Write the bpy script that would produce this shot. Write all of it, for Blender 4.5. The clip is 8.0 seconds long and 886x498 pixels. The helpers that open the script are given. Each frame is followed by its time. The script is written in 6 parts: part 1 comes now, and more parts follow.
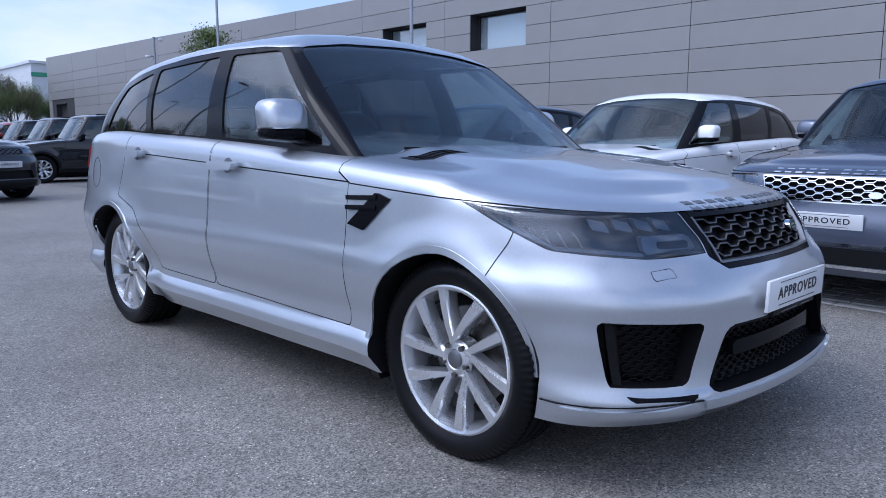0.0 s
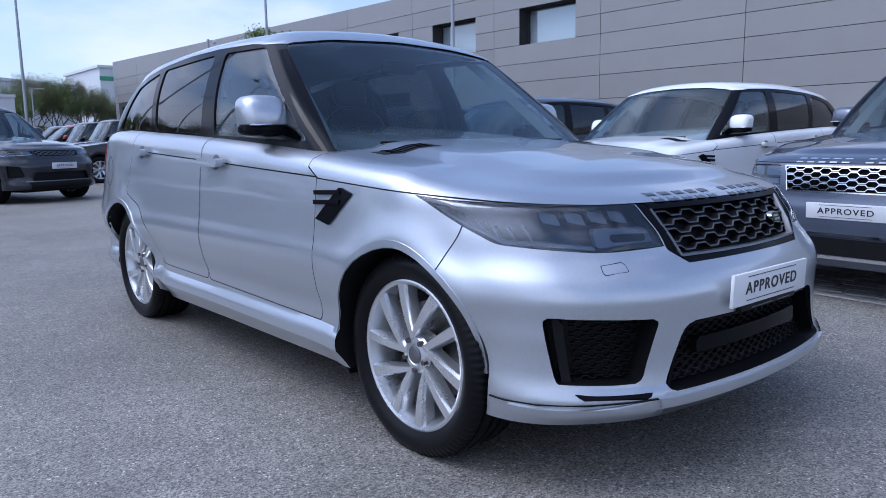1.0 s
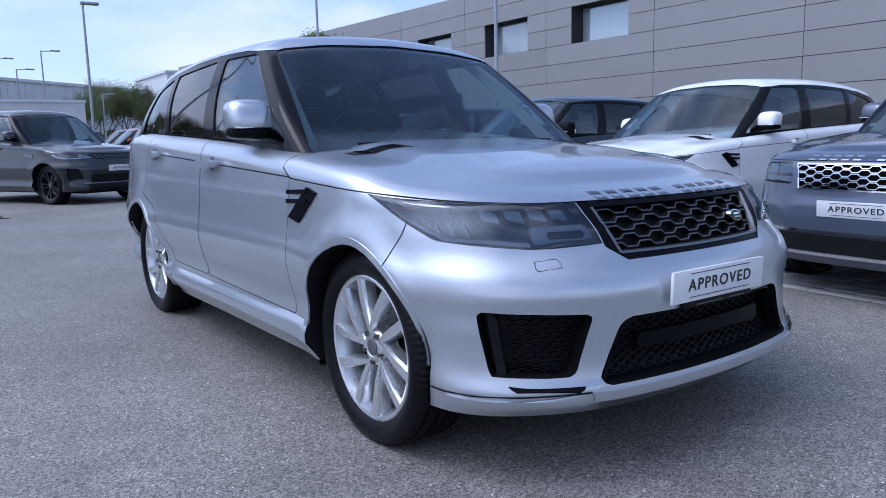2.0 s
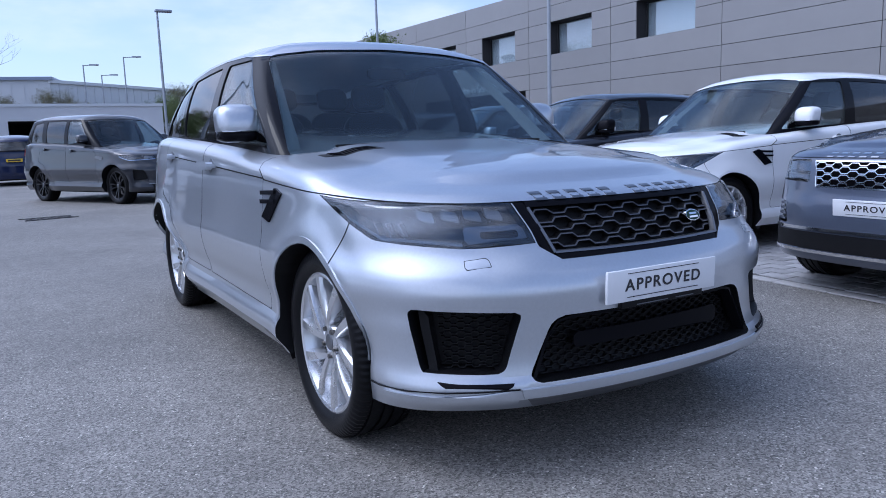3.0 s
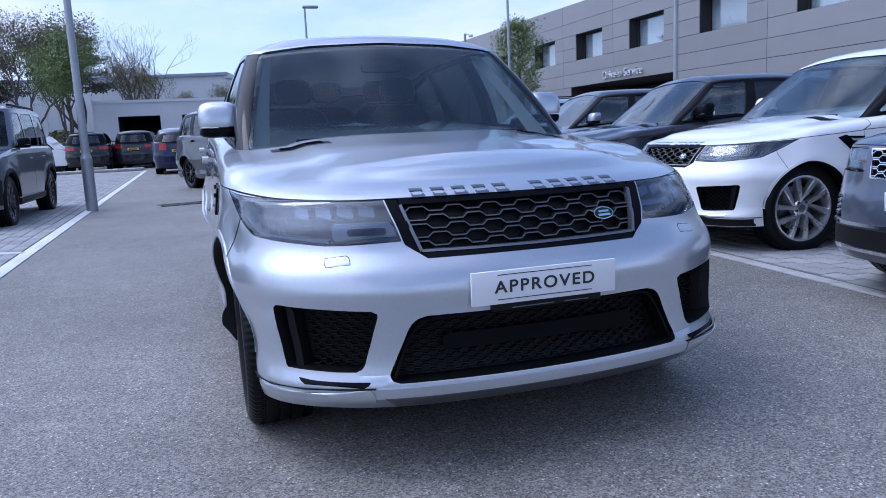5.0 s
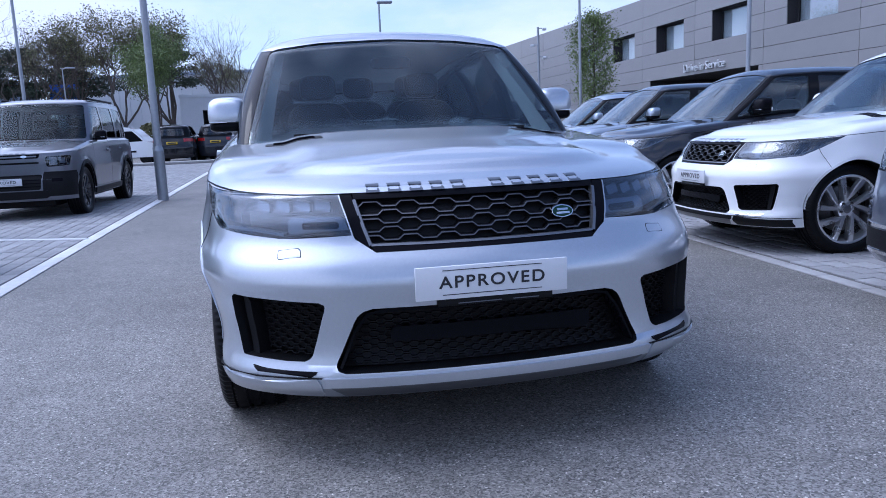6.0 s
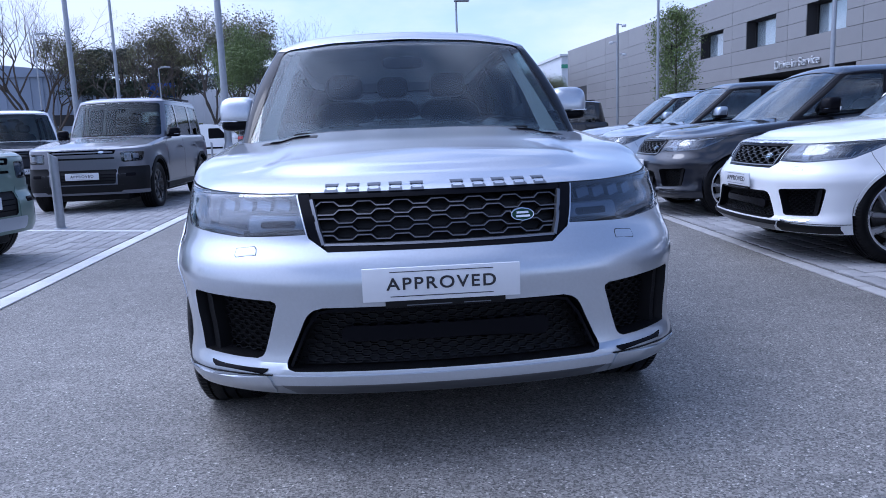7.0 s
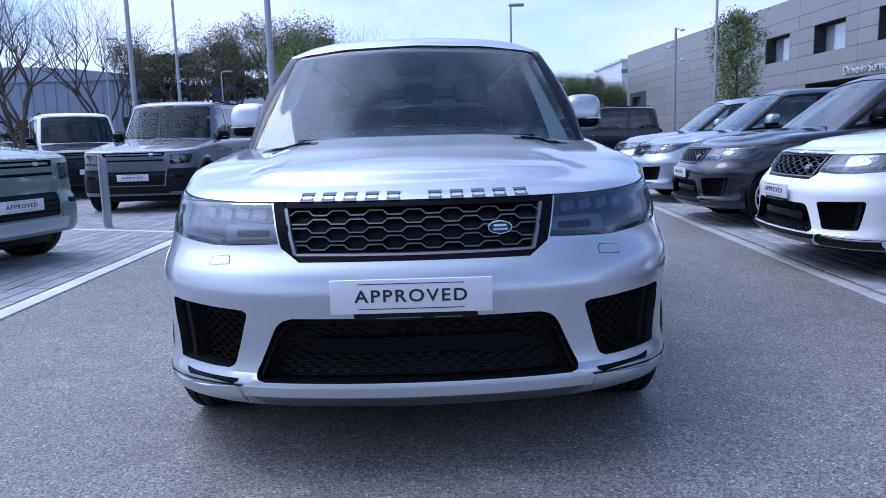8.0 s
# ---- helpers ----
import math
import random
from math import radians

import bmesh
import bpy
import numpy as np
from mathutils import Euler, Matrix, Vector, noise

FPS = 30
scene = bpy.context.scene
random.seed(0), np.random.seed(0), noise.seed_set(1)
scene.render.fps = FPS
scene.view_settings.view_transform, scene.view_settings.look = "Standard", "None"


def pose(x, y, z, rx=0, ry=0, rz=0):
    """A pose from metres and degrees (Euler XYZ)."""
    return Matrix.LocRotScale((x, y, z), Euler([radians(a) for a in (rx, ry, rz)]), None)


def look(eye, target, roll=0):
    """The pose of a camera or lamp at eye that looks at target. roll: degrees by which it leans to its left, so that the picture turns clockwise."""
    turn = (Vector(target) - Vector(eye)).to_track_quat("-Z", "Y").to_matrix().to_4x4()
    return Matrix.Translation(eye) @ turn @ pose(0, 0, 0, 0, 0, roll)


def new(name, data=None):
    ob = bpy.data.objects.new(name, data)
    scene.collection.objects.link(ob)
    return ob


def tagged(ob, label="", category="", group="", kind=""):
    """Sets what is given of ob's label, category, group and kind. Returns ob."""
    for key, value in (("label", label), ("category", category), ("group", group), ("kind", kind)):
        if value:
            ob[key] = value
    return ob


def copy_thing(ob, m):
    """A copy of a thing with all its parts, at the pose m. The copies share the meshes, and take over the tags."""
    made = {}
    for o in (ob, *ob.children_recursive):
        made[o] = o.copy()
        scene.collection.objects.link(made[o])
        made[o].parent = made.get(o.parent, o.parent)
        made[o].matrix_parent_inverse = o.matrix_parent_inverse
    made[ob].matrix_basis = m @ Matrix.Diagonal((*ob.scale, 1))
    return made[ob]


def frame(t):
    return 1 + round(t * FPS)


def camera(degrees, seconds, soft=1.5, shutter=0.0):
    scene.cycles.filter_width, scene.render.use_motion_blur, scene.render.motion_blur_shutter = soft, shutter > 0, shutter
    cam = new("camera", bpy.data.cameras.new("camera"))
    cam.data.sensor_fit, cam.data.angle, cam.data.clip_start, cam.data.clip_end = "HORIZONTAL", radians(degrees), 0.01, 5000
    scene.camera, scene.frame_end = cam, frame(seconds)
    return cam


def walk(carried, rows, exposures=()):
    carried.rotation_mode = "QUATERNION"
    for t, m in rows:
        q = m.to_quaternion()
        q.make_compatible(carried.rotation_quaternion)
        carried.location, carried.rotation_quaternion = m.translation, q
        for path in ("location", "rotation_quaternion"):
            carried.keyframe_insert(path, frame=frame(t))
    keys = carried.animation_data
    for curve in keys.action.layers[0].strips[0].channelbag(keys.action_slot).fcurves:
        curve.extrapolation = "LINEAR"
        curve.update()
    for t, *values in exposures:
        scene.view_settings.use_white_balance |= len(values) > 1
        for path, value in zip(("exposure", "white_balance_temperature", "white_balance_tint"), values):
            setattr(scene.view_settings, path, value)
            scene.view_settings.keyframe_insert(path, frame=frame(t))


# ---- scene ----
cam = camera(62.4, 8.0, soft=0.9)
PATH = [
    (0, (-2.792, -1.782, 1.142), (-1.389, -0.385, 0.855), 0.1),
    (0.5, (-2.622, -1.897, 1.136), (-1.28, -0.444, 0.842), -0.5),
    (1, (-2.514, -2.004, 1.13), (-1.227, -0.502, 0.833), -0.8),
    (1.5, (-2.391, -2.183, 1.12), (-1.167, -0.63, 0.823), -1.1),
    (2, (-2.277, -2.316, 1.126), (-1.116, -0.715, 0.832), -1.3),
    (3.5, (-1.743, -2.747, 1.127), (-0.834, -0.99, 0.831), -2.2),
    (4, (-1.53, -2.817, 1.121), (-0.715, -1.016, 0.82), -2.5),
    (4.5, (-1.284, -2.9, 1.124), (-0.572, -1.056, 0.816), -2.7),
    (6, (-0.661, -3.136, 1.114), (-0.253, -1.205, 0.794), -2.4),
    (6.5, (-0.437, -3.171, 1.098), (-0.148, -1.218, 0.778), -2.3),
    (7, (-0.229, -3.186, 1.108), (-0.041, -1.22, 0.791), -2.1),
    (7.5, (-0.053, -3.159, 1.117), (0.042, -1.186, 0.806), -1.9),
    (8, (0.051, -3.137, 1.118), (0.087, -1.16, 0.817), -1.6),
]
walk(cam, [(t, look(eye, target, roll)) for t, eye, target, roll in PATH], [(0, 0.46, 5700, 12), (8, 0.55, 5380, 16)])

# ---- world and sun ----
SUN_ELEV, SUN_AZ = 57.0, -62.0   # degrees; azimuth from +Y towards +X
world = bpy.data.worlds.new("sky")
scene.world = world
world.use_nodes = True
wn, wl = world.node_tree.nodes, world.node_tree.links
bg = wn["Background"]
sky = wn.new("ShaderNodeTexSky")
sky.sky_type = "NISHITA"
sky.sun_disc = False
sky.sun_elevation = radians(SUN_ELEV)
sky.sun_rotation = radians(SUN_AZ)
sky.air_density, sky.dust_density, sky.ozone_density = 1.0, 0.8, 3.5
# broken, hazy cloud over the whole sky
tc = wn.new("ShaderNodeTexCoord")
mp = wn.new("ShaderNodeMapping")
mp.inputs["Scale"].default_value = (1.0, 1.0, 2.6)
wl.new(tc.outputs["Generated"], mp.inputs["Vector"])
cn = wn.new("ShaderNodeTexNoise")
cn.inputs["Scale"].default_value, cn.inputs["Detail"].default_value, cn.inputs["Roughness"].default_value = 2.1, 9, 0.52
wl.new(mp.outputs["Vector"], cn.inputs["Vector"])
cr = wn.new("ShaderNodeMapRange")
cr.interpolation_type = "SMOOTHSTEP"
cr.inputs["From Min"].default_value, cr.inputs["From Max"].default_value = 0.47, 0.66
ca = wn.new("ShaderNodeMath"); ca.operation = "MULTIPLY_ADD"
ca.inputs[1].default_value = 0.045
wl.new(cn.outputs["Fac"], ca.inputs[2])
cm = wn.new("ShaderNodeMix")
cm.data_type = "RGBA"
# the veiled sun lights the cloud round it
nm = wn.new("ShaderNodeVectorMath"); nm.operation = "NORMALIZE"
wl.new(tc.outputs["Generated"], nm.inputs[0])
dt = wn.new("ShaderNodeVectorMath"); dt.operation = "DOT_PRODUCT"
dt.inputs[1].default_value = (math.cos(radians(SUN_ELEV)) * math.sin(radians(SUN_AZ)), math.cos(radians(SUN_ELEV)) * math.cos(radians(SUN_AZ)), math.sin(radians(SUN_ELEV)))
wl.new(nm.outputs["Vector"], dt.inputs[0])
gw = wn.new("ShaderNodeMapRange")
gw.interpolation_type = "SMOOTHSTEP"
gw.inputs["From Min"].default_value, gw.inputs["From Max"].default_value = 0.68, 1.0
gw.inputs["To Min"].default_value, gw.inputs["To Max"].default_value = 1.0, 3.0
wl.new(dt.outputs["Value"], gw.inputs["Value"])
wl.new(gw.outputs["Result"], ca.inputs[0])
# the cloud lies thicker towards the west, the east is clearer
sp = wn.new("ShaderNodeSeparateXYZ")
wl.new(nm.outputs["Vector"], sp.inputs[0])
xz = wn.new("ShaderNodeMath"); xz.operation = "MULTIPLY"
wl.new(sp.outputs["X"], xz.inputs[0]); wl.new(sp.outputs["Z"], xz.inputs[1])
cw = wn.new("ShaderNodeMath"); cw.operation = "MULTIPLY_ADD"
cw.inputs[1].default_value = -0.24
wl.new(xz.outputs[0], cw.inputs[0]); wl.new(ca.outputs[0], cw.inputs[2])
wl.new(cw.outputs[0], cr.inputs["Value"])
cb = wn.new("ShaderNodeVectorMath"); cb.operation = "SCALE"
cb.inputs[0].default_value = (5.4, 5.75, 6.95)
wl.new(gw.outputs["Result"], cb.inputs["Scale"])
wl.new(cb.outputs["Vector"], cm.inputs["B"])
wl.new(cr.outputs["Result"], cm.inputs["Factor"])
# thin haze whitens the blue
hz = wn.new("ShaderNodeMix")
hz.data_type = "RGBA"
hf = wn.new("ShaderNodeMapRange")
hf.inputs["From Min"].default_value, hf.inputs["From Max"].default_value = 0.0, 0.6
hf.inputs["To Min"].default_value, hf.inputs["To Max"].default_value = 0.42, 0.08
wl.new(sp.outputs["Z"], hf.inputs["Value"])
wl.new(hf.outputs["Result"], hz.inputs["Factor"])
hz.inputs["B"].default_value = (5.0, 5.4, 7.0, 1)
wl.new(sky.outputs["Color"], hz.inputs["A"])
wl.new(hz.outputs["Result"], cm.inputs["A"])
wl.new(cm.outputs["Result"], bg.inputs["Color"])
bg.inputs["Strength"].default_value = 0.121

sun = new("sun", bpy.data.lights.new("sun", "SUN"))
sun.data.energy, sun.data.angle, sun.data.color = 0.62, radians(24.0), (1.0, 0.96, 0.90)
_e, _a = radians(SUN_ELEV), radians(SUN_AZ)
sun.matrix_world = look((40 * math.cos(_e) * math.sin(_a), 40 * math.cos(_e) * math.cos(_a), 40 * math.sin(_e)), (0, 0, 0))

# ---- materials ----
def mat(name, color, rough=0.5, metal=0.0, coat=0.0, noise_scale=0.0, noise_amount=0.0, bump=0.0, bump_scale=0.0, rough_var=0.0, per_object=0.0, spec=None):
    """A Principled material: colour varied at two scales, bump, roughness variation and a shift from object to object."""
    m = bpy.data.materials.new(name)
    m.use_nodes = True
    n, l = m.node_tree.nodes, m.node_tree.links
    p = n["Principled BSDF"]
    p.inputs["Base Color"].default_value = (*color, 1)
    p.inputs["Roughness"].default_value, p.inputs["Metallic"].default_value = rough, metal
    p.inputs["Coat Weight"].default_value, p.inputs["Coat Roughness"].default_value = coat, 0.03
    if spec is not None:
        p.inputs["Specular IOR Level"].default_value = spec
    geo = n.new("ShaderNodeNewGeometry")
    value = None
    if noise_amount:
        a, b = n.new("ShaderNodeTexNoise"), n.new("ShaderNodeTexNoise")
        a.inputs["Scale"].default_value, a.inputs["Detail"].default_value = noise_scale, 6
        b.inputs["Scale"].default_value, b.inputs["Detail"].default_value = noise_scale * 0.11, 3
        for t in (a, b):
            l.new(geo.outputs["Position"], t.inputs["Vector"])
        s = n.new("ShaderNodeMath"); s.operation = "ADD"
        l.new(a.outputs["Fac"], s.inputs[0]); l.new(b.outputs["Fac"], s.inputs[1])
        r = n.new("ShaderNodeMapRange")
        r.inputs["From Min"].default_value, r.inputs["From Max"].default_value = 0.6, 1.4
        r.inputs["To Min"].default_value, r.inputs["To Max"].default_value = 1 - noise_amount, 1 + noise_amount
        l.new(s.outputs[0], r.inputs["Value"])
        value = r.outputs["Result"]
    if per_object:
        oi = n.new("ShaderNodeObjectInfo")
        r2 = n.new("ShaderNodeMapRange")
        r2.inputs["To Min"].default_value, r2.inputs["To Max"].default_value = 1 - per_object, 1 + per_object
        l.new(oi.outputs["Random"], r2.inputs["Value"])
        if value is None:
            value = r2.outputs["Result"]
        else:
            mu = n.new("ShaderNodeMath"); mu.operation = "MULTIPLY"
            l.new(value, mu.inputs[0]); l.new(r2.outputs["Result"], mu.inputs[1])
            value = mu.outputs[0]
    if value is not None:
        mix = n.new("ShaderNodeVectorMath"); mix.operation = "SCALE"
        mix.inputs[0].default_value = color
        l.new(value, mix.inputs["Scale"])
        l.new(mix.outputs["Vector"], p.inputs["Base Color"])
    if rough_var:
        q = n.new("ShaderNodeTexNoise")
        q.inputs["Scale"].default_value, q.inputs["Detail"].default_value = 7, 5
        l.new(geo.outputs["Position"], q.inputs["Vector"])
        r3 = n.new("ShaderNodeMapRange")
        r3.inputs["To Min"].default_value, r3.inputs["To Max"].default_value = rough - rough_var, rough + rough_var
        l.new(q.outputs["Fac"], r3.inputs["Value"]); l.new(r3.outputs["Result"], p.inputs["Roughness"])
    if bump:
        t = n.new("ShaderNodeTexNoise")
        t.inputs["Scale"].default_value, t.inputs["Detail"].default_value = bump_scale, 4
        l.new(geo.outputs["Position"], t.inputs["Vector"])
        bn = n.new("ShaderNodeBump")
        bn.inputs["Strength"].default_value, bn.inputs["Distance"].default_value = 1.0, bump
        l.new(t.outputs["Fac"], bn.inputs["Height"]); l.new(bn.outputs["Normal"], p.inputs["Normal"])
    return m


def paint(name, color, metal=0.5, rough=0.32, flake=0.05):
    """Car paint: a flaked base under a clear coat."""
    return mat(name, color, rough, metal, 1.0, 900.0, flake, 0, 0, spec=0.5 if metal > 0.6 else 0.12)


def clear(name, tint, rough=0.0, gloss=0.045):
    """Thin glass: a clear tinted pane with a mirror-like surface."""
    m = bpy.data.materials.new(name)
    m.use_nodes = True
    n, l = m.node_tree.nodes, m.node_tree.links
    n.remove(n["Principled BSDF"])
    out = n["Material Output"]
    tr, gl, mx, lw, pw, mr = (n.new("ShaderNode" + k) for k in ("BsdfTransparent", "BsdfGlossy", "MixShader", "LayerWeight", "Math", "MapRange"))
    tr.inputs["Color"].default_value = (*tint, 1)
    gl.inputs["Roughness"].default_value = rough
    lw.inputs["Blend"].default_value = 0.5
    pw.operation = "POWER"
    pw.inputs[1].default_value = 4.0
    mr.inputs["To Min"].default_value, mr.inputs["To Max"].default_value = gloss, 0.95
    l.new(lw.outputs["Facing"], pw.inputs[0])
    l.new(pw.outputs[0], mr.inputs["Value"])
    l.new(mr.outputs["Result"], mx.inputs["Fac"])
    l.new(tr.outputs["BSDF"], mx.inputs[1]); l.new(gl.outputs["BSDF"], mx.inputs[2])
    l.new(mx.outputs["Shader"], out.inputs["Surface"])
    return m


SILVER = paint("silver paint", (0.50, 0.53, 0.575), 0.78, 0.33, 0.05)
WHITE = paint("white paint", (0.82, 0.83, 0.84), 0.0, 0.35, 0.01)
DARKGREY = paint("dark grey paint", (0.020, 0.022, 0.030), 0.15, 0.3, 0.08)
GREY = paint("grey paint", (0.036, 0.038, 0.045), 0.3, 0.3, 0.08)
BLUEGREY = paint("blue grey paint", (0.10, 0.115, 0.155), 0.55, 0.3, 0.08)
LIGHTGREY = paint("light grey paint", (0.17, 0.178, 0.205), 0.55, 0.33, 0.06)
PALE = paint("pale silver paint", (0.40, 0.45, 0.52), 0.7, 0.3, 0.06)
BLACKP = paint("black paint", (0.012, 0.013, 0.016), 0.0, 0.25, 0.1)
NAVY = paint("navy paint", (0.008, 0.014, 0.05), 0.1, 0.25, 0.1)
GREEN = paint("pale green paint", (0.17, 0.235, 0.205), 0.3, 0.35, 0.05)
RED = paint("red paint", (0.25, 0.03, 0.03), 0.2, 0.3, 0.05)
GLOSS = mat("gloss black trim", (0.006, 0.006, 0.008), 0.14, 0, 0, spec=0.05)
PILLAR = mat("polished black pillar", (0.008, 0.008, 0.010), 0.08, 0, 0, spec=0.12)
TRIM = mat("black plastic", (0.007, 0.007, 0.008), 0.5, 0, 0, 160, 0.2, 0.0004, 700, spec=0.18)
RUBBER = mat("tyre rubber", (0.007, 0.007, 0.008), 0.36, 0, 0, 40, 0.25, 0.0003, 500, spec=0.12)
ALLOY = mat("silver alloy", (0.66, 0.67, 0.69), 0.28, 0.85, 0.3, 300, 0.03, 0, 0, 0.05)
DARKALLOY = mat("dark alloy", (0.03, 0.03, 0.033), 0.3, 0.6, 0.4)
STEEL = mat("brake steel", (0.16, 0.155, 0.15), 0.35, 0.9, 0, 90, 0.15)
CHROME = mat("chrome", (0.75, 0.76, 0.78), 0.12, 1.0)
ATLAS = mat("grey satin metal", (0.20, 0.205, 0.22), 0.34, 0.85)
BARMETAL = mat("dull grille metal", (0.13, 0.13, 0.14), 0.38, 0.8)
LETTER = mat("dark grey lettering", (0.09, 0.10, 0.12), 0.3, 0.6)
PLATE = mat("white plate", (0.70, 0.71, 0.73), 0.35, 0, 0.2, 60, 0.02)
YPLATE = mat("yellow plate", (0.75, 0.50, 0.03), 0.4)
INK = mat("black ink", (0.02, 0.02, 0.025), 0.5)
SEAT = mat("dark leather", (0.010, 0.010, 0.012), 0.5, 0, 0, 30, 0.2)
CREAM = mat("pale cloth", (0.17, 0.175, 0.17), 0.8)
LAMPGREY = mat("lamp reflector", (0.15, 0.165, 0.19), 0.3, 0.5)
LAMPBACK = mat("lamp housing", (0.03, 0.033, 0.04), 0.45, 0.2)
REDLENS = mat("red lens", (0.35, 0.01, 0.01), 0.15, 0, 0.6)
BADGE = mat("green badge", (0.008, 0.035, 0.022), 0.35, 0, 0, spec=0.2)
GLASS = clear("tinted glass", (0.76, 0.84, 0.87), 0.0, 0.03)
SIDEGLASS = clear("side glass", (0.78, 0.84, 0.85), 0.0, 0.07)
PRIVACY = clear("privacy glass", (0.36, 0.38, 0.39), 0.0, 0.08)
LENS = clear("lamp lens", (0.80, 0.85, 0.91), 0.0, 0.07)
MIRROR = mat("mirror glass", (0.8, 0.8, 0.82), 0.02, 1.0)

# ---- mesh tools ----
from mathutils.bvhtree import BVHTree


def part(name, bm, material, parent=None, label="", smooth=True, sharp=32):
    """Links a bmesh as one mesh object, under a thing or a part."""
    me = bpy.data.meshes.new(name)
    bm.to_mesh(me)
    bm.free()
    for m in (material if isinstance(material, (list, tuple)) else [material]):
        me.materials.append(m)
    if smooth:
        me.polygons.foreach_set("use_smooth", [True] * len(me.polygons))
        me.set_sharp_from_angle(angle=radians(sharp))
    ob = new(name, me)
    if parent:
        ob.parent = parent
    if label:
        ob["label"] = label
    return ob


def share(ob, parent, m):
    """Another piece on the same mesh, at the pose m under parent."""
    o = bpy.data.objects.new(ob.name, ob.data)
    scene.collection.objects.link(o)
    o.parent = parent
    o.matrix_basis = m
    return o


def box(bm, x0, x1, y0, y1, z0, z1, bevel=0.0, m=None, index=0):
    v = [bm.verts.new((x, y, z)) for x in (x0, x1) for y in (y0, y1) for z in (z0, z1)]
    faces = [bm.faces.new([v[i] for i in q]) for q in ((0, 1, 3, 2), (4, 6, 7, 5), (0, 4, 5, 1), (2, 3, 7, 6), (0, 2, 6, 4), (1, 5, 7, 3))]
    for f in faces:
        f.material_index = index
    if m:
        bmesh.ops.transform(bm, matrix=m, verts=v)
    if bevel:
        es = list({e for f in faces for e in f.edges})
        bmesh.ops.bevel(bm, geom=es, offset=bevel, segments=2, affect="EDGES", profile=0.5)


def one_box(x0, x1, y0, y1, z0, z1, bevel=0.0, m=None):
    bm = bmesh.new()
    box(bm, x0, x1, y0, y1, z0, z1, bevel, m)
    return bm


def tube(bm, a, b, r0, r1=None, n=12, caps=True):
    """A tapered tube from a to b."""
    r1 = r0 if r1 is None else r1
    a, b = Vector(a), Vector(b)
    q = (b - a).to_track_quat("Z", "Y").to_matrix()
    rings = []
    for c, r in ((a, r0), (b, r1)):
        rings.append([bm.verts.new(c + q @ Vector((r * math.cos(2 * math.pi * i / n), r * math.sin(2 * math.pi * i / n), 0))) for i in range(n)])
    for i in range(n):
        j = (i + 1) % n
        bm.faces.new((rings[0][i], rings[0][j], rings[1][j], rings[1][i]))
    if caps:
        bm.faces.new(rings[0][::-1])
        bm.faces.new(rings[1])


def pipe(bm, pts, r, n=8):
    """A bent tube along points."""
    rings = []
    pts = [Vector(p) for p in pts]
    for i, p in enumerate(pts):
        d = (pts[min(i + 1, len(pts) - 1)] - pts[max(i - 1, 0)]).normalized()
        q = d.to_track_quat("Z", "Y").to_matrix()
        rings.append([bm.verts.new(p + q @ Vector((r * math.cos(2 * math.pi * k / n), r * math.sin(2 * math.pi * k / n), 0))) for k in range(n)])
    for a, b in zip(rings, rings[1:]):
        for k in range(n):
            bm.faces.new((a[k], a[(k + 1) % n], b[(k + 1) % n], b[k]))
    bm.faces.new(rings[0][::-1])
    bm.faces.new(rings[-1])


def lathe(profile, n=64, axis_x=True):
    """A body turned about the X axis from (x, radius) pairs."""
    bm = bmesh.new()
    rings = [[bm.verts.new((x, r * math.cos(2 * math.pi * i / n), r * math.sin(2 * math.pi * i / n))) for i in range(n)] for x, r in profile]
    for a, b in zip(rings, rings[1:]):
        for i in range(n):
            j = (i + 1) % n
            bm.faces.new((a[i], a[j], b[j], b[i]))
    bmesh.ops.recalc_face_normals(bm, faces=bm.faces)
    return bm


def prism(poly, axis, lo, hi, index=0, bm=None):
    """A polygon drawn in the plane across axis ('x': (y, z); 'y': (x, z)), drawn out from lo to hi."""
    bm = bm or bmesh.new()
    put = {"x": lambda p, d: (d, p[0], p[1]), "y": lambda p, d: (p[0], d, p[1]), "z": lambda p, d: (p[0], p[1], d)}[axis]
    a = [bm.verts.new(put(p, lo)) for p in poly]
    b = [bm.verts.new(put(p, hi)) for p in poly]
    fs = [bm.faces.new(a), bm.faces.new(b[::-1])]
    for i in range(len(poly)):
        j = (i + 1) % len(poly)
        fs.append(bm.faces.new((a[i], b[i], b[j], a[j])))
    for f in fs:
        f.material_index = index
    bmesh.ops.recalc_face_normals(bm, faces=fs)
    return bm


def rounded(poly, r, n=4):
    """A polygon with its corners rounded by about r."""
    out = []
    k = len(poly)
    for i in range(k):
        p, a, b = Vector(poly[i]), Vector(poly[i - 1]), Vector(poly[(i + 1) % k])
        da, db = min(r, (a - p).length * 0.45), min(r, (b - p).length * 0.45)
        s, e = p + (a - p).normalized() * da, p + (b - p).normalized() * db
        for j in range(n + 1):
            t = j / n
            out.append(tuple((1 - t) ** 2 * s + 2 * t * (1 - t) * p + t * t * e))
    return out


WORKSHOP = bpy.data.scenes.new("workshop")


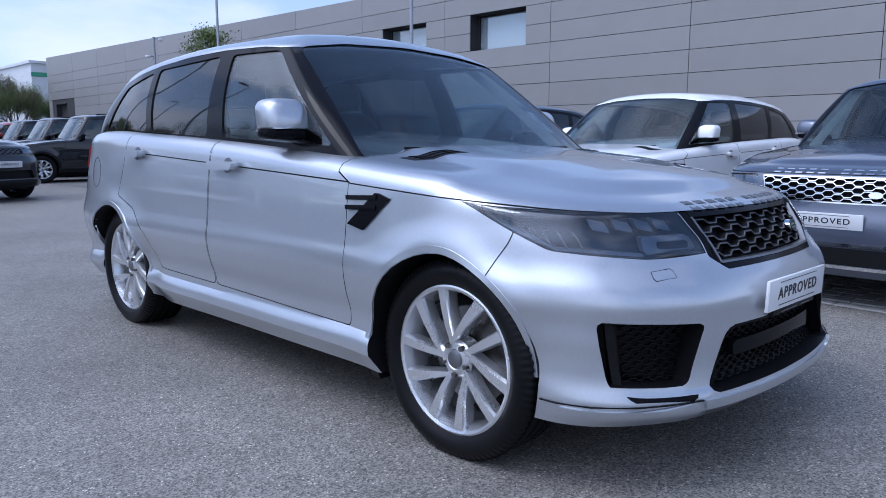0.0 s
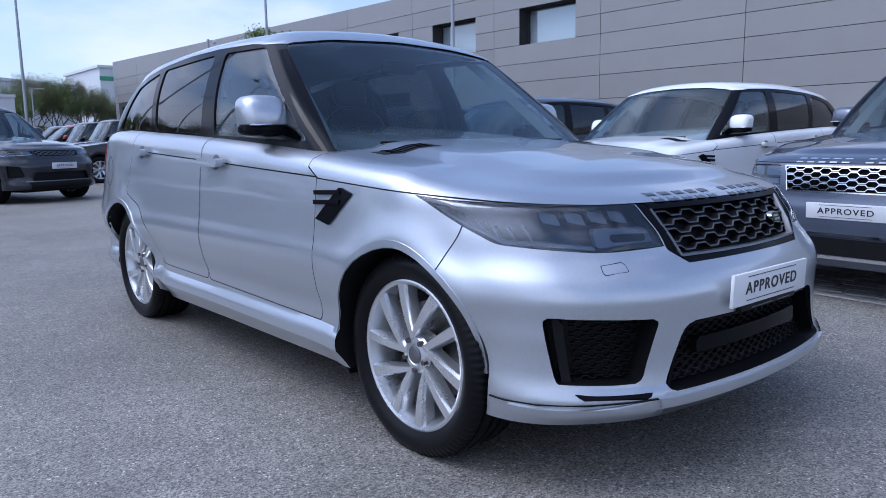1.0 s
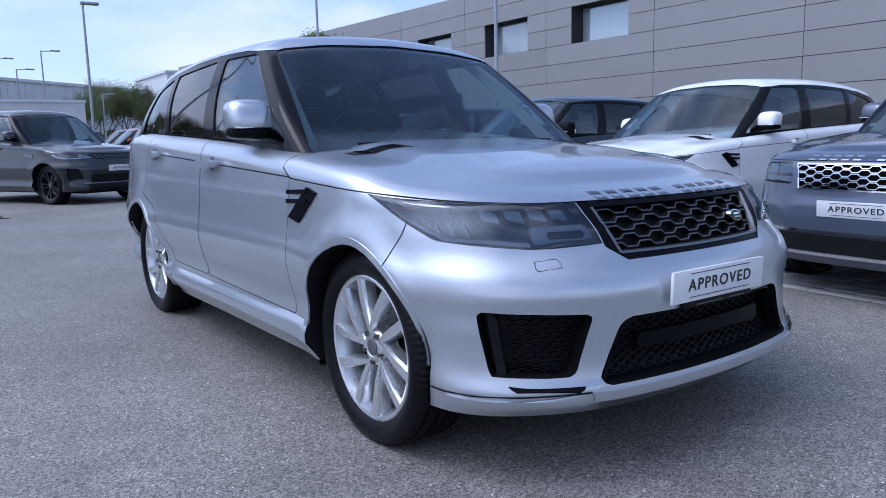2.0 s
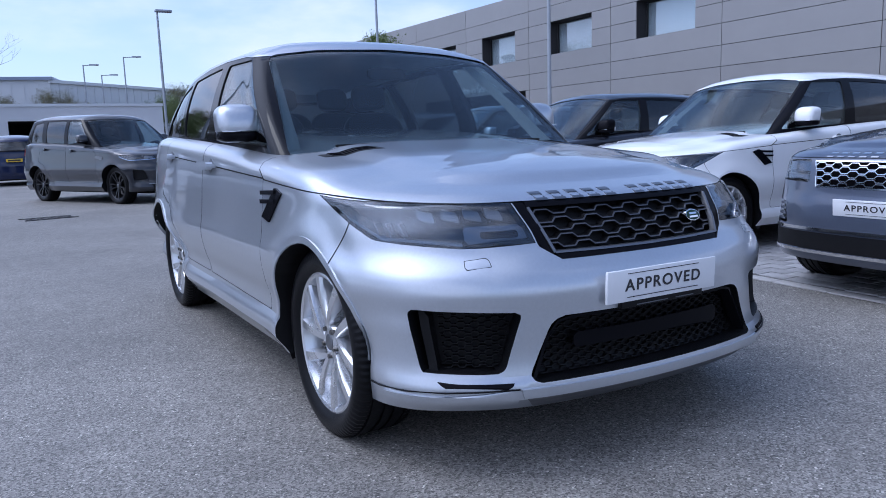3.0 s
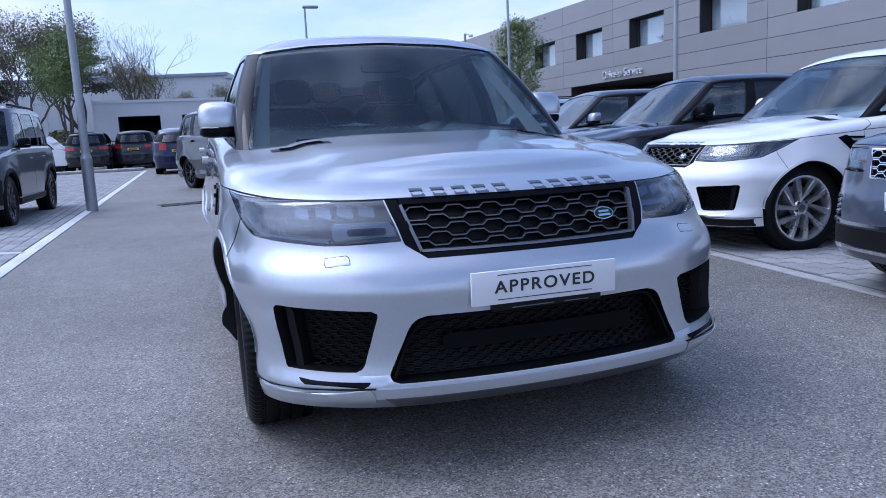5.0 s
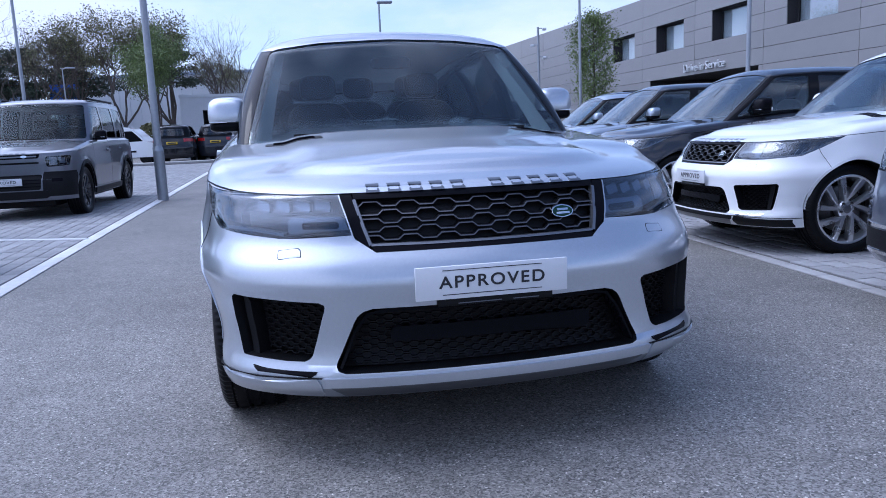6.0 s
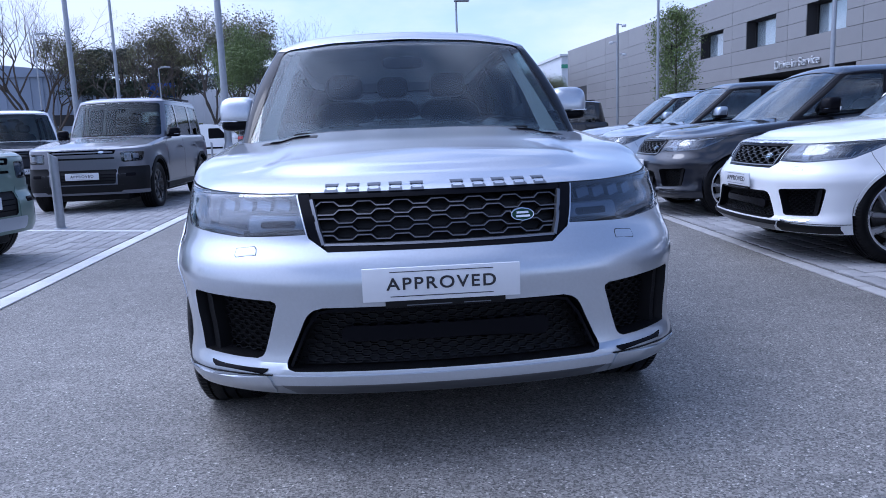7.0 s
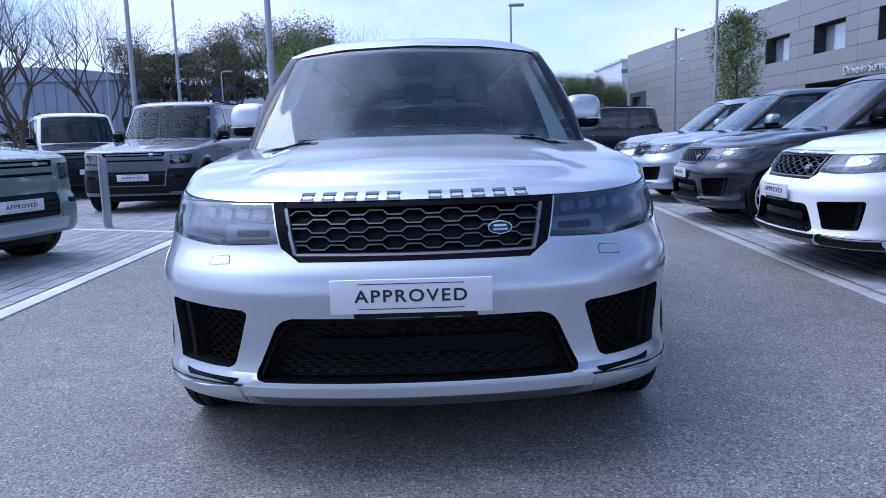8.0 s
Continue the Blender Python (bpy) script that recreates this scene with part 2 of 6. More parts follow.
def cut(bm, cutter, operation="DIFFERENCE"):
    """Boolean of two bmeshes, worked out in a scene apart; both are used up. Material slots: 0 outer, 1 pocket."""
    obs = []
    for b in (bm, cutter):
        me = bpy.data.meshes.new("tmp")
        b.to_mesh(me)
        b.free()
        me.materials.append(GLOSS)
        me.materials.append(TRIM)
        o = bpy.data.objects.new("tmp", me)
        WORKSHOP.collection.objects.link(o)
        obs.append(o)
    mod = obs[0].modifiers.new("b", "BOOLEAN")
    mod.operation, mod.object = operation, obs[1]
    layer = WORKSHOP.view_layers[0]
    for solver in ("MANIFOLD", "EXACT"):
        mod.solver = solver
        layer.update()
        res = bpy.data.meshes.new_from_object(obs[0].evaluated_get(layer.depsgraph))
        if solver == "EXACT" or (len(res.polygons) > 3 and len(res.polygons) != len(obs[0].data.polygons)):
            break
        bpy.data.meshes.remove(res)
    out = bmesh.new()
    out.from_mesh(res)
    for o in obs:
        me = o.data
        bpy.data.objects.remove(o)
        bpy.data.meshes.remove(me)
    bpy.data.meshes.remove(res)
    return out


def curve_fn(pts):
    """A smooth curve y(x) through pairs, with no overshoot."""
    xs, ys = np.array([p[0] for p in pts], float), np.array([p[1] for p in pts], float)
    h, d = np.diff(xs), np.diff(ys) / np.diff(xs)
    m = np.zeros(len(xs))
    for i in range(1, len(xs) - 1):
        if d[i - 1] * d[i] > 0:
            w1, w2 = 2 * h[i] + h[i - 1], h[i] + 2 * h[i - 1]
            m[i] = (w1 + w2) / (w1 / d[i - 1] + w2 / d[i])
    m[0], m[-1] = d[0], d[-1]

    def f(x):
        x = np.clip(np.asarray(x, float), xs[0], xs[-1])
        i = np.clip(np.searchsorted(xs, x) - 1, 0, len(h) - 1)
        t = (x - xs[i]) / h[i]
        return (2 * t**3 - 3 * t**2 + 1) * ys[i] + (t**3 - 2 * t**2 + t) * h[i] * m[i] + (-2 * t**3 + 3 * t**2) * ys[i + 1] + (t**3 - t**2) * h[i] * m[i + 1]
    return f


def step(a, b, x):
    t = np.clip((np.asarray(x, float) - a) / (b - a), 0, 1)
    return t * t * (3 - 2 * t)


def catmull(pts, n=24):
    """A finely stepped smooth line through points, from one end on the middle line to the other, square across it."""
    p = [np.array(q, float) for q in pts]
    p = [p[1] * (-1, 1)] + p + [p[-2] * (-1, 1)]
    out = []
    for i in range(1, len(p) - 2):
        d = [max(np.linalg.norm(p[i + k] - p[i + k - 1]), 1e-6) ** 0.5 for k in (0, 1, 2)]
        t0, t1 = 0, d[0]
        t2 = t1 + d[1]
        t3 = t2 + d[2]
        for j in range(n):
            t = t1 + (t2 - t1) * j / n
            a1 = (t1 - t) / (t1 - t0) * p[i - 1] + (t - t0) / (t1 - t0) * p[i]
            a2 = (t2 - t) / (t2 - t1) * p[i] + (t - t1) / (t2 - t1) * p[i + 1]
            a3 = (t3 - t) / (t3 - t2) * p[i + 1] + (t - t2) / (t3 - t2) * p[i + 2]
            b1 = (t2 - t) / (t2 - t0) * a1 + (t - t0) / (t2 - t0) * a2
            b2 = (t3 - t) / (t3 - t1) * a2 + (t - t1) / (t3 - t1) * a3
            out.append((t2 - t) / (t2 - t1) * b1 + (t - t1) / (t2 - t1) * b2)
    out.append(p[-2])
    return np.array(out)

# ---- ground, bays and buildings ----
def asphalt():
    m = bpy.data.materials.new("asphalt")
    m.use_nodes = True
    n, l = m.node_tree.nodes, m.node_tree.links
    p = n["Principled BSDF"]
    g = n.new("ShaderNodeNewGeometry")

    def noise_tex(scale, detail=4, rough=0.6):
        t = n.new("ShaderNodeTexNoise")
        t.inputs["Scale"].default_value, t.inputs["Detail"].default_value, t.inputs["Roughness"].default_value = scale, detail, rough
        l.new(g.outputs["Position"], t.inputs["Vector"])
        return t.outputs["Fac"]

    def ramp(src, a, b, lo, hi):
        r = n.new("ShaderNodeMapRange")
        for k, v in (("From Min", a), ("From Max", b), ("To Min", lo), ("To Max", hi)):
            r.inputs[k].default_value = v
        l.new(src, r.inputs["Value"])
        return r.outputs["Result"]

    def mul(a, b):
        k = n.new("ShaderNodeMath"); k.operation = "MULTIPLY"
        l.new(a, k.inputs[0]); l.new(b, k.inputs[1])
        return k.outputs[0]

    vor = n.new("ShaderNodeTexVoronoi")
    vor.inputs["Scale"].default_value = 150
    l.new(g.outputs["Position"], vor.inputs["Vector"])
    sep = n.new("ShaderNodeSeparateColor")
    l.new(vor.outputs["Color"], sep.inputs["Color"])
    stones = ramp(sep.outputs["Red"], 0.0, 1.0, 0.33, 1.67)
    pale = ramp(sep.outputs["Green"], 0.94, 1.0, 1.0, 2.4)
    v = mul(mul(stones, pale), ramp(noise_tex(0.7, 5), 0.3, 0.7, 0.82, 1.18))
    v = mul(v, ramp(noise_tex(6, 5), 0.3, 0.7, 0.88, 1.12))
    v = mul(v, ramp(noise_tex(0.13, 3), 0.35, 0.65, 0.9, 1.12))
    c = n.new("ShaderNodeVectorMath"); c.operation = "SCALE"
    c.inputs[0].default_value = (0.172, 0.161, 0.145)
    l.new(v, c.inputs["Scale"])
    l.new(c.outputs["Vector"], p.inputs["Base Color"])
    p.inputs["Roughness"].default_value = 0.62
    b = n.new("ShaderNodeBump")
    b.inputs["Strength"].default_value, b.inputs["Distance"].default_value = 0.4, 0.003
    l.new(vor.outputs["Distance"], b.inputs["Height"])
    l.new(b.outputs["Normal"], p.inputs["Normal"])
    return m


ASPHALT = asphalt()
BLOCK = mat("grey block paving", (0.30, 0.296, 0.296), 0.85, 0, 0, 30, 0.16, 0.0012, 140, 0, 0.16)
JOINT = mat("paving sand", (0.14, 0.135, 0.13), 0.95, 0, 0, 60, 0.2)
WHITELINE = mat("white edging", (0.62, 0.62, 0.61), 0.8, 0, 0, 12, 0.12, 0.001, 90, 0, 0.05)
KERB = mat("kerb concrete", (0.36, 0.35, 0.34), 0.85, 0, 0, 20, 0.12, 0.001, 120)
CLAD = mat("grey cladding", (0.262, 0.255, 0.252), 0.42, 0.15, 0, 1.3, 0.05, 0, 0, 0.06, 0.05)
CLADGAP = mat("cladding joint", (0.03, 0.03, 0.032), 0.8)
WALLWHITE = mat("white render wall", (0.60, 0.61, 0.63), 0.85, 0, 0, 0.7, 0.08)
SHEET = mat("pale sheet cladding", (0.62, 0.64, 0.66), 0.5, 0.2, 0, 0.6, 0.05)
BLUESHEET = mat("blue grey sheet", (0.26, 0.31, 0.40), 0.5, 0.2, 0, 0.6, 0.06)
GREENBAND = mat("green band", (0.06, 0.30, 0.18), 0.6)
# near-black puts the shade inside openings and window recesses into the colour
UNLIT = mat("dark interior", (0.03, 0.03, 0.033), 0.9)
POLE = mat("galvanised steel", (0.36, 0.38, 0.41), 0.45, 0.7, 0, 15, 0.12)
OFFICE = mat("office blind", (0.66, 0.68, 0.70), 0.8, 0, 0, 0.8, 0.08)
BUILDGLASS = clear("building glass", (0.90, 0.94, 0.96), 0.0, 0.16)
SIGN = mat("silver sign letters", (0.70, 0.71, 0.72), 0.35, 0.5)

bm = bmesh.new()
bmesh.ops.create_grid(bm, x_segments=8, y_segments=8, size=900)
ground = tagged(part("ground", bm, ASPHALT, smooth=False), "grey asphalt car park ground with worn pale patches", "ground", kind="structure")

ROW = 0.075                     # the kerb of the bays opens by this slope along the aisle


def right_edge(y):
    return 2.86 + ROW * y if y < 14 else 2.86 + ROW * 14


def left_edge(y):
    return -2.86 - 0.016 * y


# bay beds
bm = bmesh.new()
v = [bm.verts.new(p) for p in ((right_edge(-9), -9, 0.004), (23.2, -9, 0.004), (23.2, 60, 0.004), (right_edge(14) + 0.4, 60, 0.004), (right_edge(14), 14, 0.004))]
bm.faces.new(v)
paving_r = tagged(part("paving_bays_east", bm, JOINT, smooth=False), "grey block paved parking bays with sandy joints", "paving", kind="structure")
bm = bmesh.new()
v = [bm.verts.new(p) for p in ((left_edge(-9), -9, 0.004), (left_edge(34.5), 34.5, 0.004), (-18, 34.5, 0.004), (-18, -9, 0.004))]
bm.faces.new(v)
paving_l = tagged(part("paving_bays_west", bm, JOINT, smooth=False), "grey block paved parking bays with sandy joints", "paving", kind="structure")

# service building along the east side
WX, H0, H1, NEAR, FAR = 23.5, 8.75, 9.85, -14.0, 82.8


def roof_z(y):
    return H0 + (H1 - H0) * (y - 20) / 63


WINDOWS = [(19.22 + 6.35 * k, 19.22 + 6.35 * k + 3.35) for k in range(6)]
WZ0, WZ1 = 5.46, 7.12
bm = bmesh.new()
prism([(NEAR, 0), (FAR, 0), (FAR, roof_z(FAR)), (NEAR, roof_z(NEAR))], "x", WX, WX + 16, 0, bm)
hole = bmesh.new()
for a, b in WINDOWS:
    prism([(a, WZ0), (b, WZ0), (b, WZ1), (a, WZ1)], "x", WX - 1, WX + 0.9, 1, hole)
prism([(31.0, -1), (42.4, -1), (42.4, 3.75), (31.0, 3.75)], "x", WX - 1, WX + 5, 1, hole)
prism([(77.6, -1), (80.8, -1), (80.8, 5.0), (77.6, 5.0)], "x", WX - 1, WX + 0.5, 1, hole)
bm = cut(bm, hole)
service = tagged(part("service_building", bm, [CLADGAP, UNLIT], smooth=False), "long service building clad in dark grey metal panels", "building", kind="structure")


def panel(y0, y1, z0, z1a, z1b):
    bm = bmesh.new()
    g = 0.012
    v = [bm.verts.new(p) for p in ((0, y0 + g, z0 + g), (0, y1 - g, z0 + g), (0, y1 - g, z1b - g), (0, y0 + g, z1a - g))]
    f = bm.faces.new(v)
    r = bmesh.ops.extrude_face_region(bm, geom=[f])
    bmesh.ops.translate(bm, verts=[e for e in r["geom"] if isinstance(e, bmesh.types.BMVert)], vec=(-0.05, 0, 0))
    bmesh.ops.recalc_face_normals(bm, faces=bm.faces)
    ob = part("panel", bm, CLAD, service, smooth=False)
    ob.location = (WX + 0.002, 0, 0)


def build_panels():
    rows = [0.0, 1.0, 1.9, 2.75, 3.75, 4.60, 5.46, 6.28, 7.12, 7.95, 99]
    ys = [NEAR] + [5.08 + 6.39 * k for k in range(-2, 13)]
    ys = [y for y in ys if y < FAR - 1] + [FAR]
    for i, (z0, z1) in enumerate(zip(rows, rows[1:])):
        cuts = list(zip(ys, ys[1:]))
        if 5 <= i + 1 and WZ0 - 0.01 <= z0 < WZ1 - 0.01:
            out = []
            for a, b in cuts:
                w = [(p, q) for p, q in WINDOWS if p > a - 0.01 and q < b + 0.01]
                edge = a
                for p, q in w:
                    out.append((edge, p)); edge = q
                out.append((edge, b))
            cuts = out
        for a, b in cuts:
            if z0 < 3.7 and b > 31.0 and a < 42.4:
                for c, d in ((a, min(b, 31.0)), (max(a, 42.4), b)):
                    if d - c > 0.3:
                        panel(c, d, z0, z1, z1)
                continue
            if z0 < 4.9 and b > 77.6 and a < 80.8:
                continue
            top = (roof_z(a), roof_z(b)) if z1 == 99 else (z1, z1)
            if b - a > 0.1:
                panel(a, b, z0, *top)


build_panels()
for a, b in WINDOWS:
    frame_bm = bmesh.new()
    x = WX + 0.55
    for y0, y1, z0, z1 in ((a, b, WZ0, WZ0 + 0.07), (a, b, WZ1 - 0.07, WZ1), (a, a + 0.07, WZ0 + 0.07, WZ1 - 0.07), (b - 0.07, b, WZ0 + 0.07, WZ1 - 0.07)):
        box(frame_bm, x, x + 0.1, y0, y1, z0, z1)
    win = part("window", frame_bm, CLADGAP, service, "recessed office window with dark frame", smooth=False)
    part("pane", one_box(x + 0.04, x + 0.05, a + 0.07, b - 0.07, WZ0 + 0.07, WZ1 - 0.07), BUILDGLASS, win, smooth=False).visible_shadow = False
    part("blind", one_box(x + 0.12, x + 0.13, a + 0.02, b - 0.02, WZ0 + 0.02, WZ1 - 0.02), OFFICE, win, "pale blind", smooth=False)
# sheet added deep in the drive-in opening, near-black for its shade
bm = one_box(WX + 4.6, WX + 4.8, 31.1, 42.3, 0, 3.6)
part("roller_door", bm, UNLIT, service, smooth=False)


def text_mesh(s, size, depth, material, parent, m, name="lettering", label="", space=1.0, bold=0.0):
    cu = bpy.data.curves.new("t", "FONT")
    cu.body, cu.size, cu.extrude, cu.align_x, cu.align_y = s, size, depth, "CENTER", "CENTER"
    cu.space_character, cu.offset = space, bold
    o = bpy.data.objects.new("t", cu)
    scene.collection.objects.link(o)
    me = bpy.data.meshes.new_from_object(o.evaluated_get(bpy.context.evaluated_depsgraph_get()))
    bpy.data.objects.remove(o)
    bpy.data.curves.remove(cu)
    me.materials.clear()
    me.materials.append(material)
    ob = new(name, me)
    ob.parent = parent
    ob.matrix_basis = m
    if label:
        ob["label"] = label
    return ob


text_mesh("Drive-in Service", 0.66, 0.05, SIGN, service, pose(WX - 0.12, 35.97, 4.15, 90, 0, -90), "sign_lettering", "silver letters of the service entrance sign")


# valeting block across the end of the lot
def valet():
    y0, y1, x0, x1, h = 45.0, 53.0, -6.6, 6.5, 3.75
    bm = one_box(x0, x1, y0, y1, 0, h)
    hole = bmesh.new()
    for a, b in ((-5.3, -2.95), (-1.7, 0.7), (2.2, 4.6)):
        prism([(a, -1), (b, -1), (b, 2.95), (a, 2.95)], "y", y0 - 1, y0 + 6.5, 1, hole)
    bm = cut(bm, hole)
    ob = tagged(part("wash_bay_building", bm, [WALLWHITE, UNLIT], smooth=False), "low white wash bay block with open dark bays", "building", kind="structure")
    part("coping", one_box(x0 - 0.05, x1 + 0.05, y0 - 0.06, y0 + 0.2, h, h + 0.16), SHEET, ob, smooth=False)


valet()

# ---- vehicles ----
class Shell:
    """The lower body of a vehicle that faces -Y, its front axle at y = 0: plan outline, shoulder height and the profiles of nose, tail and flank."""

    def __init__(self, d):
        line = catmull(d["plan"], 30)
        seg = np.linalg.norm(np.diff(line, axis=0), axis=1)
        self.s = np.concatenate([[0], np.cumsum(seg)])
        self.px, self.py = line[:, 0], line[:, 1]
        t = np.gradient(line, self.s, axis=0)
        nrm = np.stack([-t[:, 1], t[:, 0]], 1) * -1
        nrm /= np.linalg.norm(nrm, axis=1, keepdims=True)
        self.nx, self.ny = np.abs(nrm[:, 0]), nrm[:, 1]
        self.len = self.s[-1]
        self.zs, self.fr, self.rr, self.sx = (curve_fn(d[k]) for k in ("shoulder", "nose", "tail", "flank"))
        self.zb, self.r, self.hw, self.back = d["bottom"], d["edge"], max(self.px), max(self.py)
        self.axles, self.arch, self.flare = d["axles"], d["arch"], d["flare"]
        self.crown, self.dome = d["crown"], d.get("dome", 0.0)
        self.front = d.get("front_blend", (0.2, -0.55))
        self.fine = d.get("fine", 0.72)

    def of_x(self, x):
        """Way round the plan, in metres from the nose's middle, of a place on the nose x from the middle."""
        k = int(np.argmax(self.px > self.hw * 0.995))
        return np.sign(x) * np.interp(abs(x), self.px[:k], self.s[:k])

    def of_y(self, y, side=1):
        return side * np.interp(y, self.py, self.s)

    def at(self, s, z, off=0.0, clamp=True):
        s, z = np.broadcast_arrays(np.asarray(s, float), np.asarray(z, float))
        sg, a = np.where(s < 0, -1.0, 1.0), np.abs(s)
        x, y, nx, ny = (np.interp(a, self.s, q) for q in (self.px, self.py, self.nx, self.ny))
        zs = self.zs(y)
        k = np.clip((z - (zs - self.r)) / self.r, 0, 1)
        off = off - self.r * 0.85 * (1 - np.sqrt(np.maximum(1 - k * k, 0)))
        wf, wr = step(self.front[0], self.front[1], y), step(self.back - 0.8, self.back - 0.15, y)
        bump = 0.0
        for ya in self.axles:
            dist = np.hypot(y - ya, z - self.arch[1])
            bump = bump + self.flare * np.exp(-((dist - self.arch[0] - 0.02) / 0.075) ** 2) * step(0.1, 0.5, nx)
        tuck = 0.045 * np.exp(-((y - self.axles[0] + 0.37) / 0.10) ** 2) + 0.055 * np.exp(-((y - self.axles[1] + 0.42) / 0.14) ** 2) + 0.075 * np.exp(-((y - self.axles[1] - 0.46) / 0.17) ** 2)
        off = off - np.where(nx > 0.3, tuck * step(0.66, 0.40, z) * step(0.3, 0.8, nx), 0.0)
        yy = y + wf * self.fr(z) - wr * self.rr(z) + ny * off
        xx = x * (1 + self.sx(z) / self.hw * (1 - 0.75 * step(0.25, -0.25, y) * step(0.62, 0.5, z))) + nx * (off + bump)
        return np.stack([sg * xx, yy, z], -1)

    def mesh(self):
        w = 1 + 2.2 * (np.linspace(0, self.len, 400) < 1.9)
        cum = np.concatenate([[0], np.cumsum((w[1:] + w[:-1]) / 2)])
        half = np.interp(np.linspace(0, cum[-1], int(120 * self.fine)), cum, np.linspace(0, self.len, 400))
        s = np.concatenate([half, -half[-2:0:-1]])
        n, rows = len(s), int(44 * self.fine)
        y0 = np.interp(np.abs(s), self.s, self.py)
        zs = self.zs(y0)
        t = np.linspace(0, 1, rows) ** 0.9
        grid = []
        for v in t:
            z = self.zb + v * (zs - self.zb)
            grid.append(self.at(s, z))
        top = grid[-1]
        rings = 14
        spine = np.clip(top[:, 1], -0.25, self.back - 0.5)
        for k in range(1, rings):
            q = k / rings
            x = top[:, 0] * (1 - q)
            y = top[:, 1] * (1 - q) + spine * q
            f = np.sin(min(q * 1.25, 1) * math.pi / 2)
            z = top[:, 2] + self.crown * f
            z = z + self.dome * step(self.hw * 0.61, self.hw * 0.54, np.abs(x)) * step(0.06, 0.3, q)
            zc = self.zs(y) + self.crown * f + self.dome * step(self.hw * 0.61, self.hw * 0.54, np.abs(x)) * step(0.06, 0.3, q)
            z = z * (1 - q) + zc * q
            grid.append(np.stack([x, y, z], -1))
        bm = bmesh.new()
        vs = [[bm.verts.new(p) for p in row] for row in grid]
        for a, b in zip(vs, vs[1:]):
            for i in range(n):
                j = (i + 1) % n
                bm.faces.new((a[i], a[j], b[j], b[i]))
        # close the middle line of the top, and the bottom
        last = vs[-1]
        for i in range(n // 2):
            quad = [last[i], last[(i + 1) % n], last[(n - i - 1) % n], last[(n - i) % n]]
            uniq = list(dict.fromkeys(quad))
            if len(uniq) > 2:
                bm.faces.new(uniq)
        bm.faces.new(vs[0][::-1])
        bmesh.ops.recalc_face_normals(bm, faces=bm.faces)
        return bm

    def slab(self, poly, o0, o1, nu=16, nz=8, bm=None, index=0):
        """A plate that follows the body: a polygon of (way, height) between two offsets from the surface."""
        bm = bm or bmesh.new()
        P = np.array(poly, float)
        zlo, zhi = P[:, 1].min(), P[:, 1].max()
        e = (zhi - zlo) * 0.004
        fine = np.linspace(zlo + e, zhi - e, nz + 1)
        rows = []
        for z in fine:
            xs = []
            for (s0, z0), (s1, z1) in zip(P, np.roll(P, -1, 0)):
                if (z0 - z) * (z1 - z) < 0:
                    xs.append(s0 + (s1 - s0) * (z - z0) / (z1 - z0))
            if len(xs) >= 2:
                rows.append((z, min(xs), max(xs)))
        sheets = []
        for o in (o0, o1):
            sheets.append([[bm.verts.new(p) for p in self.at(np.linspace(a, b, nu + 1), z, o)] for z, a, b in rows])
        fs = []
        A, B = sheets
        R, C = len(rows) - 1, nu
        for i in range(R):
            for j in range(C):
                fs.append(bm.faces.new((A[i][j], A[i + 1][j], A[i + 1][j + 1], A[i][j + 1])))
                fs.append(bm.faces.new((B[i][j], B[i][j + 1], B[i + 1][j + 1], B[i + 1][j])))
            fs.append(bm.faces.new((A[i][0], B[i][0], B[i + 1][0], A[i + 1][0])))
            fs.append(bm.faces.new((A[i][C], A[i + 1][C], B[i + 1][C], B[i][C])))
        for j in range(C):
            fs.append(bm.faces.new((A[0][j], A[0][j + 1], B[0][j + 1], B[0][j])))
            fs.append(bm.faces.new((A[R][j], B[R][j], B[R][j + 1], A[R][j + 1])))
        for f in fs:
            f.material_index = index
        bmesh.ops.recalc_face_normals(bm, faces=fs)
        return bm

    def strip(self, line, width, o0, o1, bm=None, index=0):
        """A narrow bar along a line of (way, height)."""
        bm = bm or bmesh.new()
        line = np.array(line, float)
        d = np.gradient(line, axis=0)
        d /= np.maximum(np.linalg.norm(d, axis=1, keepdims=True), 1e-9)
        nn = np.stack([-d[:, 1], d[:, 0]], 1) * width / 2
        rings = []
        for p, q in zip(line, nn):
            pts = [self.at(p[0] + sgn * q[0], p[1] + sgn * q[1], o) for sgn, o in ((-1, o0), (1, o0), (1, o1), (-1, o1))]
            rings.append([bm.verts.new(v) for v in pts])
        fs = []
        for a, b in zip(rings, rings[1:]):
            for k in range(4):
                fs.append(bm.faces.new((a[k], a[(k + 1) % 4], b[(k + 1) % 4], b[k])))
        fs.append(bm.faces.new(rings[0][::-1]))
        fs.append(bm.faces.new(rings[-1]))
        for f in fs:
            f.material_index = index
        bmesh.ops.recalc_face_normals(bm, faces=fs)
        return bm


